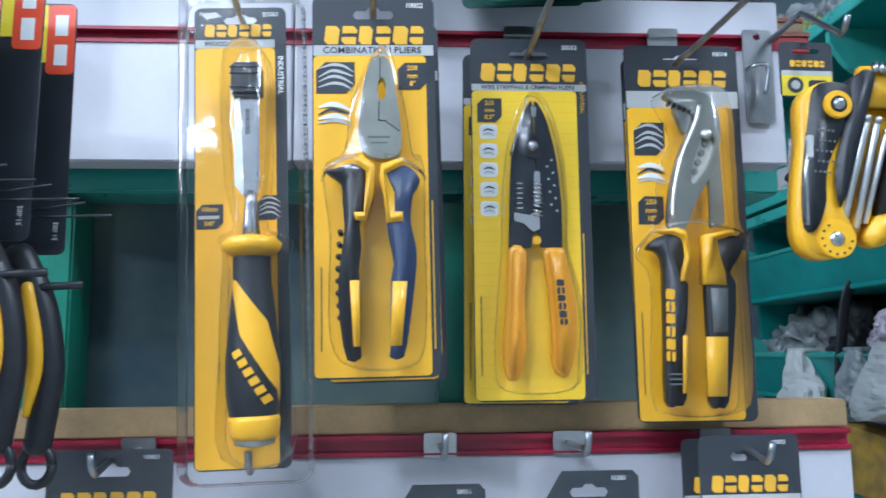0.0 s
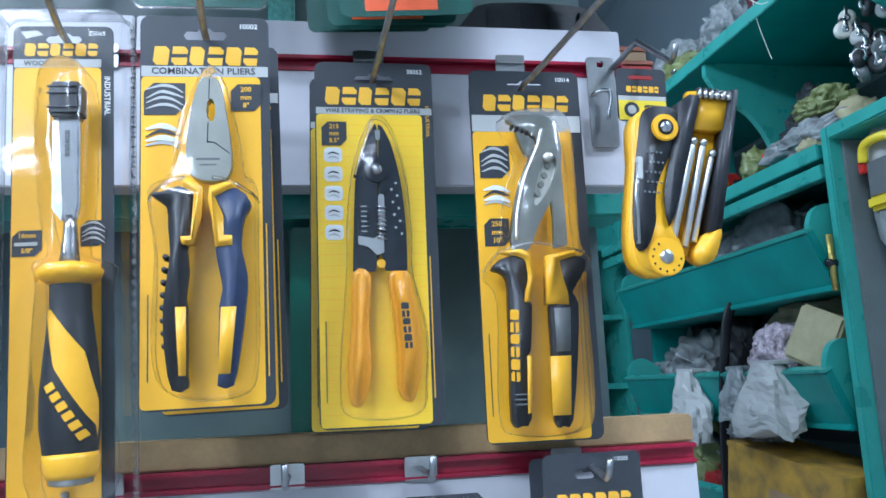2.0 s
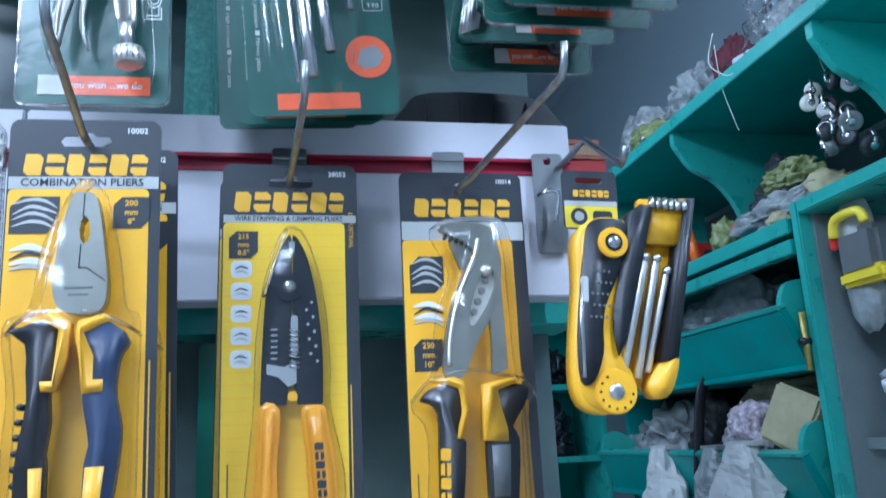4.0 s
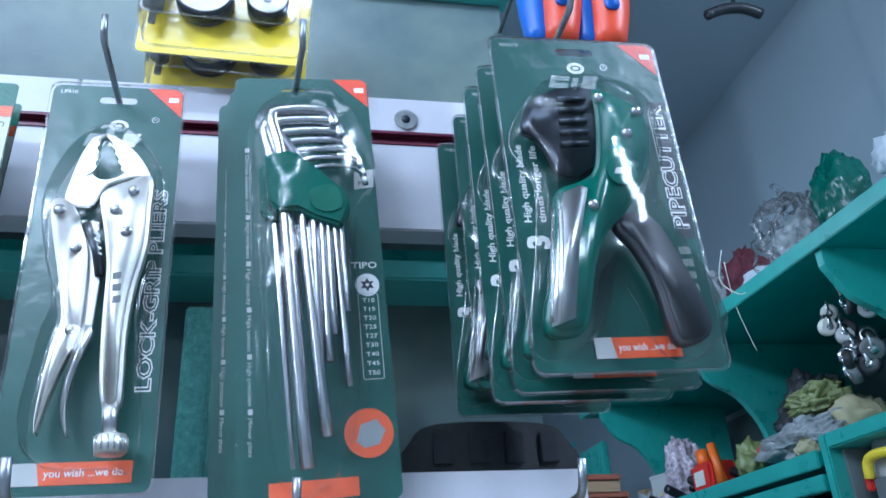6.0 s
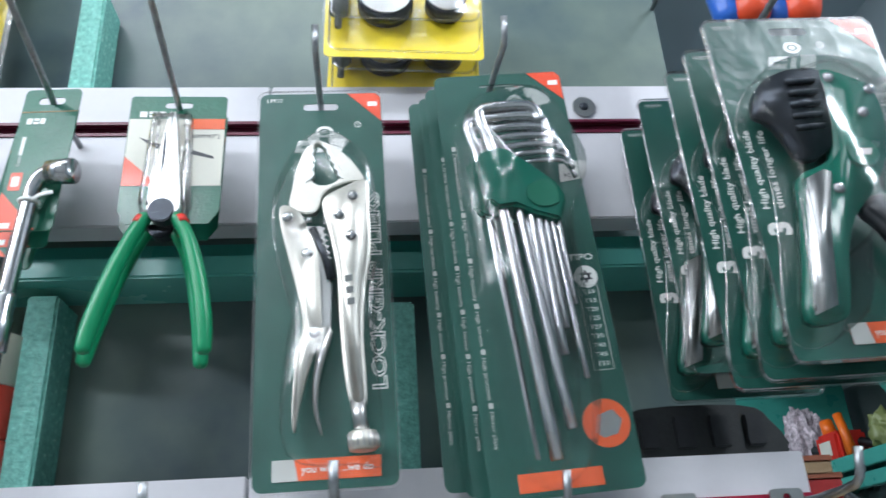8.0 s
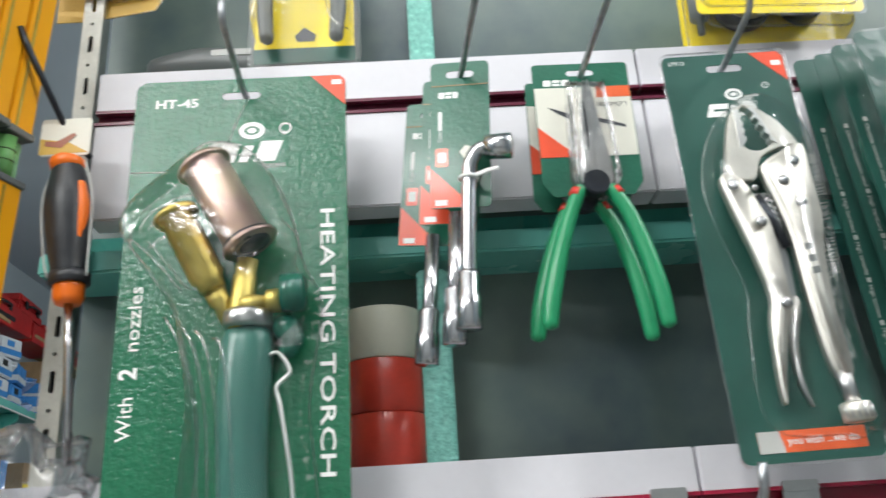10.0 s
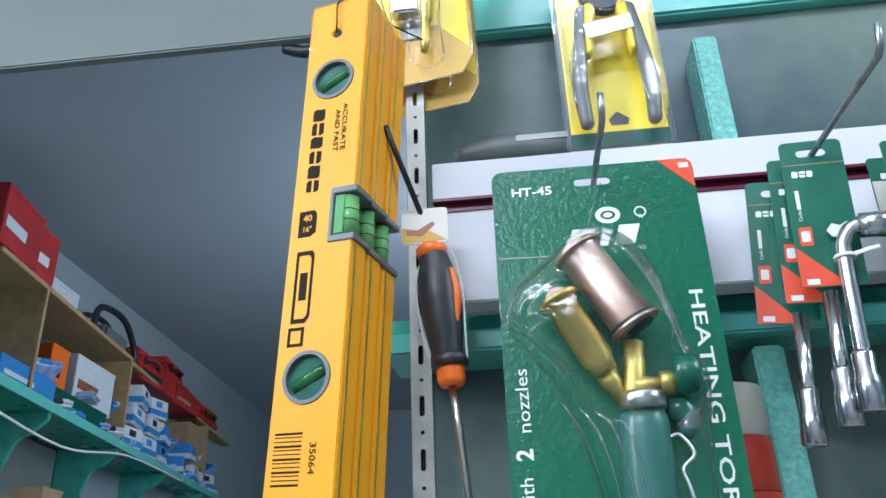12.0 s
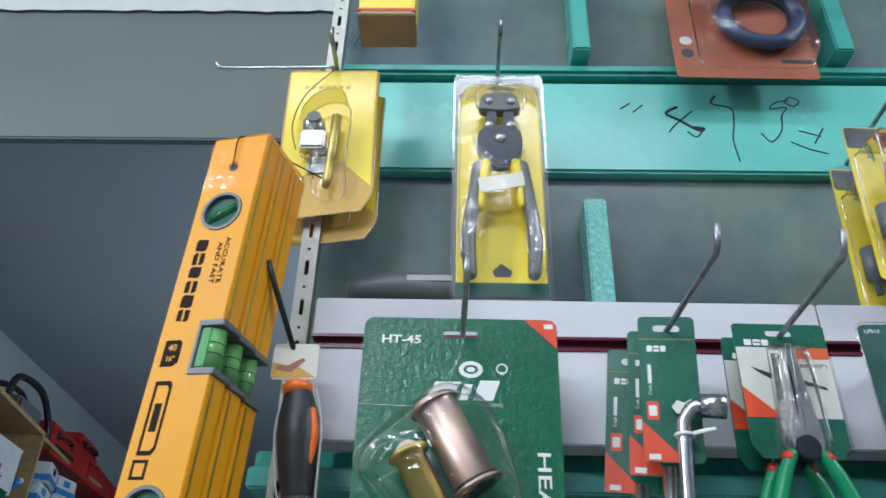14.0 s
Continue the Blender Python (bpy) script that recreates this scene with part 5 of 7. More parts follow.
    for k, loop in enumerate(([(-14, -56), (-46, -80), (-70, -102), (-74, -116), (-54, -136), (-34, -160)], [(-26, -60), (-8, -54), (12, -64), (34, -104), (44, -140)], [(-52, -112), (-42, -98), (-26, -94), (-20, -104)], [(-56, -118), (-50, -108), (-40, -112), (-30, -126)], [(-58, -124), (-40, -146), (-30, -158), (-18, -160)], [(-56, -132), (-44, -124), (-34, -136), (-22, -158)], [(-62, -118), (-56, -106), (-40, -100), (-30, -104)], [(30, -112), (42, -128), (40, -146), (50, -158)], [(-8, -54), (-2, -36), (6, -16)])):
        part("blister_crease", tube([(x, -1.2 - 6 * (k in (2, 3, 5, 6)), z) for x, z in spline(loop, 5, False)], 0.6, 5), GLINT, t)
    return t


def socket_pack(bent=True):
    t = green_card("socket_wrench_pack", "chrome angled socket wrench tied to a green card" if bent else "chrome straight socket wrench on a green card", 42, 114, slot_w=20, corner=False, material=GREEN, r=4, slot_z=-10)
    part("corner_flash", plate([(-20.6, -84), (-20.6, -113.4), (9, -113.4)], -0.3, 0.05), REDP, t, "red corner flash")
    bars(t, [(-17, -9, -112, -108)], -0.3, WHITEP, "wordmark")
    bars(t, [(-20.5, 20.5, -19.5, -18.8)], -0.1, CARTON, "rule")
    wordmark(t, -8, -27, 15, 5, -0.1, WHITEP, 3)
    words("Code", -14, -60, 2.6, -0.15, WHITEP, t, turn=90)
    bars(t, [(-15.3, -12.7, -55, -40)], -0.1, WHITEP)
    part("stamp", plate(rrect(-17, -8.5, -83, -69, 1, 2), -0.3, 0, (rrect(-15.6, -10, -80, -72, 1, 2),)), REDP, t)
    part("stamp_field", plate(rrect(-15.8, -9.8, -80.2, -71.8, 0.5, 2), -0.25, 0), WHITEP, t)
    y = -9
    if bent:
        part("shaft", tube(spline([(6, y, -198), (6.5, y, -150), (7, y, -96), (9, y - 1, -84), (14, y - 2, -77), (22, y - 3, -76)], 4, False), 5.2, 14), CHROME, t, "chrome L-shaped shaft")
        part("socket", tube([(17, y - 3, -76), (18, y - 3, -76), (19, y - 3, -76), (36, y - 5, -77), (37, y - 5, -77), (36, y - 5, -77)], [5.2, 6.6, 8.4, 8.8, 7.4, 5], 18), CHROME, t, "chrome socket end")
        part("cable_tie", tube([(7 + 6 * math.cos(a * 0.52), y + 6 * math.sin(a * 0.52), -97) for a in range(13)], 1.4, 6), WHITEP, t, "white cable tie")
        part("tie_tail", tube([(12, y - 5, -97), (20, y - 9, -96), (27, y - 8, -94)], [(1.6, 0.6)] * 3, 6), WHITEP, t)
        part("torn_paper", plate([(0, -74), (4, -69), (9, -71), (14, -68), (16, -74), (12, -80), (3, -79)], -4, -3.4), CREAM, t, "torn paper scrap")
    else:
        part("shaft", tube([(6, y, -198), (6, y, -110)], 5.2, 14), CHROME, t, "chrome straight shaft")
    part("socket", tube([(6, y, -162), (6, y, -164), (6, y, -165), (6, y, -178), (6, y, -180), (6, y, -200), (6, y, -201)], [5.5, 7, 7.4, 7, 8.2, 8.2, 6.5], 16), CHROME, t, "chrome socket end")
    return t


def nose_pack():
    t = thing("nose_pliers_pack", "long-nose pliers with green grips tied to a card", "tool pack", "green carded tools")
    part("card", plate([(-35, -2), (-33, 0), (33, 0), (35, -2), (35, -96), (28, -106), (-28, -106), (-35, -96)], 0, 0.8, (flat_slot(0, -8, 20, 5),)), GREEN, t, "green and cream printed card")
    part("print_field", plate([(-34.5, -76), (34.5, -76), (34.5, -20), (-34.5, -20)], -0.3, 0.05), CREAM, t)
    wordmark(t, -18, -16, 20, 5, -0.15, WHITEP, 3)
    part("price_flash", plate([(10, -20), (34.5, -20), (34.5, -29), (10, -29)], -0.5, 0), ORANGEP, t, "orange flash")
    words("180MM(7\")", 20, -35, 3.2, -0.4, CHARC, t, width=22)
    part("corner_flash", plate([(-34.5, -52), (-8, -76), (-34.5, -76)], -0.5, 0), REDP, t)
    part("tool_drawing", plate([(-26, -36), (-10, -42), (-12, -46), (-20, -41)], -0.5, -0.2), CHARC, t)
    part("tool_drawing", plate([(8, -45), (28, -52), (28, -54), (8, -49)], -0.5, -0.2), CHARC, t)
    y = -10
    part("jaw", plate(spline([(-3, -28), (-0.3, -28), (-0.3, -100), (-9, -104), (-11, -92), (-7, -62)], 3), y - 4, y + 4, (), 1), STEEL, t, "steel long-nose jaw")
    part("jaw", plate(spline([(0.3, -28), (3, -28), (7, -62), (11, -92), (9, -104), (0.3, -100)], 3), y - 4, y + 4, (), 1), STEEL, t, "steel long-nose jaw")
    for i in range(5):
        part("jaw_groove", box((-4 + 0.2 * i) * MM, (-3.2 + 0.2 * i) * MM, (y - 4.3) * MM, (y - 3.8) * MM, (-78 + 0.1 * i + 3 * i) * MM, (-40 - 2 * i) * MM), GUNMETAL, t)
    part("pivot", disc(-1, -102, 9, y - 5, y + 5, 20, 0.8), GUNMETAL, t)
    part("grip", limb([(-12, -106), (-20, -122), (-30, -150), (-38, -180), (-41, -198)], [(4.5, 5), (5, 5.5), (5.6, 6), (5.8, 6), (5, 5)], y), GGRIP, t, "green dipped grip")
    part("grip", limb([(9, -106), (18, -122), (26, -148), (32, -178), (34, -200)], [(4.5, 5), (5, 5.5), (5.6, 6), (5.8, 6), (5, 5)], y), GGRIP, t, "green dipped grip")
    part("red_collar", tube([(10, y, -106), (13, y, -111)], [4.8, 5.3], 12), REDPL, t)
    part("red_collar", tube([(-13, y, -106), (-15.5, y, -111)], [4.8, 5.3], 12), REDPL, t)
    part("sleeve", pad([(-14, -24), (13, -25), (17, -98), (11, -108), (-14, -107), (-17, -96)], y - 7, y + 6, 2.5), FILM, t, "clear plastic sleeve")
    for x0, x1 in ((-12, -14), (-8, -9.5), (11, 14)):
        part("sleeve_fold", tube(spline([(x0, y - 7.5, -26), ((x0 + x1) / 2 + 0.8, y - 8, -60), (x1, y - 7.5, -100)], 5, False), 1.0, 6), GLINT, t)
    return t


place(lock_grip_pack(), -0.153, -0.053, 2.079, 0, -1.0)
place(torx_pack(), -0.022, -0.078, 2.078, 0, -3.6)
for i, (dx, y_, ln) in enumerate(((-0.005, -0.058, -3.0), (-0.009, -0.040, -3.4), (-0.016, -0.024, -2.4))):
    place(copy_thing(bpy.data.objects["torx_key_set_pack"], Matrix()), -0.022 + dx, y_, 2.081 + 0.005 * i, 0, ln)
place(cutter_pack(), 0.154, -0.165, 2.056, 0, -2.0)
for x_, y_, z_, ln in ((0.151, -0.138, 2.053, -1.6), (0.1475, -0.112, 2.054, -1.0), (0.1555, -0.036, 2.084, -1.5), (0.146, -0.014, 2.07, -1.0)):
    place(copy_thing(bpy.data.objects["pipe_cutter_pack"], Matrix()), x_, y_, z_, 0, ln)
place(torch_pack(), -0.503, -0.05, 2.080, 0, 0.3)

place(socket_pack(), -0.345, -0.058, 2.080, 0, 3.5, -8)
sp2 = place(socket_pack(False), -0.351, -0.044, 2.074, 0, 4.5, -8)
place(copy_thing(sp2, Matrix()), -0.364, -0.026, 2.066, 0, 6.0, -10)
place(nose_pack(), -0.2575, -0.05, 2.079, 0, 0.6)
place(copy_thing(bpy.data.objects["nose_pliers_pack"], Matrix()), -0.2605, -0.03, 2.076, 0, 1.4)

# ---- on the mint beam ----


def crimper_pack():
    t = thing("bolt_cutter_pack", "small yellow and grey bolt cutter in a clear blister", "tool pack")
    part("card", plate(rrect(-44, 44, -263, 0, 5), 0, 0.8, (flat_slot(0, -8, 20, 6),)), GREYPL, t)
    part("print_field", plate(rrect(-41, 41, -256, -30, 3), -0.3, 0.05), CANARY, t, "yellow printed field")
    part("base_band", plate(rrect(-42, 42, -262, -248, 2), -0.5, 0.05), GREEN2, t)
    y = -16
    part("head", plate(spline([(-18, -46), (-10, -40), (12, -40), (18, -48), (18, -62), (-18, -62)], 3), y - 6, y + 6, (), 1), GREYPL, t)
    for s in (-1, 1):
        part("blade_arm", plate([(s * 3, -60), (s * 13, -60), (s * 15, -88), (s * 4, -92)], y - 4, y + 4, (), 1), GUNMETAL, t)
        part("bolt", stud(s * 11, -52, 4.5, y - 6, 3), STEEL, t)
        part("bolt", stud(s * 11, -82, 5, y - 5, 3), STEEL, t)
        part("handle", limb([(s * 19, -130), (s * 25, -165), (s * 30, -210), (s * 28, -248)], [(8, 7), (6.5, 8), (7, 8), (6, 7)], y), GREYPL, t, "grey rubber handle")
        part("handle_inlay", limb([(s * 14, -128), (s * 17, -150), (s * 19, -178)], [(6, 8), (5, 8), (3, 7)], y - 1), CANARY, t)
    part("cheek_plate", plate(spline([(-21, -92), (-10, -84), (10, -84), (20, -92), (20, -116), (8, -132), (-8, -132), (-21, -116)], 3), y - 7, y + 4, (), 1.5), GUNMETAL, t)
    part("pivot_bolt", stud(0, -100, 6, y - 7, 4), STEEL, t)
    part("paper_wrap", plate([(-22, -150), (20, -142), (22, -158), (-19, -166)], y - 9, y - 8), CREAM, t, "paper strip round the handles")
    part("maker_mark", plate([(-8, -236), (0, -228), (10, -236), (8, -242), (-6, -242)], -0.5, -0.2), CHARC, t)
    part("blister", dome(rrect(-40, 40, -256, -34, 16), -0.4, 34, 8, None, 5), FILM, t, "clear wrinkled blister")
    part("blister_flange", plate(rrect(-46, 46, -266, 3, 6), -1, -0.6), FACING, t)
    part("flange_edge", plate(rrect(-46.4, 46.4, -266.4, 3.4, 6), -1.6, 0.4, (rrect(-45, 45, -265, 2, 5),)), GLINT, t)
    for loop in ([(-22, -66), (-24, -44), (-8, -32), (10, -32), (24, -46), (22, -66)], [(-26, -100), (-22, -118), (-4, -136), (10, -134), (24, -116)], [(-34, -176), (-38, -200), (-36, -236)], [(20, -206), (24, -236), (38, -250)]):
        part("blister_crease", tube([(x, -26, z) for x, z in spline(loop, 5, False)], 0.8, 6), GLINT, t)
    return place(t, -0.467, 0.008, 2.393, 0, 0)


crimper_pack()
yb = thing("tube_cutter_pack", "tan carded pipe tool in a clear blister", "tool pack")
part("card", plate([(-42, -4), (-38, 0), (48, 0), (52, -4), (52, -160), (42, -178), (-10, -186), (-40, -186)], 0, 0.8), TAN, yb, "tan printed card")
part("print_field", plate([(-40, -3), (49, -3), (50, -150), (20, -120), (-38, -150)], -0.3, 0.05), CANARY, yb, "yellow printed field")
bars(yb, [(-24 + 7 * i, -19.5 + 7 * i, -26, -22) for i in range(7)], -0.4, TAN)
head = part("tool_head", tube([(-8, -12, -80), (-8, -12, -82), (-6, -12, -94), (-6, -12, -96)], [9, 11, 11, 8], 18), CHROME, yb, "chrome cutter head")
part("head_jaw", box(-0.018, 0.006, -0.02, -0.006, -0.118, -0.096, 0.002), STEEL, head)
part("head_knob", disc(-6, -84, 7, -25, -21, 18, 0.8), GREYPL, head)
part("tool_bar", tube([(14, -12, -72), (14, -12, -74), (13, -12, -124), (12, -12, -126), (11, -12, -150), (10, -12, -160)], [3, 5, 5, 3.5, 4.5, 3], 14), BRASS, yb, "brass bar")
arch = spline([(-20, -72), (-4, -50), (14, -46), (26, -60), (24, -120), (26, -160), (10, -168), (-4, -158), (-6, -124), (-20, -112)], 4)
part("blister", dome(arch, -0.4, 28, 6), FILM, yb)
part("blister_bead", tube([(x, -1.2, z) for x, z in arch], 0.8, 6), GLINT, yb)
part("film_edge", tube([(52.5, -1.2, -4), (52.5, -1.2, -160), (42, -1.2, -179), (-10, -1.2, -187)], 0.8, 6), GLINT, yb)
part("tie_wire", tube(spline([(8, -2, 2), (-20, -8, -40), (-30, -8, -80), (-24, -6, -110)], 4, False), 0.6, 5), GUNMETAL, yb)
place(yb, -0.643, -0.004, 2.391, 0, -1)
place(copy_thing(yb, Matrix()), -0.638, 0.014, 2.372, 0, -0.5)
hook(-0.636, 2.394, 46, 12, -2, 0, clip=False, root=78)
lh = thing("side_hook", "thin white wire hook reaching out sideways", "hook")
part("wire", tube(spline([(0, 0, 0), (-60, 0, -1), (-118, 0, -2), (-124, 0, 0), (-128, 0, 6)], 4, False), 1.5, 8), CHROME, lh)
lh.matrix_world = pose(-0.638, -0.002, 2.398)
bx = thing("yellow_box", "small yellow carton with a dark base hung on the upright", "box")
part("carton", box(-0.026, 0.026, -0.02, 0.02, 0, 0.12, 0.002), CANARY, bx)
part("base_flap", box(-0.0265, 0.0265, -0.0205, 0.0205, -0.003, 0.002, 0.001), CARTON, bx, "brown carton base")
part("red_line", box(-0.0267, 0.0267, -0.0207, 0.0207, 0.003, 0.006), REDPL, bx)
part("hanger_wire", tube([(-50, 92, 70), (-20, 40, 72), (0, 10, 70)], 1.6, 8), WIRE, bx)
bx.matrix_world = pose(-0.575, -0.086, 2.364)

jw = thing("hole_saw_kit", "hole saw kit in a clear blister on yellow card", "tool pack", "hole saw kits")
part("card", plate(rrect(-66, 66, 0, 165, 5), 0, 0.8, (flat_slot(0, 156, 28, 6),)), CANARY, jw, "yellow printed card")
part("header", plate(rrect(-65, 65, 140, 164, 3), -0.3, 0.05, (flat_slot(0, 156, 30, 7),)), CHARC, jw)
part("print_picture", plate([(-40, 100), (0, 106), (2, 132), (-36, 128)], -0.4, 0), RUST, jw)
words("4", -46, 130, 12, -0.2, CHARC, jw)
for x, z, r in ((-16, 50, 23), (34, 50, 17), (-18, 98, 17), (26, 98, 21)):
    cup = part("hole_saw", tube([(x, -2, z), (x, -4, z), (x, -17, z), (x, -19, z)], [r * 0.8, r, r, r * 0.92], 28), GUNMETAL, jw, "black steel hole saw cup")
    part("saw_face", disc(x, z, r * 0.9, -20, -18.5, 28, 0.4), STEEL, cup)
    part("saw_hub", disc(x, z, r * 0.3, -21, -19.8, 6, 0.3), STEEL, cup)
part("arbor", tube([(-54, -12, 20), (-54, -12, 34), (-54, -12, 35), (-54, -12, 66)], [3, 3, 8, 8], 12), GREYPL, jw)
part("blister", dome(rrect(-62, 62, 6, 134, 8), -0.4, 38, 5, None, 5), FILM, jw)
part("flange", plate(rrect(-68, 68, -3, 167, 6), -1, -0.6), FACING, jw)
for d in (-1.4, -36):
    part("blister_rim", tube([(x, d, z) for x, z in rrect(-62 if d > -2 else -58, 62 if d > -2 else 58, 6 if d > -2 else 10, 134, 8)], 0.9, 6), GLINT, jw)
place(jw, -0.087, -0.03, 2.13, 0, 2)
place(copy_thing(jw, Matrix()), -0.087, 0.012, 2.112, 0, 2.5)

ob = thing("cable_clip_pack", "dark coil in a worn rust-orange blister pack", "tool pack")
part("card", plate(rrect(-78, 78, -10, 190, 6), 0, 0.8), RUST, ob, "rust-orange printed card")
part("coil", tube([(24 + 42 * math.cos(a * 0.262), -12, 76 + 42 * math.sin(a * 0.262)) for a in range(25)], 9, 10), NAVY, ob, "dark coil")
part("coil_core", disc(24, 76, 30, -10, -2, 28, 1), RUST, ob)
bars(ob, [(40, 74, 14, 20)], -0.2, CHARC)
part("round_icon", disc(-62, 48, 7, -0.4, 0), GREYP, ob)
part("round_icon", disc(-62, 28, 7, -0.4, 0), CHARC, ob)
part("white_band", plate([(-40, 86), (74, 106), (74, 150), (-46, 130)], -34, -33.4), WHITEP, ob)
part("blister", dome(rrect(-50, 76, 6, 180, 12), -0.4, 30, 8), FILM, ob)
part("blister_bead", tube([(x, -1.2, z) for x, z in rrect(-50, 76, 6, 180, 12)], 1.0, 6), GLINT, ob)
place(ob, -0.19, 0.035, 2.432, -2, 1)

kn = thing("knife_pair", "pair of blue and orange moulded plastic handles", "knife pack")
for x, k in ((-16, 0), (24, 5)):
    h = part("handle", limb([(x - 10, 2), (x - 11, 40), (x - 10, 90), (x - 8, 140)], [(13, 11), (15, 14), (15, 13), (13, 11)], 2), BLUEPL, kn, "blue plastic handle")
    part("shell", limb([(x + 4, 0), (x + 7, 30), (x + 8, 62), (x + 4, 112)], [(15, 13), (18, 16), (18, 15), (12, 11)], -4), SCARLET, h, "scarlet plastic shell")
    part("window", pad(rrect(x - 2, x + 10, 16, 46, 5), -21.5, -17, 1.2), BLUEPL, h, "blue sight window")
    part("button", limb([(x + 4, 26), (x + 4, 36)], [(3, 3), (3, 3)], -21), GUNMETAL, h)
    for i in range(4):
        part("shell_rib", tube([(x - 6, -19, 56 + 6 * i), (x + 20, -19, 56 + 6 * i)], 1.2, 6), SCARLET, h)
part("hang_card", plate(rrect(-48, 50, 120, 170, 5), 0, 0.8, (flat_slot(0, 162, 26, 6),)), BLUEPL, kn)
place(kn, 0.186, -0.098, 2.118, 0, 0)
hook(0.186, 2.285, 120, 10, -4, 0, clip=False, root=92)

# spirit levels
lv = thing("spirit_level", "amber aluminium spirit level with green vials", "level", "hanging spirit levels")
part("body", plate([(-25, 0), (25, 0), (25, -170), (8, -170), (8, -208), (25, -208), (25, -385), (-25, -385)], -10.5, 10.5, ([(-1 + 4 * math.cos(a * 0.42), -30 + 4 * math.sin(a * 0.42)) for a in range(15)], [(17 * math.cos(a * 0.262) - 1, -73 + 17 * math.sin(a * 0.262)) for a in range(24)], [(17 * math.cos(a * 0.262) - 1, -303 + 17 * math.sin(a * 0.262)) for a in range(24)]), 0.8), LEVELP, lv, "amber box-section body")
for z in (-73, -303):
    part("vial_ring", plate([(-1 + 17.5 * math.cos(a * 0.262), z + 17.5 * math.sin(a * 0.262)) for a in range(24)], -11.4, 11.4, ([(-1 + 15 * math.cos(a * 0.262), z + 15 * math.sin(a * 0.262)) for a in range(24)],)), GREYPL, lv, "grey vial ring")
    part("vial_lens", disc(-1, z, 15, -8, 8, 24), VIALD, lv, "dark green end vial")
    part("vial_tube", tube([(-12, -6.5, z - 6), (10, -6.5, z + 5)], 4.5, 10), VIALM, lv)
# Dark disc stands in for the shade inside the hanging hole.
part("hole_lining", disc(-1, -30, 3.9, -9, 9, 16), GUNMETAL, lv)
part("vial_frame", plate([(6, -168), (27, -168), (27, -173), (9, -173), (9, -205), (27, -205), (27, -210), (6, -210)], -11.5, 11.5, (), 0.6), GREYPL, lv, "grey vial frame")
vial = part("centre_vial", box(0.0092, 0.018, -0.0104, 0.0104, -0.2045, -0.1735, 0.001), VIALC, lv, "clear green centre vial block")
part("vial_liquid", tube([(18, -3, -174.5), (18, -3, -203.5)], 6.6, 16), VIALG, vial, "bright green liquid")
for z in (-185, -193):
    part("vial_line", tube([(18 + 6.7 * math.cos(q * 0.45), -3 + 6.7 * math.sin(q * 0.45), z) for q in range(15)], 0.35, 5), INK, vial)
part("groove", box(0.0249, 0.0256, -0.006, -0.004, -0.168, -0.002, 0, box(0.0249, 0.0256, -0.006, -0.004, -0.383, -0.212)), BRASS, lv)
part("end_cap", plate([(-25.5, -383), (25.5, -383), (25.5, -391), (-25.5, -391)], -11, 11, (), 1), GREYPL, lv)
wordmark(lv, -10, -134, 72, 10, -10.6, INK, 6, -90)
words("ACCURATE", 12, -118, 4, -10.8, INK, lv, turn=-90, width=40)
words("AND FAST", 6, -120, 4, -10.8, INK, lv, turn=-90, width=36)
part("size_badge", plate([(-18, -183), (-6, -183), (-4, -186), (-4, -200), (-8, -203), (-18, -203)], -10.8, -10.4), INK, lv)
words("40", -11, -189, 5, -10.9, LEVELP, lv, bold=0.1)
words("16\"", -11, -197.5, 4, -10.9, LEVELP, lv, bold=0.1)
part("level_drawing", plate([(-17, -214), (-5, -214), (-3, -217), (-3, -262), (-6, -266), (-17, -266)], -10.8, -10.4, ([(-15, -217), (-7, -217), (-5, -220), (-5, -260), (-7, -263), (-15, -263)],)), INK, lv)
bars(lv, [(-13, -7, -250, -230)], -10.4, INK, "drawing_bar")
part("pictogram", plate([(-18, -269), (-6, -269), (-6, -282), (-18, -282)], -10.8, -10.4, ([(-16, -271), (-8, -271), (-8, -280), (-16, -280)],)), INK, lv)
for i in range(13):
    bars(lv, [(-20, 0, -338 - 2.6 * i - (0.6 if i % 3 else 1.3), -338 - 2.6 * i)], -10.5, INK, "barcode_bar")
words("35064", 8, -354, 4.5, -10.8, INK, lv, turn=-90, width=19)
place(lv, -0.683, -0.092, 2.218, 0, 3.3, -16)
for i in (1, 2):
    m = lv.matrix_world @ Matrix.Translation((0.0006 * i, 0.0222 * i, -0.002 * i))
    copy_thing(lv, m)
sh = thing("level_thread", "thin dark thread holding the spirit levels", "thread")
part("thread", tube(spline([(40, 60, 34), (10, 8, 32), (0, -12, 30), (-0.5, -13, 8), (-1, -11, 0)], 5, False), 0.7, 6), INK, sh)
sh.matrix_world = lv.matrix_world @ Matrix.Translation((0, 0, -0.030))
fw = thing("level_wrap", "clear crinkled film round the tops of the levels", "wrap")
part("film", box(-0.0262, 0.0266, -0.0118, 0.056, -0.055, 0.0015, 0.002), FILM, fw)
part("tape_band", box(-0.0266, 0.027, -0.0122, 0.0564, -0.016, -0.004, 0.001), FACING, fw, "clear tape round the film")
fw.matrix_world = lv.matrix_world @ Matrix.Translation((0.0006, 0, 0))

# screwdriver
sd = thing("screwdriver", "screwdriver with a black and orange handle and tag", "screwdriver")
part("tag", plate(rrect(-18, 18, -22, 8, 3), -1, 0.4), CREAM, sd, "cream paper tag")
part("tag_stripe", plate([(-17.5, -8), (4, -12), (17, -20), (-17.5, -21)], -1.3, -0.9), TAN, sd)
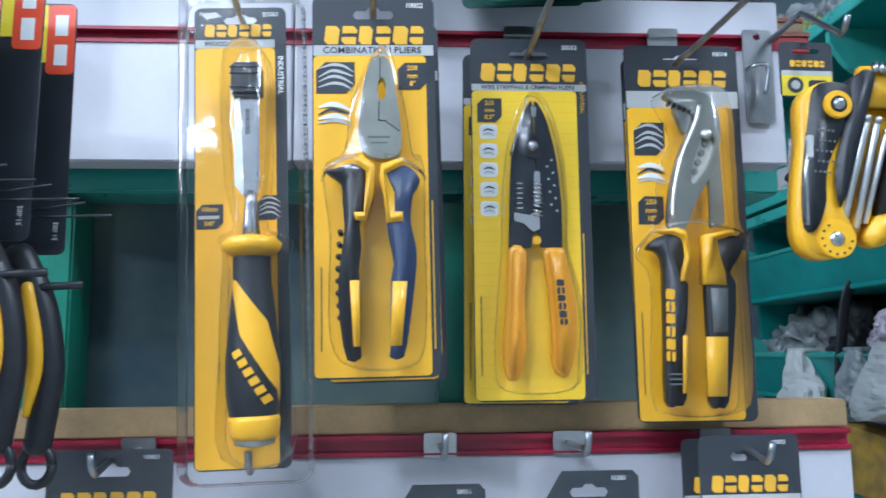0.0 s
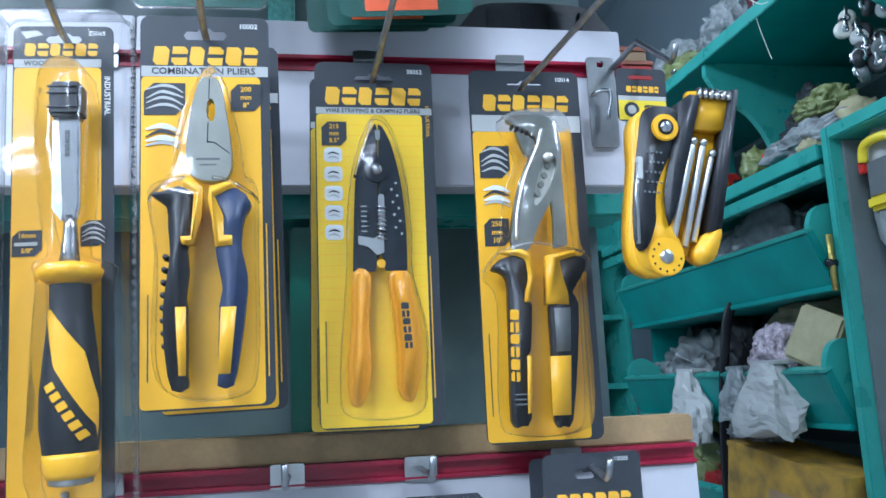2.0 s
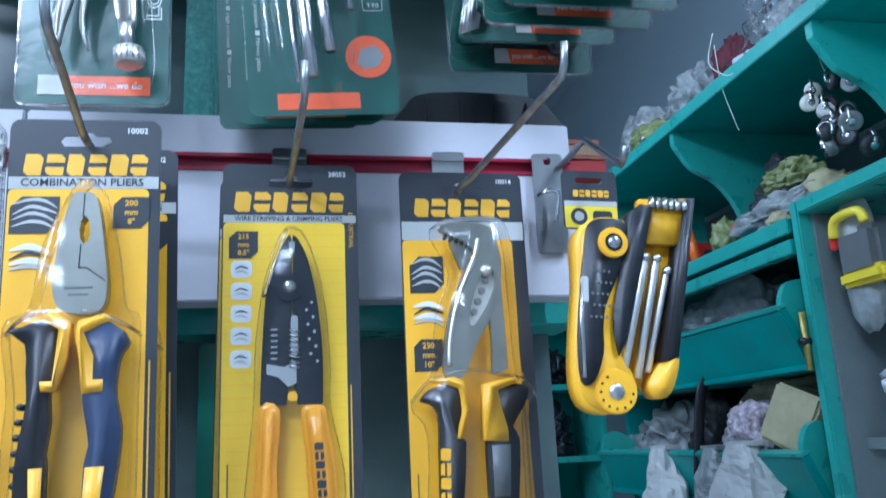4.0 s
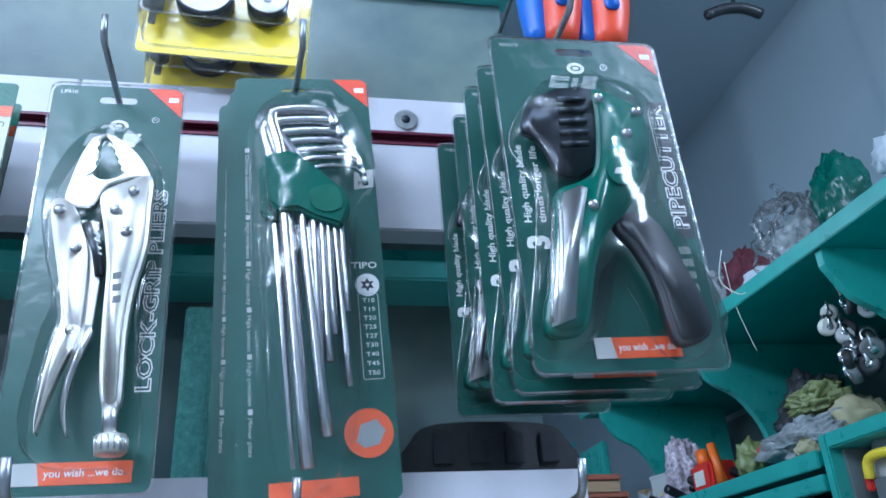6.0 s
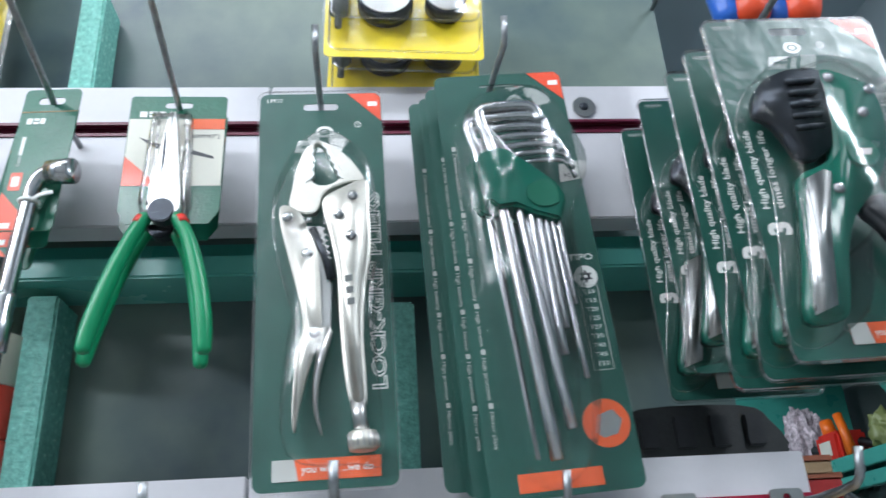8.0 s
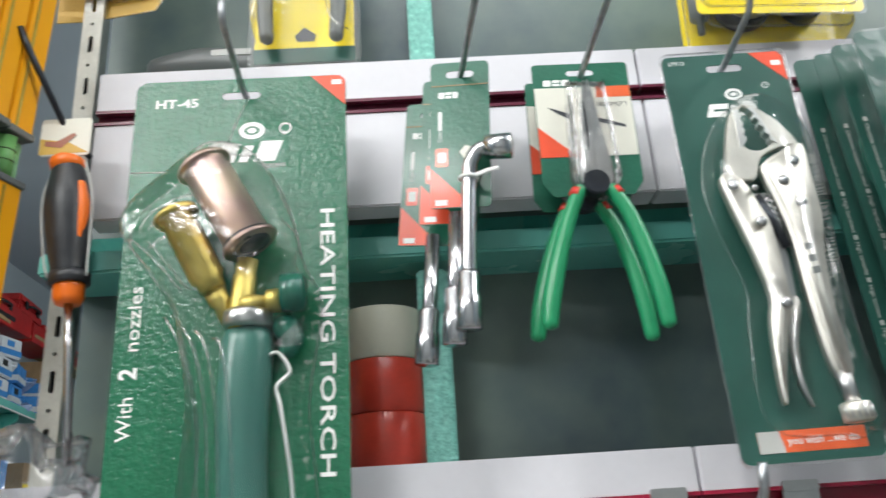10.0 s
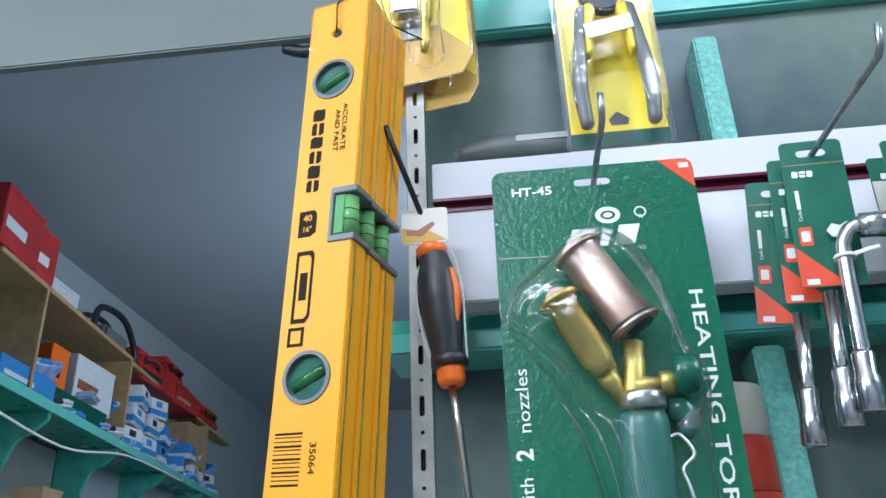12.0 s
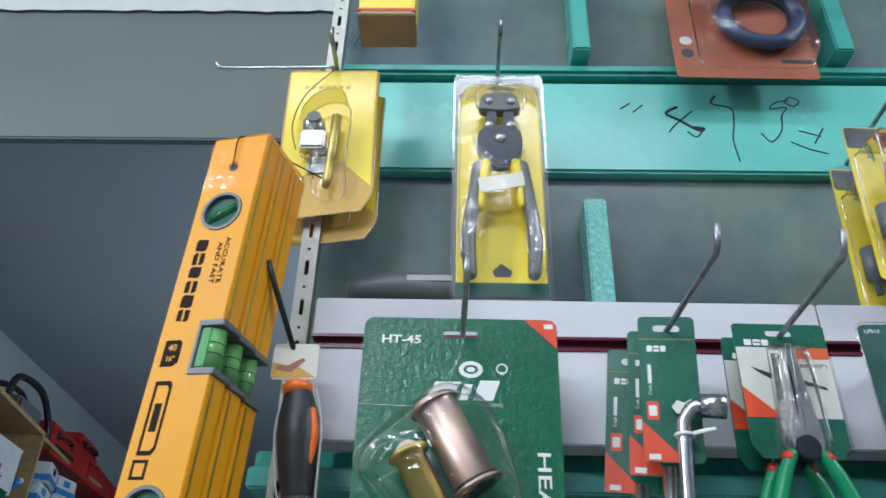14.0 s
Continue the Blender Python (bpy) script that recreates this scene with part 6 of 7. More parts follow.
part("tag_smudge", plate([(-14, -14), (-2, -16), (8, -6), (6, -4), (-6, -11), (-14, -10)], -1.5, -1.2), RUST, sd)
part("collar", tube([(5, -4, -26), (5, -4, -29), (6, -4, -36)], [9, 12, 11], 20), ORANGEPL, sd)
part("handle", tube(spline([(6, -4, -33), (7, -4, -40), (9, -4, -54), (10, -4, -68), (12, -4, -88), (14, -4, -108), (15, -4, -114)], 3, False), [float(v) for v in np.interp(np.arange(19), [0, 3, 6, 9, 12, 15, 18], [10, 12, 15.2, 16, 14.6, 11.8, 11])], 26), RUBBER, sd, "black rubber handle")
part("handle_stripe", limb([(20, -50), (23, -68), (22, -90)], [(2.6, 5), (3.2, 6), (2.2, 4)], -10), ORANGEPL, sd)
part("guard", tube([(15.4, -4, -113), (15.5, -4, -114), (15.7, -4, -121), (15.8, -4, -122)], [11, 13.4, 13.4, 12], 24), RUBBER, sd, "black plastic guard")
part("handle_end", tube([(15.8, -4, -121), (16, -4, -124), (16.4, -4, -131), (16.6, -4, -135)], [10.4, 10, 10, 8], 22), ORANGEPL, sd, "orange plastic ferrule")
part("shank", tube([(16.6, -4, -133), (20, -4, -165), (27, -4, -240)], [2.9, 2.9, 2.9], 12), CHROME, sd, "bright steel shank")
for k in (-1, 1):
    part("tie_wire", tube(spline([(10 + k * 10, -8, -32), (10 + k * 17, -8, -60), (13 + k * 15, -8, -100), (15.5 + k * 13, -8, -117)], 4, False), 0.8, 6), GREYP, sd)
place(sd, -0.632, -0.036, 2.054, 0, 0)
dh = thing("driver_hook", "dark steel peg holding the screwdriver tag", "hook")
part("wire", tube([(4, 34, -6), (0, 0, 0), (-16, -30, 44), (-22, -38, 62)], 2.4, 8), GUNMETAL, dh)
dh.matrix_world = pose(-0.634, -0.034, 2.056)

# tape rolls standing on the middle board
for i, (mm, lab) in enumerate(((PVC_R, "red plastic tape roll in a stack"), (PVC_R, "red plastic tape roll in a stack"), (PVC_W, "cream plastic tape roll on top of the stack"))):
    tp = thing("tape_roll", lab, "tape", "stacked tape rolls")
    part("roll", tube([(0, 0, 0), (0, 0, 1), (0, 0, 38.4), (0, 0, 39.4)], [30, 31, 31, 30], 40), mm, tp)
    part("core", tube([(0, 0, -0.1), (0, 0, 39.5)], 13, 24), CARTON, tp)
    tp.matrix_world = pose(-0.4135, 0.053, 1.8072 + 0.0396 * i)

# things lying behind the boards
blk = thing("hand_drill_case", "black plastic tool case lying behind the white board", "tool case")
part("case", plate(spline([(-66, 0), (66, 0), (62, 30), (40, 42), (-40, 42), (-62, 28)], 3), -16, 22, (), 3), DARK, blk)
for i in range(4):
    part("rib", box(-0.045 + i * 0.028, -0.03 + i * 0.028, -0.019, -0.015, 0.01, 0.034, 0.001), RUBBER, blk)
blk.matrix_world = pose(0.128, 0.054, 1.808)
gb = thing("green_bottle", "bright green bottle lying behind the board", "bottle")
part("bottle", tube([(-60, 0, 14), (-54, 0, 14), (30, 0, 14), (46, 0, 14), (60, 0, 14)], [8, 13, 13, 6, 6], 16), GGRIP, gb)
gb.matrix_world = pose(-0.535, 0.056, 2.123)
gr = thing("power_tool", "dark power tool body lying on the board", "tool")
part("body", limb([(-60, 30), (-20, 34), (40, 30), (70, 40)], [(12, 12), (16, 15), (14, 14), (10, 10)], 0), GREYPL, gr)
part("logo_plate", plate(rrect(-10, 40, 34, 40, 2), -15, -13.5), GREYP, gr)
gr.matrix_world = pose(-0.545, 0.06, 2.134)
for nm, x, z, mm, lab in (("red_carton", 0.213, 1.781, REDBOX, "rust red carton corner behind the board"), ("brown_carton", 0.208, 1.794, CARTON, "small brown carton behind the board")):
    c = thing(nm, lab, "box")
    part("carton", box(-0.018, 0.018, 0, 0.05, -0.006, 0.012, 0.002), mm, c)
    part("flap", box(-0.0185, 0.0185, -0.001, 0.02, 0.0085, 0.0135, 0.001), RUST, c)
    c.matrix_world = pose(x, 0.03, z)

# clear bag of small parts under the screwdriver
pb = thing("parts_bag", "clear crumpled plastic bag of small steel parts", "bag")
b = bmesh.new()
bmesh.ops.create_icosphere(b, subdivisions=4, radius=1)
for v in b.verts:
    n_ = noise.noise(v.co * 3.1) * 0.35 + noise.noise(v.co * 7) * 0.15
    v.co = Vector((v.co.x * 0.055, v.co.y * 0.022, v.co.z * 0.06)) * (1 + n_)
part("bag", smooth(b), FILM, pb)
for i in range(14):
    rnd = random.Random(i)
    part("steel_part", tube([(rnd.uniform(-35, 30), rnd.uniform(-8, 8), rnd.uniform(-40, 25)), (rnd.uniform(-35, 30), rnd.uniform(-8, 8), rnd.uniform(-40, 25))], 3, 8), CHROME, pb)
pb.matrix_world = pose(-0.64, -0.04, 1.775)
hook(-0.64, 1.772, 40, 10, 0, 0)

# ---- right-hand shelves ----


def heap(name, label, category, material, x, y, z, sx, sy, sz, seed, rough=1.0, group=""):
    """A crumpled bag or cloth heap resting with its base at z."""
    b = bmesh.new()
    bmesh.ops.create_icosphere(b, subdivisions=5 if max(sx, sy, sz) > 0.07 else 4, radius=1)
    o = Vector((seed * 3.7, seed * 1.3, seed * 7.1))
    ridge = lambda p: abs(noise.noise(p))
    for v in b.verts:
        c = v.co.copy()
        k = 1.08 + rough * (0.34 * noise.noise(c * 1.5 + o) - 0.34 * ridge(c * 1.9 + o) + 0.3 * ridge(c * 4.2 + o) - 0.2 * ridge(c * 8 + o) + 0.1 * ridge(c * 15 + o))
        c = c * k + noise.noise_vector(c * 3 + o) * 0.16 * rough + noise.noise_vector(c * 9 + o) * 0.05 * rough
        v.co = Vector((c.x * sx, c.y * sy, max(c.z, -0.75) * sz + 0.75 * sz))
    smooth(b)
    ob = part(name, b, material)
    tagged(ob, label, category, group)
    ob.matrix_world = pose(x, y, z)
    return ob


def carton(name, label, material, x, y, z, sx, sy, sz, yaw=0.0, panel=None, category="box", group="", tip=0.0):
    t = thing(name, label, category, group)
    part("carton", box(-sx / 2, sx / 2, -sy / 2, sy / 2, 0, sz, 0.003), material, t)
    part("label_panel", box(-sx / 2 - 0.001, sx / 2 + 0.001, -sy * 0.42, sy * 0.1, sz * 0.3, sz * 0.5), panel or WHITEBOX, t)
    part("lid_flap", box(-sx / 2 - 0.0015, sx / 2 + 0.0015, -sy / 2 - 0.0015, sy / 2 + 0.0015, sz * 0.93, sz + 0.002, 0.001), material, t)
    t.matrix_world = pose(x, y, z, tip, 0, yaw)
    return t


FX, BX = 0.95, 1.49
SHELFIN = mat("dusty_grey_shelf_lining", (0.16, 0.19, 0.19), 0.7, var=0.25, scale=8, bump=0.1)
us = thing("wall_shelf", "teal painted wooden wall shelf with scalloped brackets", "shelf")
part("shelf_board", box(FX, BX, 0.05, 2.02, 2.322, 2.35, 0.003), SHELF, us)
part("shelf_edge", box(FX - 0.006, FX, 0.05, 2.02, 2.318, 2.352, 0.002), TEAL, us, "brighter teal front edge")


def bracket(y, x0, x1, z0, z1, parent):
    pts = [(x0 * 1000, z1 * 1000), (x1 * 1000, z1 * 1000), (x1 * 1000, z0 * 1000), (x1 * 1000 - 60, z0 * 1000)]
    w_, h_ = (x1 - x0) * 1000, (z1 - z0) * 1000
    curve = spline([(x1 * 1000 - w_ * 0.60, z0 * 1000), (x1 * 1000 - w_ * 0.62, z0 * 1000 + h_ * 0.35), (x1 * 1000 - w_ * 0.74, z0 * 1000 + h_ * 0.6), (x0 * 1000 + w_ * 0.1, z0 * 1000 + h_ * 0.72), (x0 * 1000, z0 * 1000 + h_ * 0.9)], 4, False)
    b = plate([(x0 * 1000, z1 * 1000), (x1 * 1000, z1 * 1000), (x1 * 1000, z0 * 1000)] + curve, -10, 10, (), 1)
    ob = part("bracket", b, TEAL, parent, "scalloped teal bracket")
    ob.location = (0, y, 0)


for y in (0.66, 1.225, 1.86):
    bracket(y, FX + 0.005, BX - 0.1, 1.968, 2.321, us)
part("back_board", box(BX - 0.008, BX, 0.05, 2.02, 1.3, 2.3), SHELFIN, us)
cb = thing("bin_cabinet", "teal painted cabinet with sloping open bins", "cabinet")
part("top_board", box(FX, BX - 0.01, 0.8, 2.02, 1.94, 1.967, 0.003), SHELF, cb)
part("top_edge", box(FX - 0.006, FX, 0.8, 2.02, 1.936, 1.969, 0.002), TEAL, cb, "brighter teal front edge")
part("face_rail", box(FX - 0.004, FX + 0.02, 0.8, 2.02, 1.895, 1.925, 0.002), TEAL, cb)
part("side_panel", box(FX - 0.012, BX - 0.01, 0.756, 0.778, 0.9, 1.99, 0.003), TEAL, cb, "tall teal side panel")
part("side_lining", box(FX + 0.016, BX - 0.01, 0.748, 0.7555, 0.9, 1.96), SHELFIN, cb, "grey lining of the cabinet side")
part("side_panel", box(FX + 0.06, BX - 0.01, 1.802, 1.82, 0.9, 1.93, 0.003), SHELF, cb)
for z0, zt in ((1.68, 1.80), (1.41, 1.525), (1.13, 1.25)):
    tr = part("bin", box(FX - 0.01, BX - 0.02, 0.80, 1.80, z0 - 0.012, z0, 0.002), SHELF, cb, "open sloping bin")
    f = part("bin_front", box(-0.009, 0.009, 0.80, 1.80, 0, zt - z0 + 0.01, 0.003), SHELF, tr, "sloping bin front")
    f.matrix_world = pose(FX + 0.01, 0, z0 - 0.01, 0, -24, 0)
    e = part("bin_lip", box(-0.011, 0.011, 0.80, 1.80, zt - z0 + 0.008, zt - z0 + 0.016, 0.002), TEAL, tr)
    e.matrix_world = pose(FX + 0.01, 0, z0 - 0.01, 0, -24, 0)
    for y in (0.815, 1.788):
        b = plate(spline([(0, 0), (-50, 90), (-40, 150), (0, 165), (45, 140), (90, 120), (140, 0)], 4), -9, 9, (), 1)
        d = part("bin_end", b, TEAL, tr, "round-topped bin end")
        d.matrix_world = pose(FX + 0.012, y, z0)
nu = thing("open_cabinet", "teal framed open cabinet with a grey lining", "cabinet")
part("top_rail", box(FX - 0.012, BX - 0.01, 0.1, 0.755, 1.962, 1.99, 0.003), TEAL, nu)
part("inner_back", box(BX - 0.03, BX - 0.012, 0.1, 0.755, 0.9, 1.96), SHELFIN, nu)
part("inner_shelf", box(FX + 0.05, BX - 0.03, 0.1, 0.755, 1.52, 1.54), SHELFIN, nu)
lt = thing("door_bolt", "old brass door bolt on the cabinet side", "bolt")
part("barrel", tube([(0, 0, -50), (0, 0, 60)], 6, 10), BRASS, lt)
part("bolt_knob", tube([(-12, 0, 4), (8, 0, 4)], 8, 10), GUNMETAL, lt)
lt.matrix_world = pose(FX - 0.024, 0.772, 1.715)

# on the top shelf
T = 2.351
cbag = thing("clear_bag", "crumpled clear plastic bag tied on the top shelf", "bag")
film = heap("film", "", "", FILM, 0, 0, 0, 0.075, 0.1, 0.1, 1)
film.parent, film.visible_shadow = cbag, False
part("twisted_neck", tube(spline([(0, 0, 150), (-6, 8, 185), (6, 20, 215), (-4, 34, 240)], 4, False), [(9 + 6 * abs(math.sin(i * 1.3)), 5) for i in range(13)], 10), FILM, cbag)
for i in range(6):
    rnd = random.Random(60 + i)
    part("film_fold", tube(spline([(rnd.uniform(-60, -30), rnd.uniform(-80, 80), 20), (-72, rnd.uniform(-50, 50), 80), (-30, rnd.uniform(-30, 40), 140), (0, 10, 180)], 5, False), 1.6, 6), GLINT, cbag)
cbag.matrix_world = pose(1.06, 0.84, T)
heap("pale_bag", "pale bundle inside the clear bag", "bundle", GREYBAG, 1.08, 0.85, T, 0.05, 0.08, 0.075, 2)
heap("green_fitting", "green plastic fitting bundle on the top shelf", "fitting", GPLAST, 1.07, 0.68, T, 0.06, 0.05, 0.11, 3, 0.5)
heap("maroon_cloth", "maroon cloth bundle on the top shelf", "cloth", MAROON, 1.08, 1.08, T, 0.05, 0.05, 0.09, 4)
heap("dust_bag", "dusty grey plastic bag on the top shelf", "bag", GREYBAG, 1.07, 1.24, T, 0.07, 0.1, 0.09, 5)
heap("olive_bag", "olive plastic bag on the top shelf", "bag", LIMEBAG, 1.02, 1.45, T, 0.05, 0.08, 0.05, 6)
heap("dust_bag", "dusty grey plastic bag on the top shelf", "bag", GREYBAG, 1.1, 1.6, T, 0.08, 0.12, 0.11, 7)
heap("white_bag", "wrinkled white plastic bag on the top shelf", "bag", WHITEBOX, 1.06, 0.97, T, 0.05, 0.06, 0.04, 8)
heap("white_bag", "wrinkled white plastic bag on the top shelf", "bag", WHITEBOX, 1.08, 0.42, T, 0.07, 0.12, 0.1, 9)

# hanging cluster and string under the shelf
hc2 = thing("hanging_parts", "cluster of cream and steel castor parts hanging on string", "parts")
part("string", tube(spline([(0, 0, 130), (-6, 4, 60), (6, 2, 10), (0, 0, 0)], 4, False), 1.2, 6), CREAM, hc2)
for i in range(13):
    rnd = random.Random(40 + i)
    x, y, z, r = rnd.uniform(-40, 30), rnd.uniform(-60, 50), -13 * i, rnd.uniform(17, 25)
    tread = (CREAM, DARK, GREYP)[i % 3] if i < 6 else (DARK, RUBBER, GREYPL)[i % 3]
    a = rnd.uniform(0, 3.1)
    ux, uy, uz = math.cos(a), math.sin(a), rnd.uniform(-0.5, 0.5)
    wheel = part("castor", tube([(x + q * ux, y + q * uy, z + q * uz) for q in (-9, -8, -3, 3, 8, 9)], [r * 0.7, r * 0.92, r, r, r * 0.92, r * 0.7], 18), tread, hc2, "hard castor wheel")
    part("hub", tube([(x + q * ux, y + q * uy, z + q * uz) for q in (-12, -11, 11, 12)], [r * 0.25, r * 0.4, r * 0.4, r * 0.25], 12), CHROME, wheel)
    part("fork", tube(spline([(x - 13 * ux, y - 13 * uy, z), (x - 13 * ux, y - 13 * uy, z + r * 0.9), (x, y, z + r * 1.35), (x + 13 * ux, y + 13 * uy, z + r * 0.9), (x + 13 * ux, y + 13 * uy, z)], 4, False), [(5, 2)] * 17, 8), CHROME if i % 2 else STEEL, wheel, "bent plated fork")
hc2.matrix_world = pose(1.06, 0.76, 2.245)
st = thing("loose_string", "thin pale string hanging off the shelf edge", "string")
part("strand", tube(spline([(0, 0, 90), (-14, 10, 20), (-4, -30, -30), (0, -60, -40)], 5, False), 1.2, 6), CREAM, st)
part("strand", tube(spline([(0, 0, 60), (4, 0, -40), (10, -20, -130), (16, -24, -160)], 5, False), 1.0, 6), CREAM, st)
st.matrix_world = pose(0.945, 0.96, 2.37)
heap("lime_bag", "pale lime plastic bag on the cabinet top", "bag", LIMEBAG, 1.05, 0.9, 2.06, 0.045, 0.075, 0.035, 11, 1.1)
heap("black_bag", "dusty black cable bundle on the cabinet top", "bundle", DARK, 1.14, 1.03, 1.968, 0.08, 0.09, 0.12, 12)
heap("grey_bag", "dusty grey plastic bag on the cabinet top", "bag", GREYBAG, 1.06, 0.94, 1.968, 0.08, 0.14, 0.055, 13)
heap("cream_bag", "cream plastic bag on the cabinet top", "bag", BEIGE, 1.08, 0.83, 1.968, 0.06, 0.05, 0.06, 14)
heap("speckled_bag", "speckled printed plastic bag on the cabinet top", "bag", SPECKLE, 1.06, 1.55, 1.968, 0.05, 0.05, 0.1, 15)
rt = thing("red_tool", "red and orange plastic hand tool on the cabinet", "tool")
part("body", box(-0.04, 0.04, -0.05, 0.05, 0, 0.075, 0.008), REDPL, rt, "red plastic housing")
part("handle", tube([(-30, -60, 110), (-30, -75, 60), (-30, -85, 10)], [11, 11, 14], 12), ORANGEPL, rt, "orange plastic handle")
part("knob", tube([(-10, 20, 70), (-10, 30, 110)], [18, 16], 14), ORANGEPL, rt)
part("label_plate", box(-0.042, -0.0405, -0.02, 0.03, 0.02, 0.055, 0), CREAM, rt)
rt.matrix_world = pose(1.03, 1.34, 1.969)

# in the bins
heap("grey_cloth", "dusty grey cloth heap in the upper bin", "cloth", GREYBAG, 1.12, 1.24, 1.681, 0.1, 0.28, 0.13, 16)
heap("grey_sack", "dusty grey sack of fittings in the lower bin", "bag", GREYBAG, 1.1, 1.68, 1.411, 0.1, 0.2, 0.12, 17, 1.5)
heap("foil_bag", "printed foil bag in the lower bin", "bag", SPECKLE, 0.99, 1.08, 1.49, 0.05, 0.075, 0.07, 18)
heap("khaki_cloth", "khaki cloth roll in the lower bin", "cloth", KHAKI, 1.06, 1.0, 1.56, 0.07, 0.2, 0.06, 19, 0.7)
bl = thing("foam_block", "pale beige foam block leaning in the bin", "block")
part("block", box(-0.04, 0.04, -0.055, 0.055, -0.06, 0.06, 0.006), BEIGE, bl)
bl.matrix_world = pose(0.98, 0.9, 1.575, 24, 10, 20)
heap("black_sack", "black tool bundle in the lower bin", "tools", DARK, 1.12, 1.4, 1.411, 0.09, 0.1, 0.15, 20)


def draped_bag(label, material, x, y, z, w, h, seed):
    """A limp plastic bag hung over a bin's lip, pleated and open at its foot."""
    t = thing("draped_bag", label, "bag", "bags over the bins")
    b = bmesh.new()
    nu, nv = 26, 16
    grid = []
    for j in range(nv + 1):
        row, v = [], j / nv
        for i in range(nu):
            a = 2 * math.pi * i / nu
            p = Vector((math.cos(a), math.sin(a), v * 2.2)) + Vector((seed * 2.1, seed, 0))
            wide = w * (0.5 + 0.5 * min(1, v * 1.6)) * (1 + 0.3 * noise.noise(p * 1.4) + 0.16 * noise.noise(p * 4))
            row.append(b.verts.new((math.cos(a) * wide * 0.3 - 0.012 * v, math.sin(a) * wide * 0.5, -h * v * (1 + 0.18 * noise.noise(p * 1.1)))))
        grid.append(row)
    for p, q in zip(grid, grid[1:]):
        for i in range(nu):
            b.faces.new((p[i], p[(i + 1) % nu], q[(i + 1) % nu], q[i]))
    b.faces.new(grid[0])
    b.faces.new(grid[-1])
    bmesh.ops.recalc_face_normals(b, faces=b.faces[:])
    part("bag", b, material, t)
    part("tuck", box(-0.014, 0.03, -w * 0.3, w * 0.3, -0.004, 0.006, 0.002), material, t)
    t.matrix_world = pose(x, y, z)


draped_bag("limp pale grey plastic bag hung over the bin lip", GREYP, 0.905, 1.37, 1.527, 0.15, 0.17, 1)
draped_bag("limp pale grey plastic bag hung over the bin lip", GREYP, 0.9, 0.99, 1.535, 0.18, 0.15, 2)
draped_bag("limp dusty bag hung over the bin lip", GREYBAG, 0.905, 1.12, 1.527, 0.12, 0.12, 3)
draped_bag("limp pale grey plastic bag hung over the bin lip", GREYP, 0.905, 1.58, 1.26, 0.16, 0.16, 4)
carton("yellow_carton", "worn yellow carton with dark printing in the bin", OCHRE, 0.96, 0.99, 1.2, 0.16, 0.34, 0.14, 8, CARTON, tip=9)
heap("grey_bag", "dusty grey plastic bag on the yellow carton", "bag", GREYBAG, 0.95, 1.14, 1.36, 0.05, 0.09, 0.035, 26)
heap("red_pack", "red foil pack among the clutter", "pack", REDBOX, 1.04, 0.92, 1.2, 0.05, 0.06, 0.06, 23)
heap("lime_pack", "lime and red packs in the bottom bin", "pack", LIMEBAG, 1.06, 1.56, 1.15, 0.08, 0.12, 0.12, 24)
heap("red_pack", "red foil pack among the clutter", "pack", REDBOX, 1.02, 1.48, 1.18, 0.04, 0.06, 0.05, 25)
stp = thing("black_strap", "black rubber strap hanging over the bins", "strap")
part("strap", tube(spline([(40, 0, 330), (-20, -8, 300), (-50, 0, 100), (-60, 8, -150), (-50, 0, -400)], 6, False), [(14, 4)] * 25, 8), RUBBER, stp)
stp.matrix_world = pose(0.955, 1.2, 1.36)
yt = thing("tape_measure", "yellow and grey plastic tool in the open cabinet", "tool")
part("case", box(-0.03, 0.03, -0.05, 0.05, -0.06, 0.03, 0.012), GREYPL, yt)
part("yellow_grip", tube(spline([(-32, -40, 30), (-34, -30, 52), (-34, 30, 52), (-32, 44, 20)], 4, False), 9, 10), CANARY, yt)
part("yellow_base", box(-0.034, 0.0, -0.06, 0.05, -0.075, -0.045, 0.008), CANARY, yt)
part("red_tab", box(-0.033, -0.02, 0.04, 0.06, 0.0, 0.025, 0.003), REDPL, yt)
yt.matrix_world = pose(1.0, 0.66, 1.88)
pg = thing("shelf_peg", "steel peg in the cabinet side carrying a tool", "peg")
part("peg", tube([(0, 110, 0), (0, 0, 0)], 4, 8), STEEL, pg)
pg.matrix_world = pose(1.0, 0.65, 1.9)
heap("white_sack", "pale plastic sack in the open cabinet", "sack", WHITEBOX, 1.08, 0.62, 1.541, 0.08, 0.09, 0.12, 27)
heap("grey_sack", "dusty grey sack in the open cabinet", "sack", GREYBAG, 1.2, 0.5, 1.541, 0.1, 0.14, 0.16, 28)

# far bin rack at the end of the shelves
fr = thing("far_bin_rack", "teal painted bin rack standing at the shelf end", "rack")
part("rack_back", box(0.62, 1.02, 2.3, 2.32, 0.9, 2.3, 0.003), SHELF, fr)
for z in (1.25, 1.48, 1.72, 1.97):
    part("rack_shelf", box(0.62, 1.02, 2.06, 2.3, z, z + 0.02, 0.002), TEAL, fr)
for x in (0.6, 1.02):
    part("rack_side", box(x, x + 0.02, 2.04, 2.32, 0.0, 2.25, 0.003), TEAL, fr)
for i, (x, z) in enumerate(((0.7, 1.741), (0.86, 1.741), (0.7, 1.501), (0.86, 1.501), (0.78, 1.271), (0.8, 1.991))):
    heap("steel_fitting", "dark steel fitting lying on the rack", "fitting", GUNMETAL if i % 2 else GREYBAG, x, 2.14, z, 0.08, 0.06, 0.06 + 0.01 * i, 60 + i, 1.6)

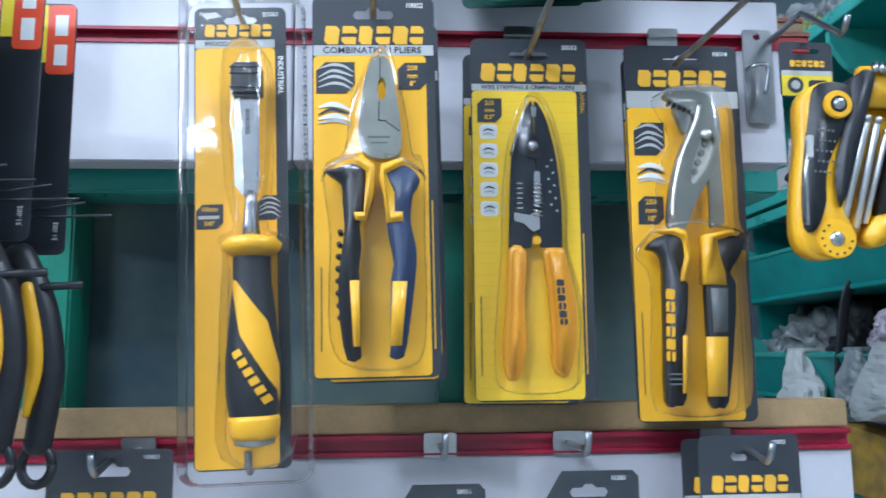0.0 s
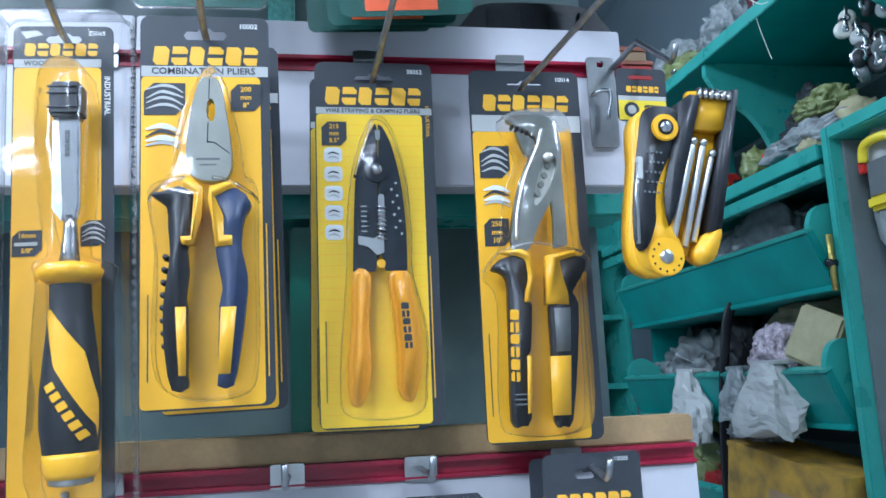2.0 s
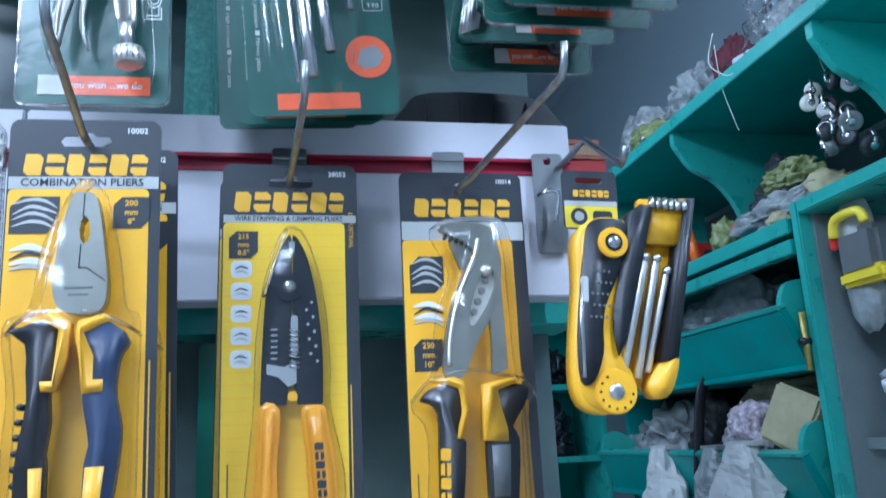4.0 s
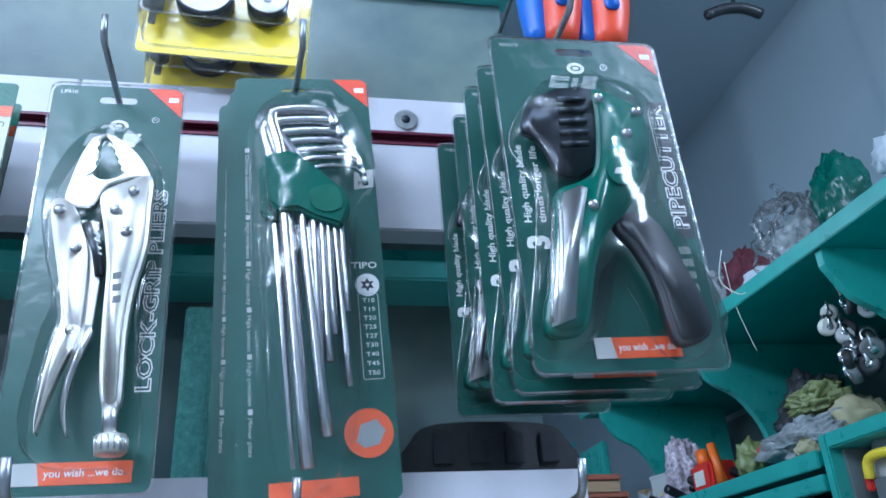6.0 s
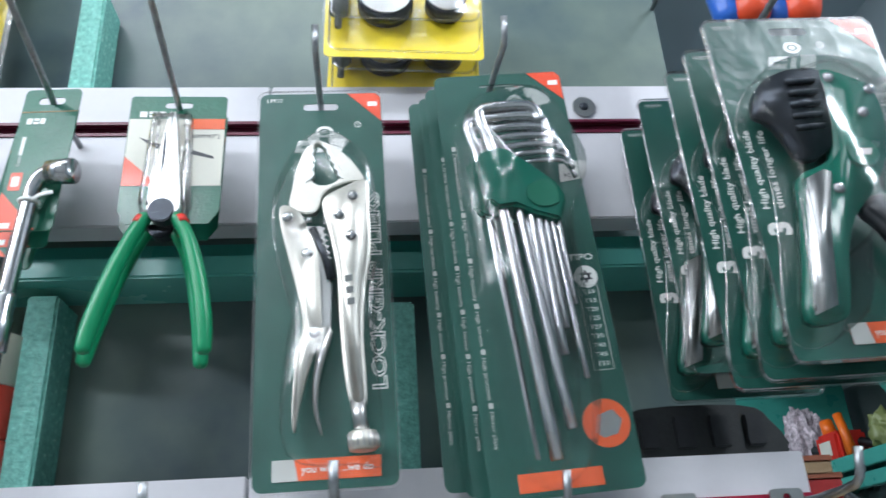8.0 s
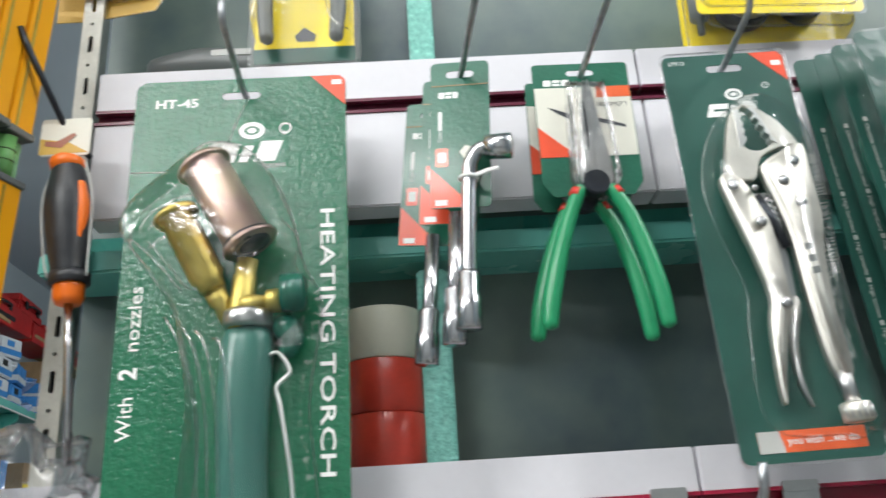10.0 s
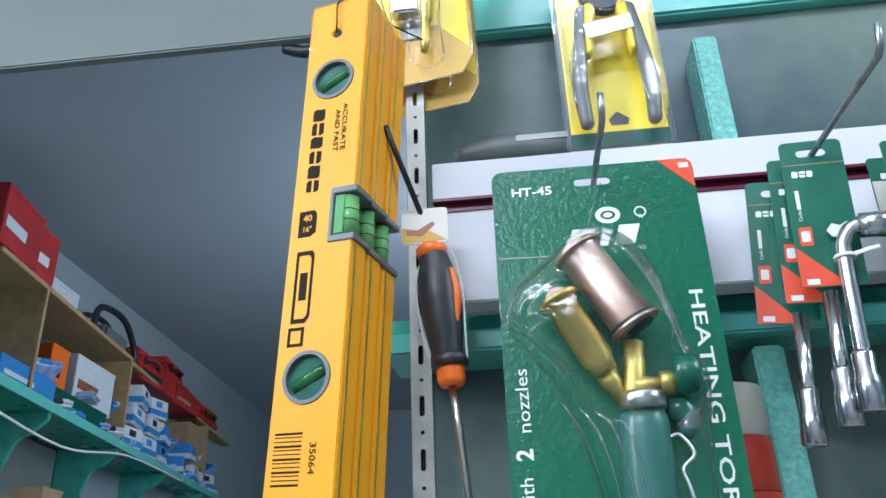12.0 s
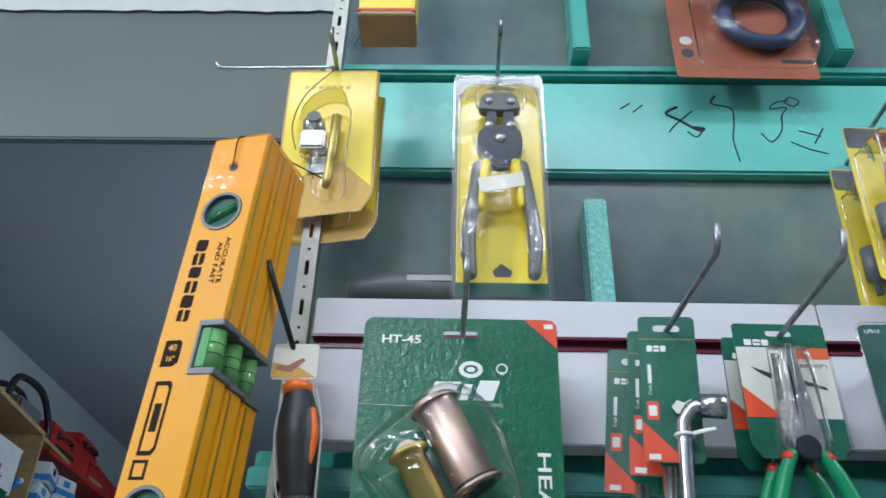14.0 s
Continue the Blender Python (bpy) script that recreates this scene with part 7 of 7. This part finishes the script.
# ---- left-hand shop shelves ----
LW = -2.66
ls = thing("shop_shelf", "long teal shop shelf with scalloped brackets", "shelf")
part("shelf_board", box(-0.28, 0.0, -1.6, 2.2, -0.03, 0, 0.003), TEAL, ls)
part("shelf_edge", box(0, 0.008, -1.6, 2.2, -0.035, 0.004, 0.002), MINT, ls, "brighter mint front edge")
for y in (-0.75, -0.05, 0.65, 1.4):
    b = plate([(-270, -32), (-5, -32)] + spline([(-5, -60), (-60, -110), (-110, -140), (-150, -230), (-230, -300), (-270, -420)], 4, False), -12, 12, (), 1)
    o = part("bracket", b, TEAL, ls, "scalloped teal bracket")
    o.location = (0, y, 0)
part("lower_board", box(-0.28, 0.03, -1.6, 2.2, -0.5, -0.47, 0.003), TEAL, ls)
part("back_panel", box(-0.285, -0.275, -1.6, 2.2, -0.5, -0.04), SHELFIN, ls)
ls.matrix_world = pose(-2.43, 2.95, 2.555, 0, 0, 7)
cable = thing("loose_cable", "white cable sagging along the shelf front", "cable")
part("cable", tube(spline([(0, -1500, -100), (10, -700, -150), (10, 0, -60), (0, 900, -40)], 6, False), 5, 8), WHITEP, cable)
cable.matrix_world = pose(-2.41, 2.95, 2.555, 0, 0, 7)
br = thing("pigeonhole_shelf", "raw plywood pigeonhole shelf standing on the teal shelf", "shelf")
part("plank", box(-0.26, 0.0, -1.3, -0.02, 0.40, 0.42, 0.002), PLY, br)
part("upright_board", box(-0.26, 0.0, -0.02, 0.0, 0, 0.42, 0.002), PLY, br)
part("upright_board", box(-0.26, 0.0, -0.95, -0.93, 0, 0.42, 0.002), PLY, br)
part("plank", box(-0.26, -0.02, 0.0, 2.1, 0.40, 0.42, 0.002), PLY, br)
part("upright_board", box(-0.26, 0.0, 1.42, 1.44, 0, 0.4, 0.002), PLY, br)
br.matrix_world = pose(-2.45, 2.98, 2.556, 0, 0, 7)


def on_shelf(dx, dy, dz):
    return (pose(-2.45, 2.98, 2.556, 0, 0, 7) @ Vector((dx, dy, dz)))[:]


for args in (("red_box", "bright red carton on the plywood shelf", REDBOX, -0.1, -1.2, 0.421, 0.2, 0.3, 0.22, 6, WHITEBOX), ("red_box", "bright red carton on the plywood shelf", REDBOX, -0.1, -0.97, 0.421, 0.18, 0.14, 0.2, 0, WHITEBOX), ("blue_box", "blue carton at the shelf front", BLUEBOX, -0.06, -0.94, 0.001, 0.1, 0.4, 0.09, 2, WHITEBOX), ("teal_box", "dark teal carton at the shelf front", GPLAST, -0.07, -0.45, 0.001, 0.1, 0.5, 0.09, 2, BLUEBOX), ("white_box", "white carton with an open front", WHITEBOX, -0.13, -0.3, 0.092, 0.18, 0.36, 0.2, 0, RUST), ("orange_box", "orange and black carton", ORANGEPL, -0.14, -0.62, 0.092, 0.16, 0.14, 0.18, 0, DARK), ("white_box", "white printed carton flat against the wall", WHITEBOX, -0.2, -0.6, 0.421, 0.06, 0.5, 0.19, 0, GREYP), ("maroon_box", "maroon tool case on the plywood shelf", REDBOX, -0.12, 0.45, 0.385, 0.2, 0.5, 0.12, 0, DARK), ("brown_box", "brown carton on the shelf", CARTON, -0.1, 1.2, 0.1, 0.2, 0.3, 0.24, 0, CARTON), ("maroon_box", "maroon tool case on the plywood shelf", REDBOX, -0.1, 0.95, 0.385, 0.2, 0.4, 0.1, 0, CARTON)):
    carton(*args[:3], *on_shelf(*args[3:6]), *args[6:9], args[9] + 3, args[10], group="shop cartons")
k = 0
for dy, dz in ((0.12, 0.0), (0.34, 0.0), (0.56, 0.0), (0.14, 0.11), (0.38, 0.11), (0.6, 0.11), (0.2, 0.22), (0.45, 0.22), (0.95, 0.0), (1.2, 0.0), (1.5, 0.0), (1.1, 0.11)):
    k += 1
    x, y, z = on_shelf(-0.08, dy, dz + 0.001)
    rnd = random.Random(200 + k)
    fp = thing("blue_white_pack", "glossy white and blue printed carton", "pack", "blue and white packs")
    w_ = rnd.uniform(0.16, 0.22)
    part("pack", box(-0.09, 0.09, -w_ / 2, w_ / 2, 0, 0.1, 0.006), WHITEBOX if k % 3 else BLUEBOX, fp)
    part("print_band", box(-0.091, 0.091, -w_ / 2 - 0.001, w_ / 2 + 0.001, 0.012, 0.042, 0.001), BLUEBOX if k % 3 else WHITEBOX, fp)
    part("print_spot", box(0.09, 0.0915, -w_ * 0.2, w_ * 0.12, 0.055, 0.085), DARK if k % 2 else BLUEBOX, fp)
    fp.matrix_world = Matrix.Translation((x, y, z)) @ pose(0, 0, 0, rnd.uniform(-3, 3), 0, 7 + rnd.uniform(-14, 14))
sw = thing("chainsaw_guard", "black tubular tool frame on the top plank", "tool")
part("frame", tube(spline([(0, -150, 0), (0, -120, 110), (0, 60, 130), (0, 170, 60), (0, 190, 0)], 5, False), 12, 8), RUBBER, sw)
part("frame", tube(spline([(-60, -150, 0), (-60, -110, 90), (-60, 70, 110), (-60, 190, 0)], 5, False), 10, 8), RUBBER, sw)
part("motor", box(-0.07, 0.02, -0.1, 0.08, 0.0, 0.06, 0.01), GREYPL, sw)
sw.matrix_world = Matrix.Translation(on_shelf(-0.06, -0.14, 0.425)) @ pose(0, 0, 0, 0, 0, 3) @ Matrix.Scale(1.35, 4)
for i in range(12):
    rnd = random.Random(90 + i)
    mm = (CANARY, LIMEBAG, CARTON, ORANGEPL, REDBOX, DARK, GREYPL, BLUEBOX, CARTON, ORANGEPL, DARK, CANARY)[i]
    x, y, z = (pose(-2.43, 2.95, 2.555, 0, 0, 7) @ Vector((-0.08 - 0.06 * (i % 2), -1.1 + 0.26 * i, -0.469)))[:]
    carton("small_carton", "small coloured carton under the shop shelf", mm, x, y, z, 0.12, rnd.uniform(0.1, 0.2), rnd.uniform(0.1, 0.24), rnd.uniform(-20, 20), (WHITEBOX, DARK, CANARY)[i % 3], group="cartons under the shelf")
hs = thing("shop_hacksaw", "orange handled saw hanging under the shelf", "saw")
part("handle", limb([(0, 0), (20, 40), (10, 100)], [(12, 14), (14, 16), (10, 12)], 0), ORANGEPL, hs)
hs.matrix_world = Matrix.Translation((pose(-2.43, 2.95, 2.555, 0, 0, 7) @ Vector((-0.02, 0.1, -0.468)))[:])
bc2 = thing("far_rack", "blurred stack of blue and grey cartons at the room end", "rack")
for i in range(5):
    part("carton", box(-0.3, 0.3, -0.15, 0.15, i * 0.4, i * 0.4 + 0.38, 0.01), (BLUEBOX, WHITEBOX, CARTON, WHITEBOX, BLUEBOX)[i], bc2)
bc2.matrix_world = pose(-1.35, 4.6, 0.0)
hg = thing("dark_bracket", "black bent bracket fixed under the beam", "bracket")
part("bar", tube(spline([(-40, 0, 0), (0, 0, -14), (40, 0, -6), (70, 0, 10)], 4, False), 12, 8), RUBBER, hg)
hg.matrix_world = pose(-0.93, 0.6, 2.775)
hg2 = thing("dark_bracket", "black bent bracket hung from the ceiling on a rod", "bracket")
part("bar", tube(spline([(-50, 0, -20), (-10, 0, 0), (40, 0, 8), (80, 0, -4)], 4, False), 12, 8), RUBBER, hg2)
part("drop_rod", tube([(20, 0, 4), (20, 0, 550)], 4, 8), RUBBER, hg2)
hg2.matrix_world = pose(0.87, 0.62, 2.87)

# ---- dark sheathed tools at the left end of the middle board ----


def saw_pack():
    t = thing("folding_saw_pack", "black sheathed saw with yellow handle on dark card", "tool pack", "dark carded saws")
    part("card", plate(rrect(-46, 46, -165, 0, 5), 0, 0.8, (flat_slot(0, -10, 26, 6),)), DARKCARD, t, "dark charcoal card")
    part("header", plate([(-45, -40), (28, -40), (28, -1), (-45, -1)], -0.3, 0.05, ([(-13, -13), (13, -13), (13, -7), (-13, -7)],)), CANARY, t)
    part("corner_flash", plate(rrect(28, 45.5, -48, -1, 3), -0.35, 0.05), REDP, t, "red corner flash")
    bars(t, [(33, 41, -22, -8), (33, 41, -42, -28)], -0.35, WHITEP)
    words("51-002", 40, -150, 3, -0.15, WHITEP, t, turn=90)
    part("blade", plate(spline([(-20, -60), (2, -70), (12, -110), (10, -140), (-10, -170), (-30, -150)], 4), -8, -5, (), 0.6), STEEL, t)
    part("blade_edge", plate(spline([(0, -70), (4, -70), (14, -110), (12, -138), (8, -138), (9, -110)], 3), -9, -7.5), LIMEP, t, "lime blade edge strip")
    part("handle", limb([(22, -168), (36, -198), (44, -236), (40, -280)], [(11, 8), (11, 9), (9, 8), (8, 8)], -8), RUBBER, t, "black rubber handle")
    part("handle_inlay", limb([(32, -186), (37, -212), (39, -236), (35, -262)], [(4, 5), (5.5, 6), (5, 6), (2, 4)], -14), YPLAST, t, "amber handle inlay")
    part("lanyard_ring", tube([(40 + 9 * math.cos(a * 0.4), -8, -292 + 11 * math.sin(a * 0.4)) for a in range(17)], 3, 8), RUBBER, t)
    part("tie", tube([(-12, -12, -140), (30, -12, -139), (62, -12, -134)], 0.8, 6), RUBBER, t)
    part("tie", tube([(-12, -12, -146), (40, -12, -143), (78, -12, -142)], 0.8, 6), RUBBER, t)
    part("strap", tube([(8, -14, -190), (44, -14, -186), (64, -14, -185)], [(2.4, 1)] * 3, 6), RUBBER, t)
    part("sleeve", plate([(-44, -170), (2, -170), (-2, -300), (-44, -300)], -4, 0, (), 1), DARKCARD, t)
    return t


DARKCARD = mat("glossy_dark_card", (0.03, 0.034, 0.042), 0.3, var=0.2, scale=25, bump=0.02, coat=0.4)
LIMEP = mat("lime_print", (0.6, 0.75, 0.04), 0.35, var=0.05, bump=0)
sp = saw_pack()
place(sp, -0.394, -0.155, 1.762, 0, 1)
for x, y, z, l in ((-0.384, -0.125, 1.757, 0.5), (-0.377, -0.095, 1.752, 0)):
    place(copy_thing(sp, Matrix()), x, y, z, 0, l)
hook(-0.386, 1.772, 180, 14, -12, 0)

# ---- tops of the cards on the lower board ----


def low_card(x, y, z, w, h, label, shape=0, code="10003"):
    t = thing("hang_pack", label, "tool pack", "lower row packs")
    out = rrect(-w / 2, w / 2, -h, 0, 5) if shape == 0 else [(-w / 2, -26), (-w / 2 + 16, 0), (w / 2 - 4, 0), (w / 2, -4), (w / 2, -h), (-w / 2, -h)]
    part("card", plate(out, 0, 0.8, (slot(0, -14, 26, 6),)), CHARC, t, "charcoal card with a hang slot")
    wordmark(t, 0, -32, w * 0.78, 11, -0.1, GOLDP)
    part("title_band", plate([(-w / 2 + 1, -44), (w / 2 - 1, -44), (w / 2 - 1, -39), (-w / 2 + 1, -39)], -0.4, 0), GREYP, t)
    part("print_field", plate([(-w / 2 + 1, -h + 1), (w / 2 - 1, -h + 1), (w / 2 - 1, -44), (-w / 2 + 1, -44)], -0.3, 0), YELLOW, t)
    words(code, w / 2 - 14, -5, 3, -0.15, WHITEP, t)
    part("film", plate(rrect(-w / 2 - 1, w / 2 + 1, -h - 1, 1.5, 5), -1.5, -1.1), FACING, t)
    t.matrix_world = pose(x, y, z)
    return t


low_card(-0.309, -0.06, 1.464, 80, 250, "charcoal carded tool hanging on the lower rail")
low_card(-0.0975, -0.06, 1.438, 64, 220, "charcoal carded tool hanging on the lower rail", 1, "38011")
low_card(0.004, -0.06, 1.445, 68, 220, "charcoal carded tool with a cut corner", 1, "10250")
low_card(0.115, -0.06, 1.4665, 70, 240, "charcoal carded tool hanging on the lower rail")
low_card(0.112, -0.035, 1.462, 70, 240, "charcoal carded tool hanging on the lower rail")
low_card(-0.215, -0.05, 1.428, 60, 200, "charcoal carded tool hanging on the lower rail", 1)
for x in (-0.309, -0.215, 0.115):
    hook(x, 1.457, 90, 12, -4, 0)

# more clutter on the right-hand shelves
rows = (
    # y from, y to, count, x, z, size, seed
    (0.98, 1.95, 9, 1.1, 2.351, 0.05, 300),
    (0.86, 1.2, 5, 1.02, 1.969, 0.032, 320),
    (1.42, 1.95, 7, 1.06, 1.969, 0.04, 330),
    (0.86, 1.95, 10, 1.05, 1.70, 0.045, 340),
    (1.45, 1.95, 9, 1.04, 1.44, 0.04, 360),
    (0.86, 1.95, 12, 1.08, 1.16, 0.06, 380),
)
kinds = ((GREYBAG, "dusty grey plastic bag among the clutter", "bag"), (DARK, "crumpled black bag among the clutter", "bag"), (GUNMETAL, "dark oily steel fitting among the clutter", "fitting"), (BEIGE, "cream plastic bag among the clutter", "bag"), (SPECKLE, "printed foil bag among the clutter", "bag"), (GREYP, "pale grey paper bag among the clutter", "bag"), (LIMEBAG, "pale lime plastic bag among the clutter", "bag"), (STEEL, "bright steel fitting among the clutter", "fitting"), (KHAKI, "khaki cloth among the clutter", "cloth"), (REDBOX, "red foil pack among the clutter", "pack"))
for y0, y1, n_, x, z, size, seed in rows:
    for i in range(n_):
        rnd = random.Random(seed + i)
        mm, lab, cat = kinds[rnd.choice((0, 0, 0, 1, 1, 2, 2, 3, 4, 5, 5, 6, 7, 8, 9))]
        s_ = size * rnd.uniform(0.6, 1.25)
        heap("clutter_" + cat, lab, cat, mm, x + rnd.uniform(-0.03, 0.1), y0 + (y1 - y0) * (i + rnd.uniform(0, 0.8)) / n_, z, s_, s_ * rnd.uniform(0.8, 1.5), s_ * rnd.uniform(0.6, 1.2), seed + i, 1.0, "shelf clutter")
for i in range(9):
    rnd = random.Random(500 + i)
    mm, lab, cat = kinds[(0, 5, 2, 3, 0, 7, 1, 6, 0)[i]]
    heap("clutter_" + cat, lab, cat, mm, 1.04 + rnd.uniform(0, 0.12), 0.2 + 0.06 * i, 1.541, 0.05, 0.05, rnd.uniform(0.04, 0.12), 500 + i, 1.0, "cabinet clutter")
for i, (y, z) in enumerate(((0.7, 1.78), (0.62, 1.7), (0.56, 1.86), (0.7, 1.92))):
    hb = thing("hanging_bag", "small clear bag of fittings hanging in the cabinet", "bag", "hanging bags")
    b = bmesh.new()
    bmesh.ops.create_icosphere(b, subdivisions=3, radius=1)
    for v in b.verts:
        v.co = Vector((v.co.x * 0.022, v.co.y * 0.04, v.co.z * 0.055)) * (1 + 0.25 * noise.noise(v.co * 3 + Vector((i, 0, 0))))
    part("bag", smooth(b), GREYP if i % 2 else GREYBAG, hb)
    part("hanger", tube([(0, 0, 50), (0, 0, 1000 * (1.962 - z))], 1.5, 6), WIRE, hb)
    hb.matrix_world = pose(1.0, y - 0.02, z)
cl = thing("orange_coil", "orange cable coil hanging in the open cabinet", "cable")
part("coil", tube([(0, 45 * math.cos(a * 0.3), 45 * math.sin(a * 0.3)) for a in range(22)], 6, 8), ORANGEPL, cl)
part("hanger", tube([(0, 0, 45), (0, 0, 130)], 1.5, 6), WIRE, cl)
cl.matrix_world = pose(0.985, 0.5, 1.83)

# pipe fittings, hand tools and small cartons between the bags
for i in range(34):
    rnd = random.Random(700 + i)
    y0, z0 = ((0.9, 1.97), (1.45, 1.97), (0.95, 1.74), (1.5, 1.47), (1.1, 1.3), (1.3, 2.352))[i % 6]
    y_, x_ = y0 + rnd.uniform(0, 0.5), 1.0 + rnd.uniform(0, 0.1)
    mm = (GUNMETAL, GREYPL, DARK, STEEL, RUBBER, GREYPL, GUNMETAL)[i % 7]
    if i % 2:
        f = thing("pipe_elbow", "dark dusty pipe elbow among the shelf clutter", "fitting", "loose fittings")
        r = rnd.uniform(9, 15)
        part("elbow", tube(spline([(-40, 0, r), (-12, 0, r), (0, 6, r + 3), (6, 30, r + 14), (6, 44, r + 20)], 4, False), [r] * 17, 12), mm, f)
        part("collar", tube([(-44, 0, r), (-43, 0, r), (-32, 0, r), (-31, 0, r)], [r, r * 1.25, r * 1.25, r], 12), mm, f)
    else:
        f = thing("hand_tool", "worn hand tool lying among the shelf clutter", "tool", "loose tools")
        part("shaft", tube([(-70, 0, 8), (10, 0, 10), (12, 0, 10), (24, 0, 10)], [4, 4, 7, 7], 8), STEEL, f)
        part("handle", tube([(22, 0, 11), (26, 0, 11), (60, 0, 12), (95, 4, 12), (100, 4, 12)], [7, 11, 9, 12, 7], 12), (DARK, REDPL, RUBBER, GREYPL, ORANGEPL)[rnd.randrange(5)], f)
    f.matrix_world = pose(x_, y_, z0 + 0.002, 0, -rnd.uniform(4, 26), rnd.uniform(40, 140))
for i in range(12):
    rnd = random.Random(760 + i)
    y0, z0 = ((1.5, 1.969), (1.2, 2.352), (1.0, 1.7), (1.55, 1.43))[i % 4]
    carton("small_box", "small scuffed carton among the shelf clutter", (CARTON, GREYP, BLUEBOX, CARTON, WHITEBOX, RUST, GREYPL)[i % 7], 1.08 + rnd.uniform(0, 0.12), y0 + rnd.uniform(0, 0.45), z0, rnd.uniform(0.05, 0.09), rnd.uniform(0.05, 0.1), rnd.uniform(0.05, 0.11), rnd.uniform(-40, 40), (WHITEBOX, DARK, CANARY)[i % 3], group="loose cartons")

# tool cases and flat packs along the left-hand shop shelf
for i, (dy, w_) in enumerate(((0.34, 0.36), (0.74, 0.34), (1.14, 0.38), (1.55, 0.36))):
    tc = thing("tool_case", "dark red plastic tool case standing on the plank", "case", "red tool cases")
    part("case_half", box(-0.16, 0.0, -w_ / 2, w_ / 2, 0.0, 0.06, 0.012), REDBOX, tc)
    part("case_half", box(-0.158, -0.002, -w_ / 2 + 0.004, w_ / 2 - 0.004, 0.064, 0.115, 0.012), REDBOX, tc)
    part("latch", box(-0.002, 0.006, -w_ * 0.3, -w_ * 0.2, 0.04, 0.085, 0.003), DARK, tc)
    part("latch", box(-0.002, 0.006, w_ * 0.2, w_ * 0.3, 0.04, 0.085, 0.003), DARK, tc)
    part("handle", tube(spline([(0, -60, 60), (26, -50, 60), (26, 50, 60), (0, 60, 60)], 4, False), 7, 8), DARK, tc)
    tc.matrix_world = Matrix.Translation(on_shelf(-0.03, dy, 0.50 if i == 1 else 0.424)) @ pose(0, 0, 0, 0, 0, 4 + 3 * (i % 3))
for i in range(20):
    rnd = random.Random(820 + i)
    fp = thing("flat_pack", "glossy blue and white printed flat pack", "pack", "blue and white packs")
    part("pack", box(-0.07, 0.07, -0.09, 0.09, 0, 0.035, 0.012), (BAGB, WHITEBOX, BLUEBOX, BAGB)[i % 4], fp)
    part("print_panel", box(-0.0705, 0.0705, -0.05, 0.02, 0.008, 0.028, 0.002), (BLUEBOX, DARK, WHITEBOX, WHITEBOX)[i % 4], fp)
    fp.matrix_world = Matrix.Translation(on_shelf(-0.04 - rnd.uniform(0, 0.05), -0.82 + 0.14 * i + rnd.uniform(-0.03, 0.03), 0.002 + (0.1 if i < 6 else 0.14) * (i % 3 == 0))) @ pose(0, 0, 0, rnd.uniform(0, 22), -rnd.uniform(8, 40), rnd.uniform(-25, 35))
